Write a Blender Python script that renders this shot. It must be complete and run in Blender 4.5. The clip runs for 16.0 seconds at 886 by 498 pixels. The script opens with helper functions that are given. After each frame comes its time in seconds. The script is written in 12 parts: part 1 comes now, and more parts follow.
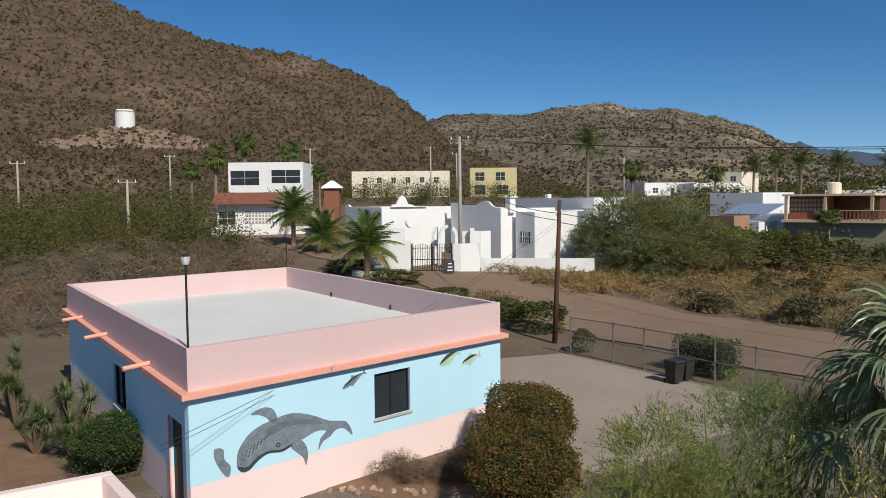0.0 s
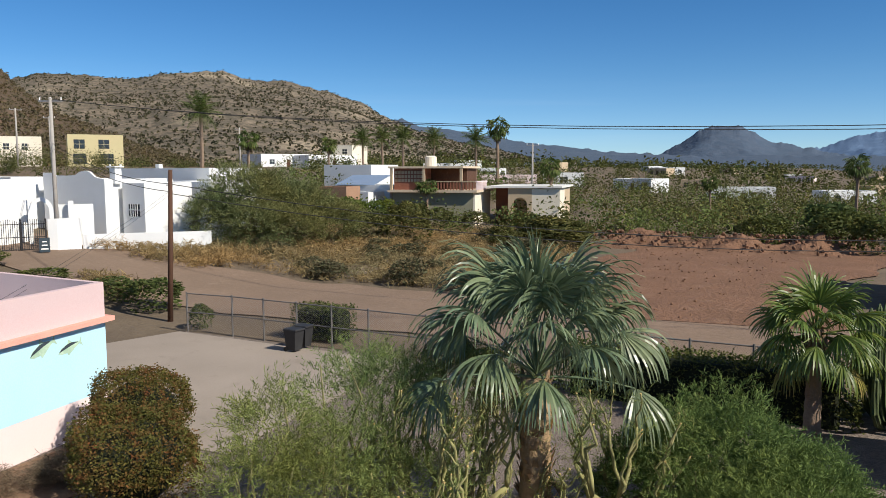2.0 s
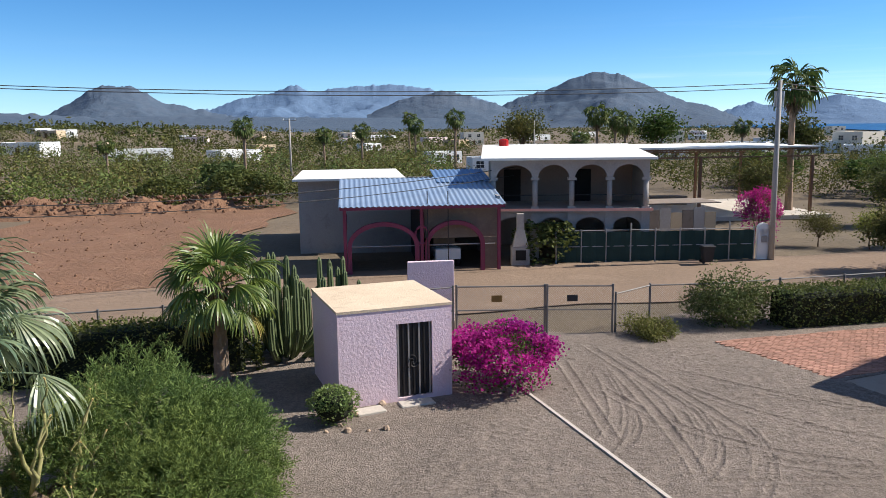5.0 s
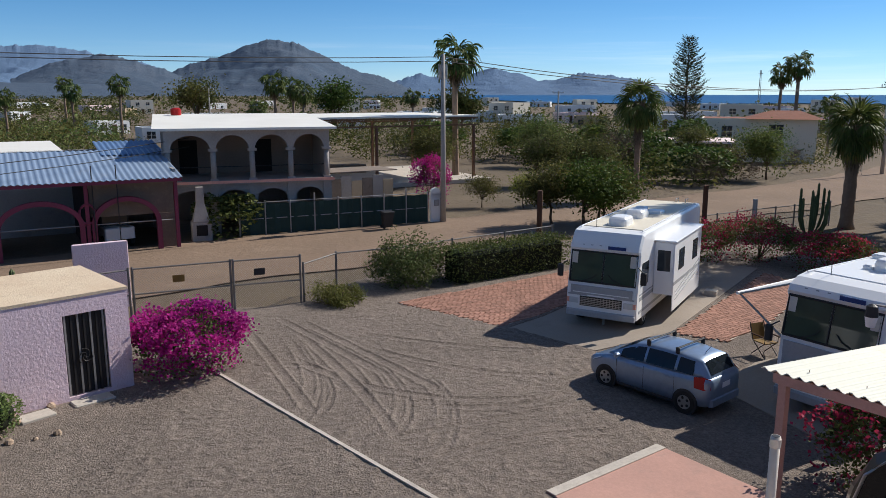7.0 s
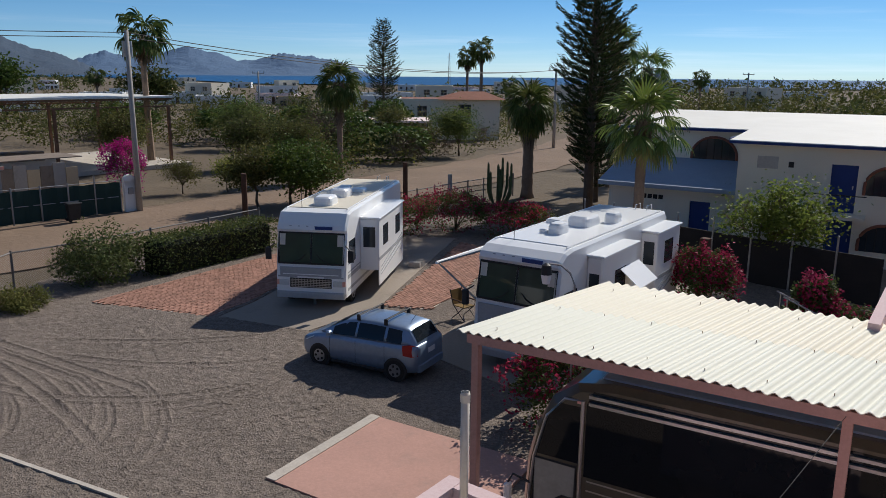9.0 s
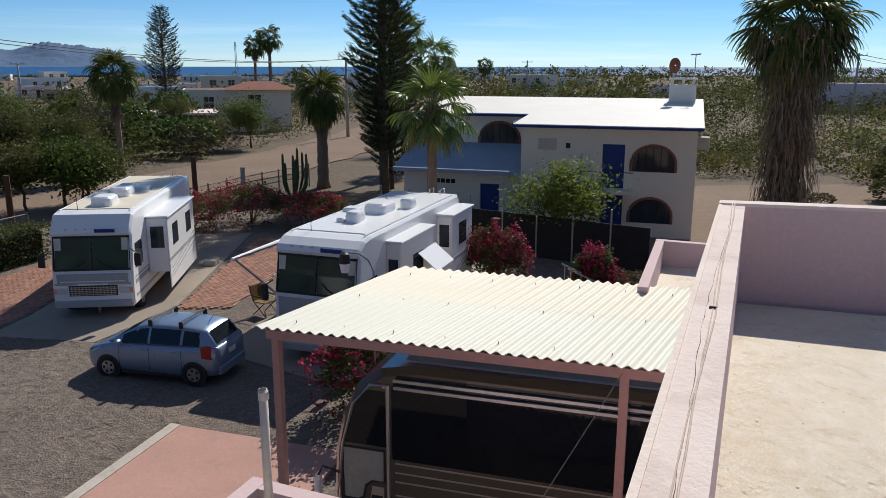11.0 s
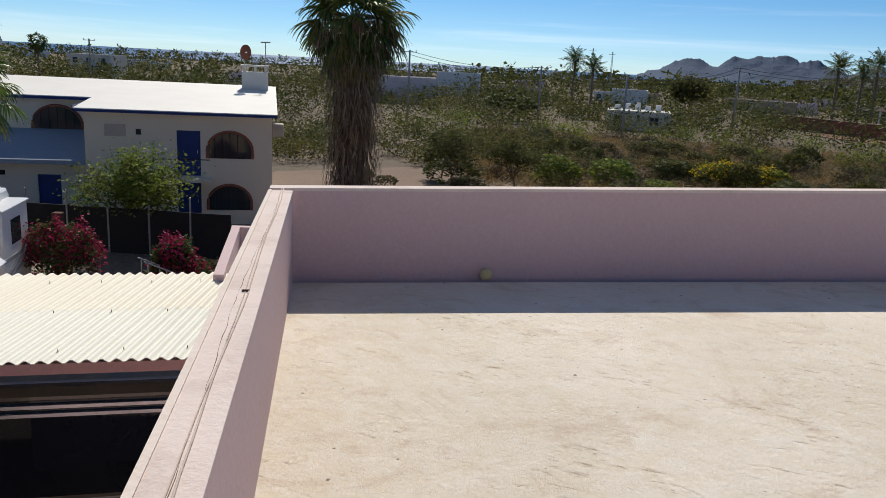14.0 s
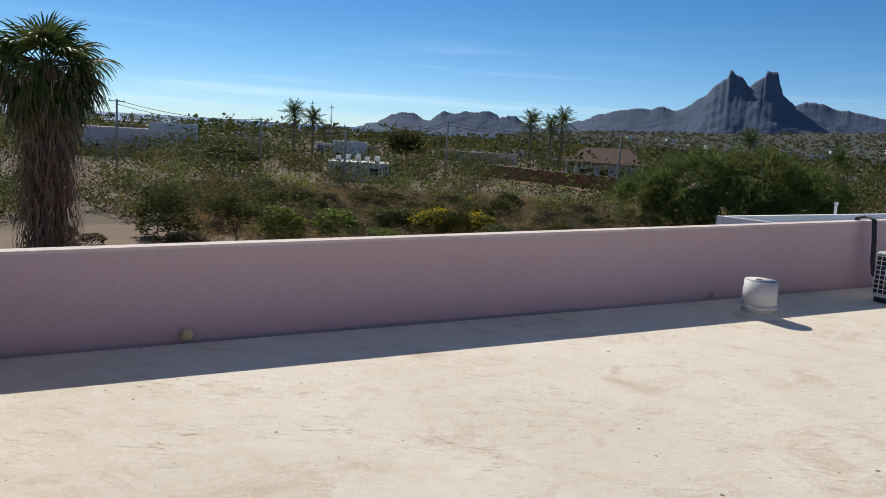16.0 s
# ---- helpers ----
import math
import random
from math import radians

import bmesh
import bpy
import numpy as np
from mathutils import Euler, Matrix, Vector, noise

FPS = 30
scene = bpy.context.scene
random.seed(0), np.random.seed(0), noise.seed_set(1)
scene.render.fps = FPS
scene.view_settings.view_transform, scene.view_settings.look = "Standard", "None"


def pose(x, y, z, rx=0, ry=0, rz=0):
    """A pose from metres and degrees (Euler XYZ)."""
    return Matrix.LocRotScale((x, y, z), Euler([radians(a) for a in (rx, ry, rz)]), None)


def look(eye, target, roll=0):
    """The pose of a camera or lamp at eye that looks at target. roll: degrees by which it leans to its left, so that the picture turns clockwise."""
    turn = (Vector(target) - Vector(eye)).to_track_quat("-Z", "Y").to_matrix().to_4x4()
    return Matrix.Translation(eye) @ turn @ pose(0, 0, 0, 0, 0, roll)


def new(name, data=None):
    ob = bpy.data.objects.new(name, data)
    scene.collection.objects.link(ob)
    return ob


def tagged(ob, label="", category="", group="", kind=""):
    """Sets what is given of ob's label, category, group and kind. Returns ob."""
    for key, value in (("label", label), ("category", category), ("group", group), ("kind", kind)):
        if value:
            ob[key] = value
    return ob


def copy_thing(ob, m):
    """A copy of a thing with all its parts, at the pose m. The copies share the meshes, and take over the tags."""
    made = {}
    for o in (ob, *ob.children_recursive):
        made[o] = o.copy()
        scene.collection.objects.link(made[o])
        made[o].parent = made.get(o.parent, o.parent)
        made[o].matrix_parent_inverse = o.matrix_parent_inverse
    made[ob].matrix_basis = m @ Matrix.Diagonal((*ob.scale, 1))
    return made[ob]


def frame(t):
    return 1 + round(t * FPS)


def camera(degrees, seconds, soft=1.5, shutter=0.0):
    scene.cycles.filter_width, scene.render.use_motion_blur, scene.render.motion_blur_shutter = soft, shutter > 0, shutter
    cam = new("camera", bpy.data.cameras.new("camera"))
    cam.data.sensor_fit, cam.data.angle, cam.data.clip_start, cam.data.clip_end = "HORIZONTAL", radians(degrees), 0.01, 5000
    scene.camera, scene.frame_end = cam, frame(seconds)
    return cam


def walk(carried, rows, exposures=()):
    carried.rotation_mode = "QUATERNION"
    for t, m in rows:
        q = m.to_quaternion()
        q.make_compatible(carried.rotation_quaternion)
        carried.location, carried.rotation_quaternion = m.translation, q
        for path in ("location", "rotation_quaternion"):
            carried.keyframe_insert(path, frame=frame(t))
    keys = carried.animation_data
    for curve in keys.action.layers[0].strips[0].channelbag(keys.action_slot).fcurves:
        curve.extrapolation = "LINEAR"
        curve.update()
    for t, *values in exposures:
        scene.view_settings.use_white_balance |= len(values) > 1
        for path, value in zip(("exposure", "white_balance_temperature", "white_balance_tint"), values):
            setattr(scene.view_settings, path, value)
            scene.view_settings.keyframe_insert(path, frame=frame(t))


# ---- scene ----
cam = camera(59.18, 16.0, 0.85)
PATH = [
    (0.0, pose(-0.141, 0.080, 8.061, 86.464, 0.533, -0.033)),
    (0.5, pose(-0.170, 0.157, 8.091, 85.802, 0.194, -8.381)),
    (1.0, pose(-0.152, 0.285, 8.097, 85.160, 0.219, -15.378)),
    (1.5, pose(-0.061, 0.415, 8.040, 84.658, 0.033, -23.941)),
    (2.0, pose(0.087, 0.487, 8.006, 84.206, 0.162, -27.486)),
    (2.5, pose(0.106, 0.430, 8.045, 83.869, -0.088, -35.421)),
    (3.0, pose(0.197, 0.404, 8.029, 83.326, 0.372, -42.746)),
    (3.5, pose(0.212, 0.326, 8.043, 82.886, 0.571, -49.795)),
    (4.0, pose(0.115, 0.234, 8.066, 82.239, 0.751, -56.383)),
    (4.5, pose(0.062, 0.226, 8.086, 81.668, 0.734, -63.261)),
    (7, look((0.2844, 0.2360, 8.1190), (19.8813, -0.6080, 4.2142), -0.00)),
    (7.5, look((0.2235, 0.2086, 8.1459), (19.5639, -2.8998, 4.1103), 0.37)),
    (8, look((0.2177, 0.1623, 8.1431), (19.2486, -4.4055, 4.0249), 0.60)),
    (8.5, look((0.2563, 0.0894, 8.1187), (18.8187, -6.0721, 3.9386), 0.64)),
    (9, look((0.2963, 0.0397, 8.0966), (18.1645, -7.8295, 3.7604), 0.49)),
    (11.5, look((0.2572, -0.1177, 8.0728), (14.5010, -13.3423, 3.3587), 0.63)),
    (12, look((0.2303, -0.1605, 8.0673), (13.1240, -14.6453, 3.1742), 1.59)),
    (12.5, look((0.1690, -0.1732, 8.0783), (11.5847, -15.8347, 3.1391), 2.19)),
    (13, look((0.1262, -0.1908, 8.0843), (10.2062, -16.7469, 3.1561), 2.57)),
    (13.5, look((0.0887, -0.2061, 8.0876), (8.2585, -17.8056, 3.2388), 3.42)),
    (14, look((0.0501, -0.2292, 8.0887), (7.0610, -18.3791, 3.4597), 3.07)),
    (14.5, look((-0.0139, -0.2529, 8.0967), (5.3604, -19.0789, 4.0100), 3.01)),
    (15, look((-0.0746, -0.2696, 8.1002), (3.7171, -19.6094, 4.6949), 3.35)),
    (15.5, look((-0.1171, -0.2790, 8.1061), (2.1169, -19.8805, 4.8211), 3.44)),
    (16, look((-0.1699, -0.2919, 8.1150), (0.3064, -20.0638, 5.1412), 3.62)),
]
EXPOSURES = [(0.0, 0.0, 6500, 10), (2.0, 0.4, 6450, 10), (4.0, 0.95, 6400, 10), (7.0, 0.3, 6200, 10), (9.0, 0.0, 6200, 10), (11.5, 0.14, 6300, 10), (12.5, 0.02, 6400, 10), (14.0, 0.03, 6400, 10), (16.0, 0.05, 6300, 10)]
walk(cam, PATH, EXPOSURES)

# ---- light ----
SUN_EL, SUN_AZ = 39.5, 151.2          # degrees; azimuth clockwise from +y
world = bpy.data.worlds.new("world")
scene.world = world
world.use_nodes = True
wn, wl = world.node_tree.nodes, world.node_tree.links
sky = wn.new("ShaderNodeTexSky")
sky.sky_type = "NISHITA"
sky.sun_disc = False
sky.sun_elevation, sky.sun_rotation = radians(SUN_EL), radians(SUN_AZ)
sky.altitude, sky.air_density, sky.dust_density, sky.ozone_density = 0.0, 0.7, 0.0, 4.5
tone = wn.new("ShaderNodeHueSaturation")
tone.inputs["Saturation"].default_value = 1.2
air = wn.new("ShaderNodeMix")
air.data_type, air.blend_type = "RGBA", "MULTIPLY"
air.inputs[0].default_value, air.inputs[7].default_value = 1.0, (0.95, 1.0, 1.02, 1.0)
wl.new(sky.outputs[0], air.inputs[6])
wl.new(air.outputs[2], tone.inputs["Color"])
way_ = wn.new("ShaderNodeTexCoord").outputs["Generated"]
high = wn.new("ShaderNodeSeparateXYZ")
wl.new(way_, high.inputs[0])


def between(value, lo, hi, to0, to1):
    r = wn.new("ShaderNodeMapRange")
    r.interpolation_type = "SMOOTHSTEP"
    for key, v in (("From Min", lo), ("From Max", hi), ("To Min", to0), ("To Max", to1)):
        r.inputs[key].default_value = v
    wl.new(value, r.inputs["Value"])
    return r.outputs[0]


def veiled(colour, amount, saturation, value, tint):
    """The sky's colour whitened by amount, as for thin cloud, haze or the added overhead whitening."""
    h = wn.new("ShaderNodeHueSaturation")
    h.inputs["Saturation"].default_value, h.inputs["Value"].default_value = saturation, value
    t = wn.new("ShaderNodeMix")
    t.data_type, t.blend_type = "RGBA", "MULTIPLY"
    t.inputs[0].default_value, t.inputs[7].default_value = 1.0, (*tint, 1.0)
    x = wn.new("ShaderNodeMix")
    x.data_type = "RGBA"
    wl.new(colour, h.inputs["Color"])
    wl.new(h.outputs[0], t.inputs[6])
    wl.new(amount, x.inputs[0])
    wl.new(colour, x.inputs[6])
    wl.new(t.outputs[2], x.inputs[7])
    return x.outputs[2]


# haze over the horizon, long thin cirrus streaks, and an added unseen whitening overhead
clear = veiled(tone.outputs[0], between(high.outputs[2], 0.0, 0.13, 0.75, 0.0), 0.95, 1.0, (0.86, 0.97, 1.12))
stretch = wn.new("ShaderNodeMapping")
stretch.inputs["Scale"].default_value = (1.1, 1.1, 26.0)
stretch.inputs["Rotation"].default_value = (radians(1.5), radians(-2.0), 0)
wl.new(way_, stretch.inputs["Vector"])
streak = wn.new("ShaderNodeTexNoise")
streak.inputs["Scale"].default_value, streak.inputs["Detail"].default_value = 1.7, 7.0
streak.inputs["Roughness"].default_value, streak.inputs["Distortion"].default_value = 0.6, 0.3
wl.new(stretch.outputs[0], streak.inputs["Vector"])
thin = wn.new("ShaderNodeMath")
thin.operation = "MULTIPLY"
low = wn.new("ShaderNodeMath")
low.operation = "MULTIPLY"
wl.new(between(high.outputs[2], 0.045, 0.15, 1.0, 0.0), low.inputs[0])
wl.new(between(high.outputs[1], -0.2, 0.6, 1.0, 0.15), low.inputs[1])
wl.new(between(streak.outputs["Fac"], 0.46, 0.82, 0.0, 0.6), thin.inputs[0])
wl.new(low.outputs[0], thin.inputs[1])
clear = veiled(clear, thin.outputs[0], 0.42, 1.16, (0.97, 1.0, 1.03))
# overhead whitening, out of view, added to make the sky's light less blue
clear = veiled(clear, between(high.outputs[2], 0.28, 0.8, 0.0, 0.8), 0.5, 1.25, (1.0, 1.0, 1.0))
wl.new(clear, wn["Background"].inputs[0])
wn["Background"].inputs[1].default_value = 0.08
sun = new("sun", bpy.data.lights.new("sun", "SUN"))
sun.data.energy, sun.data.angle, sun.data.color = 4.2, radians(0.53), (1.0, 0.93, 0.82)
sa, se = radians(SUN_AZ), radians(SUN_EL)
SUN_WAY = Vector((math.sin(sa) * math.cos(se), math.cos(sa) * math.cos(se), math.sin(se)))
sun.matrix_world = look(SUN_WAY * 60, (0, 0, 0))

# ---- materials ----
MATS = {}


def nodes_of(name):
    m = bpy.data.materials.new(name)
    m.use_nodes = True
    return m, m.node_tree.nodes, m.node_tree.links, m.node_tree.nodes["Principled BSDF"]


def rgb(c):
    return (c[0], c[1], c[2], 1.0)


def mixed(n, l, kind, fac, a, b):
    """A colour mix node; fac, a and b are sockets or values."""
    x = n.new("ShaderNodeMix")
    x.data_type, x.blend_type = "RGBA", kind
    for i, v in ((0, fac), (6, a), (7, b)):
        if isinstance(v, bpy.types.NodeSocket):
            l.new(v, x.inputs[i])
        else:
            x.inputs[i].default_value = v if i == 0 else rgb(v)
    return x.outputs[2]


def noise_of(n, l, scale, detail=4.0, rough=0.55, coords=None, warp=0.0):
    t = n.new("ShaderNodeTexNoise")
    t.inputs["Scale"].default_value, t.inputs["Detail"].default_value = scale, detail
    t.inputs["Roughness"].default_value, t.inputs["Distortion"].default_value = rough, warp
    l.new(coords if coords else n.new("ShaderNodeNewGeometry").outputs["Position"], t.inputs["Vector"])
    return t.outputs["Fac"]


def ramped(n, l, fac, lo, hi):
    r = n.new("ShaderNodeMapRange")
    r.inputs["From Min"].default_value, r.inputs["From Max"].default_value = lo, hi
    l.new(fac, r.inputs["Value"])
    return r.outputs[0]


def surface(name, base, other=None, stain=None, rough=0.85, scale=0.5, grain=14.0, bump=0.25, depth=0.02, metal=0.0,
            spread=0.5, stains=0.45, per_object=0.0, per_island=0.0, spec=0.3, coat=0.0):
    """A worn, grainy surface: base and other mixed by a broad noise, a stain colour by a second, a fine grain in colour and relief."""
    if name in MATS:
        return MATS[name]
    m, n, l, p = nodes_of(name)
    other = other or tuple(c * 0.8 for c in base)
    broad = ramped(n, l, noise_of(n, l, scale, 5.0), 0.5 - spread / 2, 0.5 + spread / 2)
    col = mixed(n, l, "MIX", broad, base, other)
    if stain:
        st = ramped(n, l, noise_of(n, l, scale * 2.7, 6.0, 0.65, warp=0.4), 1.0 - stains, 1.15 - stains * 0.6)
        col = mixed(n, l, "MIX", st, col, stain)
    g = noise_of(n, l, grain, 3.0, 0.7)
    col = mixed(n, l, "OVERLAY", 0.35, col, mixed(n, l, "MIX", g, (0.25, 0.25, 0.25), (0.75, 0.75, 0.75)))
    for amount, out in ((per_object, ("ShaderNodeObjectInfo", "Random")), (per_island, ("ShaderNodeNewGeometry", "Random Per Island"))):
        if amount:
            h = n.new("ShaderNodeHueSaturation")
            v = n.new("ShaderNodeMapRange")
            v.inputs["To Min"].default_value, v.inputs["To Max"].default_value = 1 - amount, 1 + amount
            l.new(n.new(out[0]).outputs[out[1]], v.inputs["Value"])
            l.new(v.outputs[0], h.inputs["Value"])
            l.new(col, h.inputs["Color"])
            col = h.outputs[0]
    l.new(col, p.inputs["Base Color"])
    p.inputs["Roughness"].default_value, p.inputs["Metallic"].default_value = rough, metal
    p.inputs["Specular IOR Level"].default_value = spec
    p.inputs["Coat Weight"].default_value = coat
    if bump:
        b = n.new("ShaderNodeBump")
        b.inputs["Strength"].default_value, b.inputs["Distance"].default_value = bump, depth
        l.new(g, b.inputs["Height"])
        l.new(b.outputs[0], p.inputs["Normal"])
    MATS[name] = m
    return m


def foliage(name, dark, light, dry=None, dry_part=0.0, gloss=0.62, through_light=0.3):
    """Leaves: each island has a tone of its own between dark and light, some are dry; light passes through a little."""
    if name in MATS:
        return MATS[name]
    m, n, l, p = nodes_of(name)
    isl = n.new("ShaderNodeNewGeometry").outputs["Random Per Island"]
    col = mixed(n, l, "MIX", isl, dark, light)
    broad = ramped(n, l, noise_of(n, l, 0.9, 3.0), 0.35, 0.65)
    col = mixed(n, l, "MULTIPLY", 0.5, col, mixed(n, l, "MIX", broad, (0.55, 0.55, 0.5), (1, 1, 1)))
    patch = ramped(n, l, noise_of(n, l, 0.13, 4.0, 0.6), 0.36, 0.64)
    col = mixed(n, l, "MULTIPLY", 0.8, col, mixed(n, l, "MIX", patch, (1.18, 0.98, 0.78), (0.72, 0.84, 0.86)))
    if dry:
        col = mixed(n, l, "MIX", ramped(n, l, noise_of(n, l, 3.1, 2.0), 1.0 - dry_part - 0.25, 1.05 - dry_part), col, dry)
    l.new(col, p.inputs["Base Color"])
    p.inputs["Roughness"].default_value = gloss
    p.inputs["Specular IOR Level"].default_value = 0.5 if gloss < 0.42 else 0.12
    t = n.new("ShaderNodeBsdfTranslucent")
    l.new(col, t.inputs["Color"])
    x = n.new("ShaderNodeMixShader")
    x.inputs[0].default_value = through_light
    l.new(p.outputs[0], x.inputs[1])
    l.new(t.outputs[0], x.inputs[2])
    l.new(x.outputs[0], n["Material Output"].inputs["Surface"])
    MATS[name] = m
    return m


def glass(name, tint=(0.02, 0.025, 0.03), rough=0.05):
    """Dark window glass, seen from outside by day."""
    if name in MATS:
        return MATS[name]
    m, n, l, p = nodes_of(name)
    k = noise_of(n, l, 1.3, 3.0)
    l.new(mixed(n, l, "MIX", k, tint, tuple(c * 2.2 for c in tint)), p.inputs["Base Color"])
    p.inputs["Roughness"].default_value, p.inputs["Specular IOR Level"].default_value = rough, 0.4
    MATS[name] = m
    return m


def wire_net(name, tone, mesh=0.09, wire=0.08):
    """Woven wire: a diamond pattern of thin wires with holes between."""
    if name in MATS:
        return MATS[name]
    m, n, l, p = nodes_of(name)
    p.inputs["Base Color"].default_value, p.inputs["Roughness"].default_value, p.inputs["Metallic"].default_value = rgb(tone), 0.5, 0.6
    pos = n.new("ShaderNodeNewGeometry").outputs["Position"]
    sep = n.new("ShaderNodeSeparateXYZ")
    l.new(pos, sep.inputs[0])

    def op(kind, a, b):
        o = n.new("ShaderNodeMath")
        o.operation = kind
        for i, v in enumerate((a, b)):
            if isinstance(v, bpy.types.NodeSocket):
                l.new(v, o.inputs[i])
            else:
                o.inputs[i].default_value = v
        return o.outputs[0]
    run = op("SUBTRACT", op("MULTIPLY", sep.outputs[0], 0.56), op("MULTIPLY", sep.outputs[1], 0.83))
    lines = []
    for kind in ("ADD", "SUBTRACT"):
        f = op("FRACT", op("DIVIDE", op(kind, run, sep.outputs[2]), mesh), 0.0)
        lines.append(op("LESS_THAN", f, wire))
    on = op("MAXIMUM", lines[0], lines[1])
    x, tr = n.new("ShaderNodeMixShader"), n.new("ShaderNodeBsdfTransparent")
    l.new(on, x.inputs[0])
    l.new(tr.outputs[0], x.inputs[1])
    l.new(p.outputs[0], x.inputs[2])
    l.new(x.outputs[0], n["Material Output"].inputs["Surface"])
    MATS[name] = m
    return m


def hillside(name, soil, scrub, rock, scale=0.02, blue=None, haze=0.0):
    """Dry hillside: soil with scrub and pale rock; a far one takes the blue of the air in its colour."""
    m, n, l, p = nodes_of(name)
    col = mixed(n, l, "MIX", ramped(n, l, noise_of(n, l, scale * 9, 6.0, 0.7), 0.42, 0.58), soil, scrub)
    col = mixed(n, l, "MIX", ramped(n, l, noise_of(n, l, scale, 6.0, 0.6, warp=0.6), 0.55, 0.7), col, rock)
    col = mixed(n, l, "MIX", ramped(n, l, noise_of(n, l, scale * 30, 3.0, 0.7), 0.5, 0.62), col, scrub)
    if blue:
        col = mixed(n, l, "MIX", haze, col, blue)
    l.new(col, p.inputs["Base Color"])
    p.inputs["Roughness"].default_value, p.inputs["Specular IOR Level"].default_value = 0.95, 0.05
    b = n.new("ShaderNodeBump")
    b.inputs["Strength"].default_value, b.inputs["Distance"].default_value = 0.8, 0.25 / scale * 0.1
    l.new(noise_of(n, l, scale * 8, 6.0, 0.7), b.inputs["Height"])
    l.new(b.outputs[0], p.inputs["Normal"])
    MATS[name] = m
    return m


M_PINK = surface("pink_stucco", (0.69, 0.525, 0.510), (0.65, 0.48, 0.468), (0.53, 0.40, 0.39), 0.92, 0.4, 30, 0.3, 0.01, stains=0.35)
M_PINKWALL = surface("pale_pink_paint", (0.88, 0.725, 0.695), (0.85, 0.675, 0.65), (0.74, 0.60, 0.56), 0.9, 0.5, 25, 0.25, 0.01, stains=0.3)
M_MAUVE = surface("mauve_rough_stucco", (0.80, 0.625, 0.675), (0.74, 0.565, 0.615), (0.62, 0.49, 0.52), 0.95, 0.8, 12, 0.5, 0.04, stains=0.3)
M_BLUEWALL = surface("light_blue_paint", (0.52, 0.80, 0.91), (0.48, 0.75, 0.88), (0.44, 0.66, 0.77), 0.88, 0.5, 25, 0.2, 0.01, stains=0.25)
M_CORAL = surface("coral_trim_paint", (0.82, 0.42, 0.32), (0.76, 0.36, 0.28), (0.60, 0.34, 0.28), 0.85, 1.2, 25, 0.2, 0.01)


def trowelled(name, base, pale, stain, turn):
    """Roof coating laid on by trowel: faint strokes, pale patches, rusty stains, fine grit and patches of short scratches."""
    m, n, l, p = nodes_of(name)
    pos = n.new("ShaderNodeNewGeometry").outputs["Position"]
    mp = n.new("ShaderNodeMapping")
    mp.inputs["Rotation"].default_value = (0, 0, radians(turn))
    mp.inputs["Scale"].default_value = (1.5, 2.2, 1.0)
    l.new(pos, mp.inputs["Vector"])
    strokes = noise_of(n, l, 3.2, 10.0, 0.78, mp.outputs[0], 0.8)
    col = mixed(n, l, "MIX", ramped(n, l, noise_of(n, l, 0.55, 6.0, 0.62, warp=0.5), 0.36, 0.66), base, pale)
    col = mixed(n, l, "OVERLAY", 0.6, col, mixed(n, l, "MIX", ramped(n, l, strokes, 0.25, 0.75), (0.28, 0.26, 0.24), (0.74, 0.74, 0.74)))
    col = mixed(n, l, "MIX", ramped(n, l, noise_of(n, l, 1.3, 10.0, 0.74, warp=1.0), 0.53, 0.72), col, stain)
    grit = noise_of(n, l, 30, 8.0, 0.85)
    col = mixed(n, l, "OVERLAY", 0.75, col, mixed(n, l, "MIX", grit, (0.2, 0.2, 0.2), (0.8, 0.8, 0.8)))
    long_ = n.new("ShaderNodeMapping")
    long_.inputs["Rotation"].default_value, long_.inputs["Scale"].default_value = (0, 0, radians(turn - 9)), (0.8, 3.6, 1.0)
    l.new(pos, long_.inputs["Vector"])
    marks = noise_of(n, l, 8.5, 8.0, 0.72, long_.outputs[0], 0.5)
    bare = ramped(n, l, noise_of(n, l, 1.1, 3.0, 0.6, warp=0.8), 0.42, 0.60)
    nick = mixed(n, l, "MULTIPLY", 1.0, ramped(n, l, marks, 0.58, 0.68), bare)
    col = mixed(n, l, "MULTIPLY", nick, col, (0.66, 0.57, 0.48))
    chips = ramped(n, l, noise_of(n, l, 2.6, 9.0, 0.8, long_.outputs[0], 0.3), 0.62, 0.70)
    col = mixed(n, l, "MIX", chips, col, tuple(min(1.0, c * 1.12) for c in pale))
    spots = ramped(n, l, noise_of(n, l, 16, 2.0, 0.4), 0.74, 0.79)
    col = mixed(n, l, "MIX", spots, col, (0.22, 0.17, 0.13))
    l.new(col, p.inputs["Base Color"])
    p.inputs["Roughness"].default_value, p.inputs["Specular IOR Level"].default_value = 0.92, 0.2
    b = n.new("ShaderNodeBump")
    b.inputs["Strength"].default_value, b.inputs["Distance"].default_value = 0.7, 0.010
    l.new(grit, b.inputs["Height"])
    c = n.new("ShaderNodeBump")
    c.inputs["Strength"].default_value, c.inputs["Distance"].default_value = 0.5, 0.012
    l.new(strokes, c.inputs["Height"])
    l.new(b.outputs[0], c.inputs["Normal"])
    d = n.new("ShaderNodeBump")
    d.inputs["Strength"].default_value, d.inputs["Distance"].default_value = 0.55, 0.006
    l.new(nick, d.inputs["Height"])
    d.invert = True
    l.new(c.outputs[0], d.inputs["Normal"])
    l.new(d.outputs[0], p.inputs["Normal"])
    MATS[name] = m
    return m


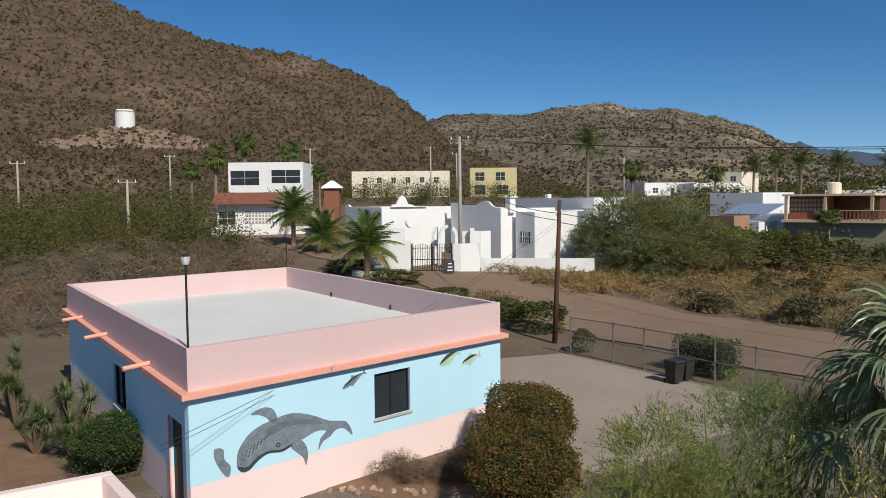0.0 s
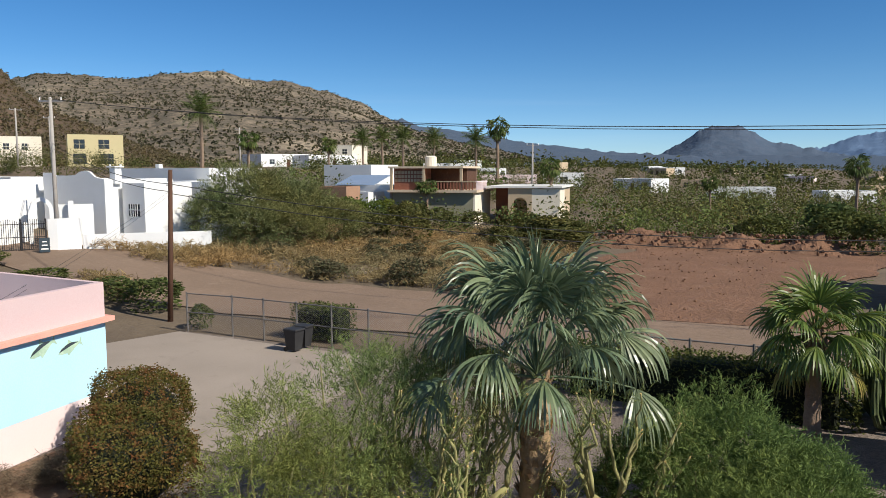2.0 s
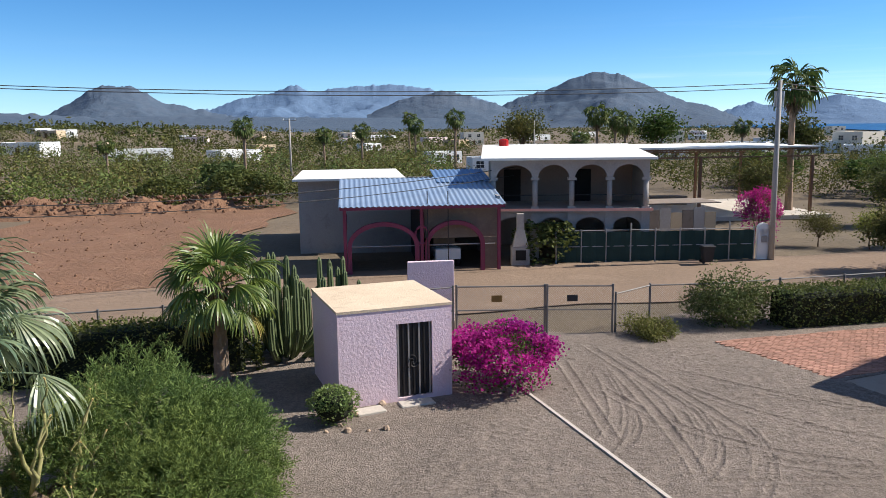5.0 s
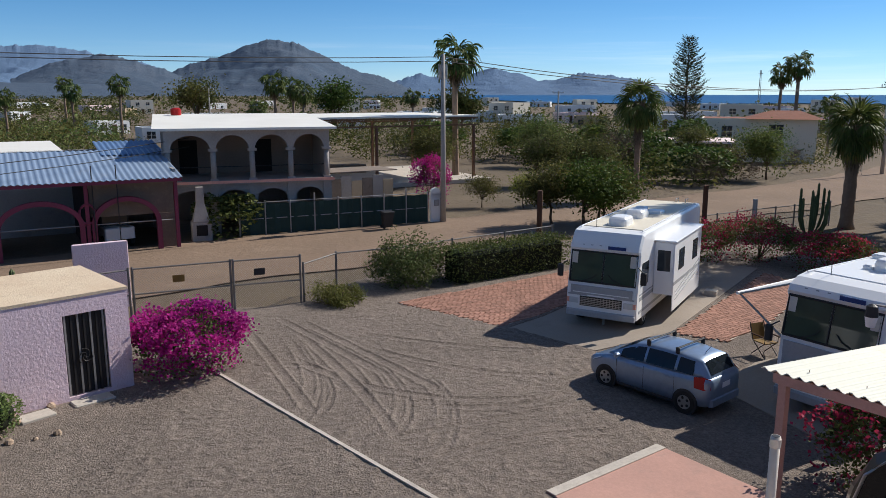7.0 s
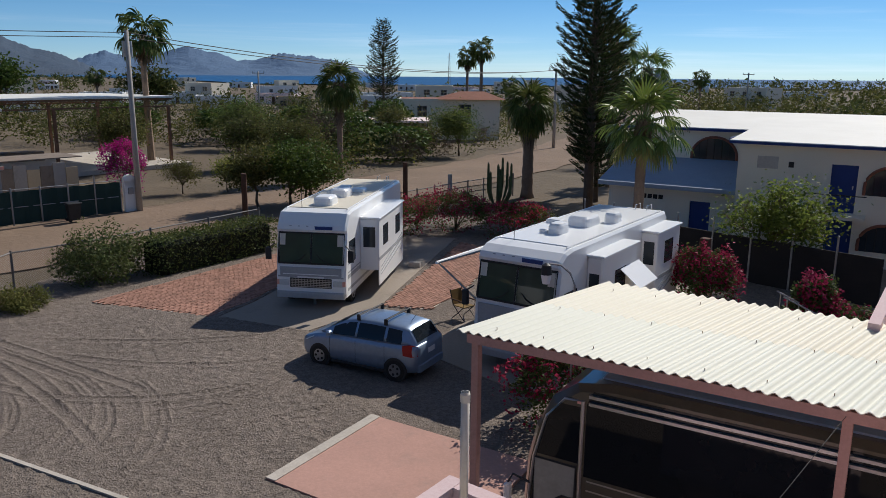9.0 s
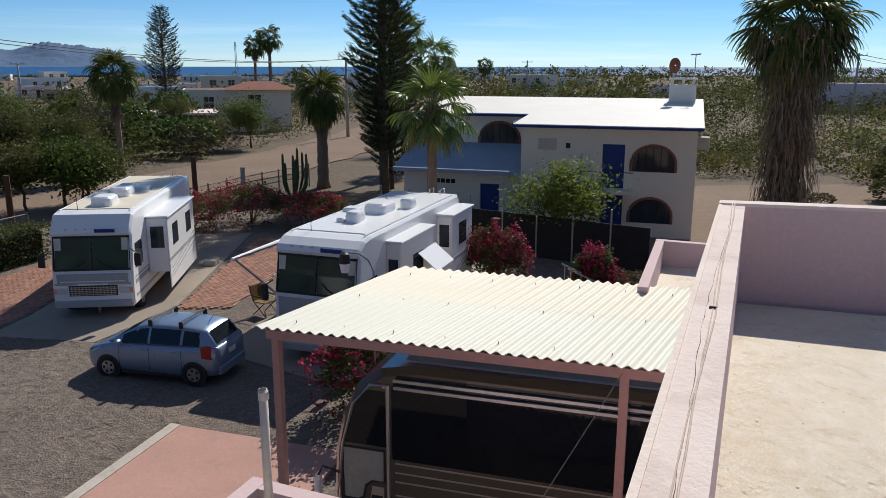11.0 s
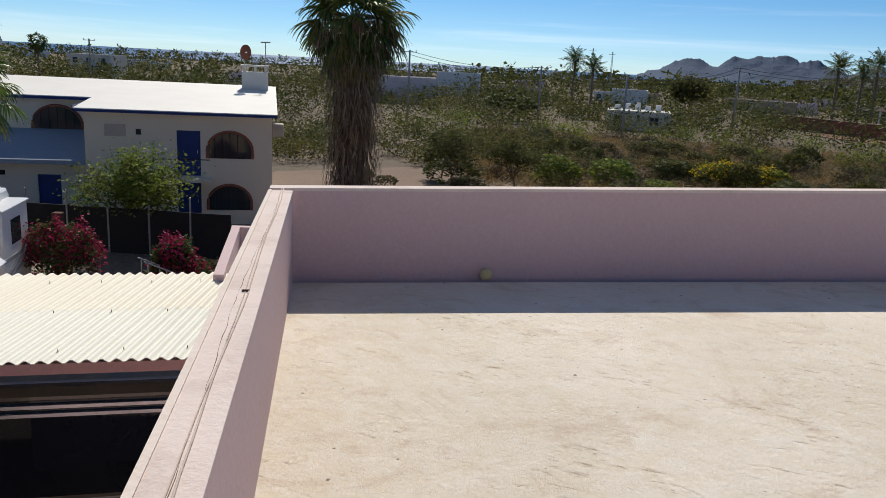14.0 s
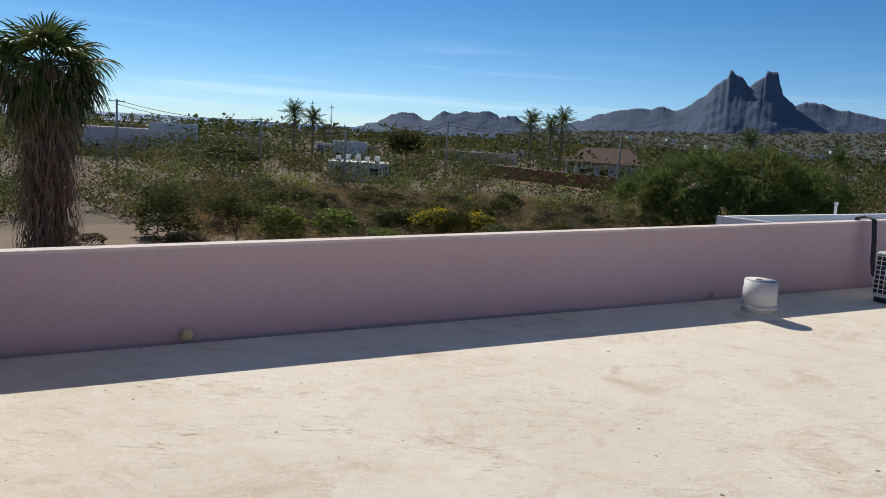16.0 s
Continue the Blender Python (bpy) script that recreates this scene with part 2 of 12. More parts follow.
M_ROOF = trowelled("cream_roof_coating", (0.77, 0.685, 0.555), (0.87, 0.785, 0.66), (0.63, 0.49, 0.36), 28.5)
M_ROOFGREY = surface("pale_grey_roof", (0.72, 0.73, 0.71), (0.65, 0.66, 0.64), (0.78, 0.74, 0.68), 0.92, 0.3, 18, 0.3, 0.02, stains=0.3)
M_CREAMTOP = surface("weathered_cream_concrete", (0.70, 0.58, 0.42), (0.60, 0.46, 0.32), (0.42, 0.31, 0.22), 0.95, 0.9, 16, 0.5, 0.03, stains=0.45)
M_WHITE = surface("white_stucco", (0.82, 0.82, 0.80), (0.76, 0.76, 0.74), (0.62, 0.60, 0.56), 0.9, 0.35, 20, 0.2, 0.02, stains=0.25)
M_CREAM = surface("cream_stucco", (0.82, 0.74, 0.60), (0.77, 0.69, 0.55), (0.62, 0.54, 0.42), 0.92, 0.3, 20, 0.25, 0.02, stains=0.3)
M_TAN = surface("tan_plaster", (0.55, 0.43, 0.28), (0.48, 0.37, 0.25), (0.35, 0.27, 0.19), 0.93, 0.3, 12, 0.3, 0.03, stains=0.4)
M_GREYPLASTER = surface("grey_cement_plaster", (0.40, 0.365, 0.335), (0.33, 0.30, 0.275), (0.21, 0.185, 0.17), 0.95, 0.4, 10, 0.4, 0.03, stains=0.45)
M_CONCRETE = surface("drive_concrete", (0.36, 0.30, 0.245), (0.28, 0.235, 0.19), (0.19, 0.155, 0.125), 0.93, 0.22, 14, 0.3, 0.015, stains=0.42)
M_KERB = surface("pale_concrete", (0.56, 0.50, 0.43), (0.47, 0.42, 0.36), (0.33, 0.28, 0.24), 0.93, 0.9, 14, 0.4, 0.02)
M_REDSLAB = surface("pink_stained_slab", (0.52, 0.30, 0.24), (0.44, 0.26, 0.21), (0.36, 0.24, 0.20), 0.9, 0.6, 14, 0.3, 0.01, stains=0.45)
M_DIRT = surface("bare_dirt", (0.165, 0.122, 0.082), (0.115, 0.090, 0.060), (0.215, 0.165, 0.105), 0.97, 0.05, 1.6, 0.8, 0.15, stains=0.5)
M_REDDIRT = surface("red_field_dirt", (0.230, 0.124, 0.074), (0.165, 0.090, 0.053), (0.295, 0.185, 0.118), 0.97, 0.22, 3.2, 0.9, 0.2, stains=0.45)
M_ROAD = surface("dirt_road", (0.250, 0.174, 0.120), (0.195, 0.137, 0.095), (0.305, 0.226, 0.160), 0.97, 0.16, 3.5, 0.6, 0.08, stains=0.45)


def gravel(name, base, other, pale):
    """Raked gravel: single stones in grey and brown, clods and faint drag lines."""
    m, n, l, p = nodes_of(name)
    pos = n.new("ShaderNodeNewGeometry").outputs["Position"]
    v = n.new("ShaderNodeTexVoronoi")
    v.inputs["Scale"].default_value = 22.0
    l.new(pos, v.inputs["Vector"])
    sep = n.new("ShaderNodeSeparateColor")
    l.new(v.outputs["Color"], sep.inputs[0])
    col = mixed(n, l, "MIX", sep.outputs[0], other, pale)
    col = mixed(n, l, "MIX", 0.55, col, mixed(n, l, "MIX", ramped(n, l, noise_of(n, l, 0.35, 6.0, 0.65), 0.35, 0.65), base, other))
    clod = noise_of(n, l, 5.0, 6.0, 0.75)
    col = mixed(n, l, "OVERLAY", 0.5, col, mixed(n, l, "MIX", ramped(n, l, clod, 0.3, 0.7), (0.22, 0.22, 0.22), (0.78, 0.78, 0.78)))
    l.new(col, p.inputs["Base Color"])
    p.inputs["Roughness"].default_value, p.inputs["Specular IOR Level"].default_value = 0.95, 0.2
    b = n.new("ShaderNodeBump")
    b.inputs["Strength"].default_value, b.inputs["Distance"].default_value = 0.9, 0.02
    l.new(v.outputs["Distance"], b.inputs["Height"])
    c = n.new("ShaderNodeBump")
    c.inputs["Strength"].default_value, c.inputs["Distance"].default_value = 0.9, 0.09
    l.new(clod, c.inputs["Height"])
    l.new(b.outputs[0], c.inputs["Normal"])
    l.new(c.outputs[0], p.inputs["Normal"])
    MATS[name] = m
    return m


M_GRAVEL = gravel("grey_brown_gravel", (0.225, 0.180, 0.148), (0.155, 0.124, 0.102), (0.33, 0.275, 0.23))
M_SOIL = surface("garden_soil", (0.25, 0.15, 0.09), (0.18, 0.11, 0.07), (0.32, 0.22, 0.14), 0.97, 0.8, 8, 0.9, 0.06)
M_PAVER = surface("terracotta_paver", (0.40, 0.21, 0.15), (0.33, 0.175, 0.125), (0.27, 0.16, 0.12), 0.92, 1.5, 25, 0.3, 0.01, per_object=0.22, per_island=0.22)
M_STEEL = surface("galvanised_steel", (0.42, 0.41, 0.40), (0.34, 0.33, 0.32), (0.25, 0.2, 0.17), 0.5, 3, 30, 0.1, 0.005, metal=0.7)
M_DARKIRON = surface("black_iron", (0.02, 0.02, 0.022), (0.035, 0.03, 0.028), None, 0.55, 4, 30, 0.1, 0.005)
M_RUST = surface("rusty_steel", (0.20, 0.105, 0.062), (0.13, 0.075, 0.05), (0.28, 0.145, 0.08), 0.85, 2, 20, 0.3, 0.01)
M_WOODPOST = surface("brown_wood", (0.11, 0.055, 0.032), (0.08, 0.04, 0.025), (0.16, 0.10, 0.07), 0.9, 1.5, 12, 0.6, 0.02)
M_GREYWOOD = surface("weathered_grey_wood", (0.26, 0.21, 0.17), (0.19, 0.15, 0.12), (0.12, 0.09, 0.07), 0.92, 1.2, 12, 0.6, 0.02)
M_POLE = surface("concrete_pole", (0.42, 0.39, 0.35), (0.36, 0.33, 0.30), (0.27, 0.25, 0.22), 0.9, 0.7, 14, 0.3, 0.01)
M_WINE = surface("wine_red_paint", (0.25, 0.045, 0.085), (0.20, 0.04, 0.07), (0.14, 0.05, 0.06), 0.6, 1.0, 20, 0.2, 0.01)
M_BLUEROOF = surface("blue_sheet_roof", (0.33, 0.42, 0.55), (0.28, 0.37, 0.50), (0.40, 0.42, 0.45), 0.45, 0.5, 12, 0.1, 0.01, metal=0.35)
M_BLUEROOF2 = surface("deep_blue_sheet", (0.14, 0.23, 0.40), (0.11, 0.19, 0.34), (0.17, 0.24, 0.36), 0.5, 0.5, 12, 0.1, 0.01, metal=0.2)
M_WHITEROOF = surface("white_sheet_roof", (0.80, 0.78, 0.72), (0.72, 0.70, 0.64), (0.58, 0.54, 0.46), 0.7, 0.5, 12, 0.15, 0.01, stains=0.3)
M_CANOPY = surface("cream_corrugated_sheet", (0.83, 0.78, 0.63), (0.79, 0.72, 0.56), (0.68, 0.58, 0.42), 0.6, 0.45, 14, 0.1, 0.005, stains=0.35)
M_NAVY = surface("navy_blue_paint", (0.02, 0.05, 0.20), (0.018, 0.04, 0.16), None, 0.5, 1, 20, 0.1, 0.005)
M_BLUEAWN = surface("faded_blue_roof", (0.32, 0.385, 0.47), (0.27, 0.33, 0.41), (0.37, 0.41, 0.46), 0.7, 0.6, 16, 0.2, 0.02)
# near-black that stands for shade in rooms, openings and on the board fence
M_SHADEBLACK = surface("near_black_shade", (0.03, 0.026, 0.024), (0.02, 0.018, 0.017), None, 0.95, 1, 10, 0.1, 0.01)
M_WHITEPAINT = surface("white_gloss_paint", (0.88, 0.88, 0.87), (0.85, 0.85, 0.84), (0.74, 0.71, 0.66), 0.3, 0.5, 10, 0.03, 0.002, spec=0.5, stains=0.2)
M_RVROOF = surface("cream_rv_roof", (0.72, 0.66, 0.54), (0.66, 0.60, 0.48), (0.55, 0.48, 0.37), 0.7, 0.7, 14, 0.1, 0.005, stains=0.4)
M_RVSTRIPE = surface("silver_grey_stripe", (0.42, 0.43, 0.44), (0.36, 0.37, 0.38), None, 0.35, 1, 14, 0.02, 0.002)
M_PLASTIC = surface("black_plastic", (0.025, 0.025, 0.027), (0.04, 0.04, 0.04), None, 0.5, 2, 30, 0.1, 0.004)
M_RUBBER = surface("tyre_rubber", (0.022, 0.021, 0.02), (0.04, 0.036, 0.03), None, 0.85, 4, 40, 0.3, 0.005)
M_CHROME = surface("wheel_alloy", (0.62, 0.62, 0.62), (0.5, 0.5, 0.5), None, 0.3, 3, 20, 0.02, 0.002, metal=0.9)
M_CARBLUE = surface("metallic_pale_blue_paint", (0.26, 0.335, 0.45), (0.24, 0.31, 0.42), None, 0.36, 0.7, 8, 0.0, 0.001, metal=0.5, spec=0.5, coat=0.45)
M_REDLAMP = surface("red_lamp_plastic", (0.45, 0.02, 0.02), (0.36, 0.015, 0.015), None, 0.2, 3, 20, 0.0, 0.001)
M_LAMP = surface("clear_lamp_plastic", (0.72, 0.72, 0.70), (0.6, 0.6, 0.58), None, 0.15, 3, 20, 0.0, 0.001)
M_BUSSIDE = surface("bronze_bus_paint", (0.115, 0.100, 0.070), (0.095, 0.083, 0.060), (0.15, 0.13, 0.09), 0.28, 0.6, 10, 0.02, 0.002, metal=0.2, coat=0.8)
M_BUSPALE = surface("pale_bus_panel", (0.68, 0.64, 0.56), (0.60, 0.56, 0.48), None, 0.4, 1, 10, 0.02, 0.002)
M_CHAIRYEL = surface("yellow_webbing", (0.25, 0.15, 0.04), (0.17, 0.10, 0.03), None, 0.7, 3, 30, 0.2, 0.004)
M_GREENMESH = surface("dark_green_shade_cloth", (0.022, 0.045, 0.038), (0.03, 0.06, 0.05), (0.09, 0.085, 0.07), 0.9, 1.0, 14, 0.4, 0.03, stains=0.35)
M_REED = surface("dry_reed_mat", (0.23, 0.175, 0.13), (0.17, 0.13, 0.10), (0.30, 0.24, 0.18), 0.95, 1.5, 18, 0.5, 0.02)
M_BRICKRED = surface("red_brick_wall", (0.30, 0.12, 0.075), (0.24, 0.095, 0.06), (0.36, 0.2, 0.14), 0.92, 1.2, 16, 0.5, 0.02)
M_TILERED = surface("red_roof_tiles", (0.27, 0.105, 0.065), (0.21, 0.085, 0.05), (0.26, 0.14, 0.10), 0.9, 1.0, 8, 0.6, 0.05)
M_GREYPAINT = surface("whale_grey_paint", (0.22, 0.27, 0.31), (0.13, 0.16, 0.19), (0.38, 0.45, 0.49), 0.85, 5, 25, 0.1, 0.004)
M_DARKGREY = surface("dark_whale_grey_paint", (0.11, 0.135, 0.16), (0.16, 0.19, 0.22), (0.07, 0.09, 0.11), 0.85, 5, 25, 0.1, 0.004)
M_DARKPAINT = surface("dark_slate_paint", (0.05, 0.07, 0.085), (0.035, 0.05, 0.06), None, 0.85, 4, 25, 0.1, 0.004)
M_YELLOWPAINT = surface("pale_yellow_plaster", (0.62, 0.53, 0.30), (0.56, 0.48, 0.27), None, 0.9, 0.4, 20, 0.2, 0.01)
M_STONE = surface("field_stone", (0.42, 0.31, 0.22), (0.32, 0.235, 0.17), (0.5, 0.42, 0.34), 0.95, 2, 12, 0.7, 0.03, per_object=0.3, per_island=0.3)
M_BARK = surface("rough_bark", (0.17, 0.12, 0.08), (0.11, 0.08, 0.055), (0.25, 0.18, 0.12), 0.95, 2.0, 12, 1.0, 0.05)
M_PALEBARK = surface("grey_palm_bark", (0.30, 0.215, 0.15), (0.22, 0.155, 0.11), (0.36, 0.27, 0.19), 0.95, 2.0, 10, 0.9, 0.04)
M_HUSK = surface("palm_leaf_bases", (0.46, 0.32, 0.18), (0.32, 0.21, 0.12), (0.55, 0.42, 0.26), 0.95, 3.0, 14, 0.8, 0.03, per_island=0.35)
M_GREENBARK = surface("green_palo_verde_bark", (0.34, 0.32, 0.13), (0.26, 0.24, 0.10), (0.40, 0.31, 0.18), 0.9, 2.0, 14, 0.5, 0.02)
M_SKIRT = foliage("dry_palm_thatch", (0.13, 0.098, 0.072), (0.34, 0.27, 0.20), None, 0, 0.9, 0.1)
M_LEAF = foliage("hedge_leaves", (0.060, 0.085, 0.026), (0.160, 0.195, 0.065), (0.10, 0.045, 0.02), 0.12)
M_HEDGERED = foliage("bronze_hedge_leaves", (0.075, 0.085, 0.022), (0.18, 0.17, 0.05), (0.22, 0.08, 0.035), 0.30)
M_BRIGHT = foliage("bright_green_leaves", (0.045, 0.085, 0.018), (0.13, 0.19, 0.045))
M_LIME = foliage("lime_green_leaves", (0.11, 0.15, 0.025), (0.26, 0.31, 0.07), None, 0, 0.55, 0.5)
M_FEATHER = foliage("grey_green_feathery_leaves", (0.16, 0.21, 0.070), (0.43, 0.50, 0.18), None, 0, 0.5, 0.45)
M_FEATHER2 = foliage("deep_green_feathery_leaves", (0.085, 0.14, 0.045), (0.235, 0.335, 0.105))
M_SCRUB = foliage("desert_scrub_leaves", (0.085, 0.090, 0.050), (0.20, 0.20, 0.11), (0.20, 0.14, 0.08), 0.3, 0.8)
M_SCRUBGREEN = foliage("green_scrub_leaves", (0.070, 0.080, 0.027), (0.195, 0.198, 0.066), (0.17, 0.13, 0.07), 0.2, 0.7, 0.35)
M_DRYGRASS = foliage("dry_grass", (0.25, 0.185, 0.095), (0.46, 0.36, 0.19), None, 0, 0.9, 0.3)
M_TWIG = foliage("bare_twigs", (0.13, 0.10, 0.075), (0.24, 0.19, 0.14), None, 0, 0.9, 0.0)
M_MESQGREEN = foliage("green_mesquite_leaves", (0.11, 0.15, 0.045), (0.24, 0.30, 0.10), (0.17, 0.15, 0.07), 0.12, 0.7, 0.35)
M_YUCCA = foliage("yucca_leaves", (0.09, 0.13, 0.05), (0.24, 0.30, 0.13), (0.26, 0.22, 0.10), 0.2, 0.5, 0.2)
M_OLEANDER = foliage("oleander_leaves", (0.07, 0.10, 0.035), (0.19, 0.23, 0.09), (0.17, 0.12, 0.06), 0.15, 0.6, 0.3)
M_LOWBUSH = foliage("dull_yellow_green_leaves", (0.10, 0.115, 0.035), (0.23, 0.25, 0.085), (0.22, 0.17, 0.07), 0.15, 0.7, 0.3)
M_MESQUITE = foliage("mesquite_leaves", (0.14, 0.165, 0.07), (0.28, 0.31, 0.135), (0.21, 0.18, 0.09), 0.15, 0.7, 0.35)
M_MAGENTA = foliage("magenta_bougainvillea", (0.38, 0.012, 0.22), (0.66, 0.05, 0.42), None, 0, 0.6, 0.35)
M_CRIMSON = foliage("crimson_bougainvillea", (0.26, 0.014, 0.05), (0.52, 0.06, 0.14), None, 0, 0.6, 0.3)
M_YELFLOWER = foliage("yellow_flowers", (0.55, 0.40, 0.02), (0.78, 0.60, 0.05), None, 0, 0.6, 0.3)
M_FAN = foliage("blue_green_fan_leaves", (0.10, 0.15, 0.08), (0.27, 0.34, 0.20), (0.24, 0.24, 0.08), 0.1, 0.33, 0.2)
M_FANGREEN = foliage("green_fan_leaves", (0.070, 0.140, 0.028), (0.196, 0.280, 0.070), (0.25, 0.20, 0.09), 0.15, 0.4, 0.3)
M_PALMFAR = foliage("palm_leaves", (0.05, 0.09, 0.022), (0.15, 0.20, 0.06), (0.22, 0.16, 0.07), 0.2, 0.5, 0.25)
M_PINE = foliage("norfolk_pine_needles", (0.028, 0.045, 0.020), (0.085, 0.115, 0.045), None, 0, 0.7, 0.1)
M_WOODS = foliage("mixed_tree_leaves", (0.050, 0.062, 0.020), (0.150, 0.165, 0.050), (0.15, 0.12, 0.06), 0.12, 0.7, 0.3)
M_FANOLD = foliage("yellowing_fan_leaves", (0.17, 0.20, 0.06), (0.34, 0.36, 0.11), (0.30, 0.22, 0.10), 0.3, 0.5, 0.3)
M_CACTUS = surface("green_cactus_skin", (0.11, 0.14, 0.06), (0.085, 0.11, 0.045), (0.19, 0.19, 0.10), 0.7, 1.5, 12, 0.3, 0.02)
M_GLASS = glass("dark_window_glass")
M_SHIELD = glass("windscreen_glass", (0.03, 0.045, 0.035), 0.04)
M_CARGLASS = glass("tinted_car_glass", (0.010, 0.013, 0.016), 0.05)
M_BUSGLASS = glass("black_bus_glass", (0.006, 0.007, 0.008), 0.03)
M_NET = wire_net("chain_link_wire", (0.36, 0.34, 0.32))
M_WIRE = surface("black_cable", (0.03, 0.03, 0.03), (0.05, 0.05, 0.05), None, 0.7, 3, 20, 0.0, 0.001)

# ---- building blocks ----


def turned(a):
    a = radians(a)
    return Vector((math.cos(a), math.sin(a), 0))


class Shape:
    """Collects vertices and faces of one mesh."""

    def __init__(self):
        self.v, self.f, self.weld = [], [], False

    def add(self, vs, fs, m=None):
        k = len(self.v)
        self.v += [tuple(m @ Vector(p)) if m else tuple(p) for p in vs]
        self.f += [tuple(i + k for i in f) for f in fs]
        return self

    def box(self, x, y, z, sx, sy, sz, rz=0.0, bev=0.0, m=None):
        """A box about its base centre, its upright and top edges chamfered by bev."""
        hx, hy = sx / 2, sy / 2
        if bev <= 0:
            ring = [(-hx, -hy), (hx, -hy), (hx, hy), (-hx, hy)]
            levels = [(0, 0), (sz, 0)]
        else:
            b = min(bev, hx * 0.9, hy * 0.9, sz * 0.9)
            ring = [(-hx + b, -hy), (hx - b, -hy), (hx, -hy + b), (hx, hy - b), (hx - b, hy), (-hx + b, hy), (-hx, hy - b), (-hx, -hy + b)]
            levels = [(0, 0), (sz - b, 0), (sz, b)]
        vs, fs, k = [], [], len(ring)
        for h, inset in levels:
            for px, py in ring:
                vs.append((px * (1 - inset / hx), py * (1 - inset / hy), h))
        for j in range(len(levels) - 1):
            for i in range(k):
                fs.append((j * k + i, j * k + (i + 1) % k, (j + 1) * k + (i + 1) % k, (j + 1) * k + i))
        fs.append(tuple(range(k - 1, -1, -1)))
        fs.append(tuple(range((len(levels) - 1) * k, len(levels) * k)))
        mm = pose(x, y, z, 0, 0, rz)
        return self.add(vs, fs, (m @ mm) if m else mm)

    def prism(self, ring, z0, z1, m=None):
        k = len(ring)
        vs = [(p[0], p[1], z0) for p in ring] + [(p[0], p[1], z1) for p in ring]
        fs = [(i, (i + 1) % k, k + (i + 1) % k, k + i) for i in range(k)] + [tuple(range(k - 1, -1, -1)), tuple(range(k, 2 * k))]
        return self.add(vs, fs, m)

    def tube(self, pts, radii, n=8, m=None):
        pts = [Vector(p) for p in pts]
        if not hasattr(radii, "__len__"):
            radii = [radii] * len(pts)
        vs, fs = [], []
        for i, p in enumerate(pts):
            d = (pts[min(i + 1, len(pts) - 1)] - pts[max(i - 1, 0)]).normalized()
            a = d.cross(Vector((0, 0, 1)) if abs(d.z) < 0.9 else Vector((1, 0, 0))).normalized()
            b = d.cross(a)
            for j in range(n):
                t = 2 * math.pi * j / n
                vs.append(p + (a * math.cos(t) + b * math.sin(t)) * radii[i])
        for i in range(len(pts) - 1):
            for j in range(n):
                fs.append((i * n + j, (i + 1) * n + j, (i + 1) * n + (j + 1) % n, i * n + (j + 1) % n))
        fs.append(tuple(range(n)))
        fs.append(tuple(range(len(pts) * n - 1, (len(pts) - 1) * n - 1, -1)))
        return self.add(vs, fs, m)

    def sheet(self, rows, m=None):
        """A sheet through equal rows of points."""
        k = len(rows[0])
        fs = [(i * k + j, i * k + j + 1, (i + 1) * k + j + 1, (i + 1) * k + j) for i in range(len(rows) - 1) for j in range(k - 1)]
        return self.add([p for r in rows for p in r], fs, m)

    def mesh(self, name, material, smooth=False):
        me = bpy.data.meshes.new(name)
        me.from_pydata(self.v, [], self.f)
        me.materials.append(material)
        if self.weld:
            bm = bmesh.new()
            bm.from_mesh(me)
            bmesh.ops.remove_doubles(bm, verts=bm.verts, dist=0.0005)
            bm.to_mesh(me)
            bm.free()
        me.validate()
        if smooth:
            me.polygons.foreach_set("use_smooth", [True] * len(me.polygons))
        me.update()
        return me


def part(name, shape, material, parent=None, label="", m=None, smooth=False):
    """Links a shape, or a ready mesh, as one object under parent."""
    me = shape.mesh(name, material, smooth) if isinstance(shape, Shape) else shape
    ob = new(name, me)
    if parent:
        ob.parent = parent
    if m:
        ob.matrix_basis = m
    if label:
        tagged(ob, label)
    return ob


def thing(name, label, category, m=None, group="", kind=""):
    ob = new(name)
    ob.empty_display_size = 0.3
    if m:
        ob.matrix_basis = m
    return tagged(ob, label, category, group, kind)


def solid(name, shape, material, label, category="", kind="structure", m=None, smooth=False, group=""):
    ob = part(name, shape, material, None, "", m, smooth)
    return tagged(ob, label, category, group, kind)


def rise(x, y):
    """Height of the ground: level, climbing towards the hill in the north."""
    s = y - 45 - 0.55 * max(0.0, x)
    return 0.08 * min(max(s, 0.0), 110.0)


def lattice(points):
    """A mesh of many four-sided leaves from an array n x 4 x 3."""
    n = len(points)
    return [tuple(p) for p in points.reshape(-1, 3)], [(4 * i, 4 * i + 1, 4 * i + 2, 4 * i + 3) for i in range(n)]


def leaf_quads(rng, centres, length, width, up=0.3):
    """Leaves about centres, each turned its own way; returns n x 4 x 3."""
    n = len(centres)
    d = rng.normal(size=(n, 3))
    d[:, 2] = np.abs(d[:, 2]) * up + d[:, 2] * (1 - up)
    d /= np.linalg.norm(d, axis=1)[:, None]
    s = np.cross(d, rng.normal(size=(n, 3)))
    s /= np.linalg.norm(s, axis=1)[:, None] + 1e-9
    L = (length * (0.6 + 0.8 * rng.random(n)))[:, None] / 2
    Wd = (width * (0.6 + 0.8 * rng.random(n)))[:, None] / 2
    return np.stack([centres - d * L, centres + s * Wd, centres + d * L, centres - s * Wd], 1)


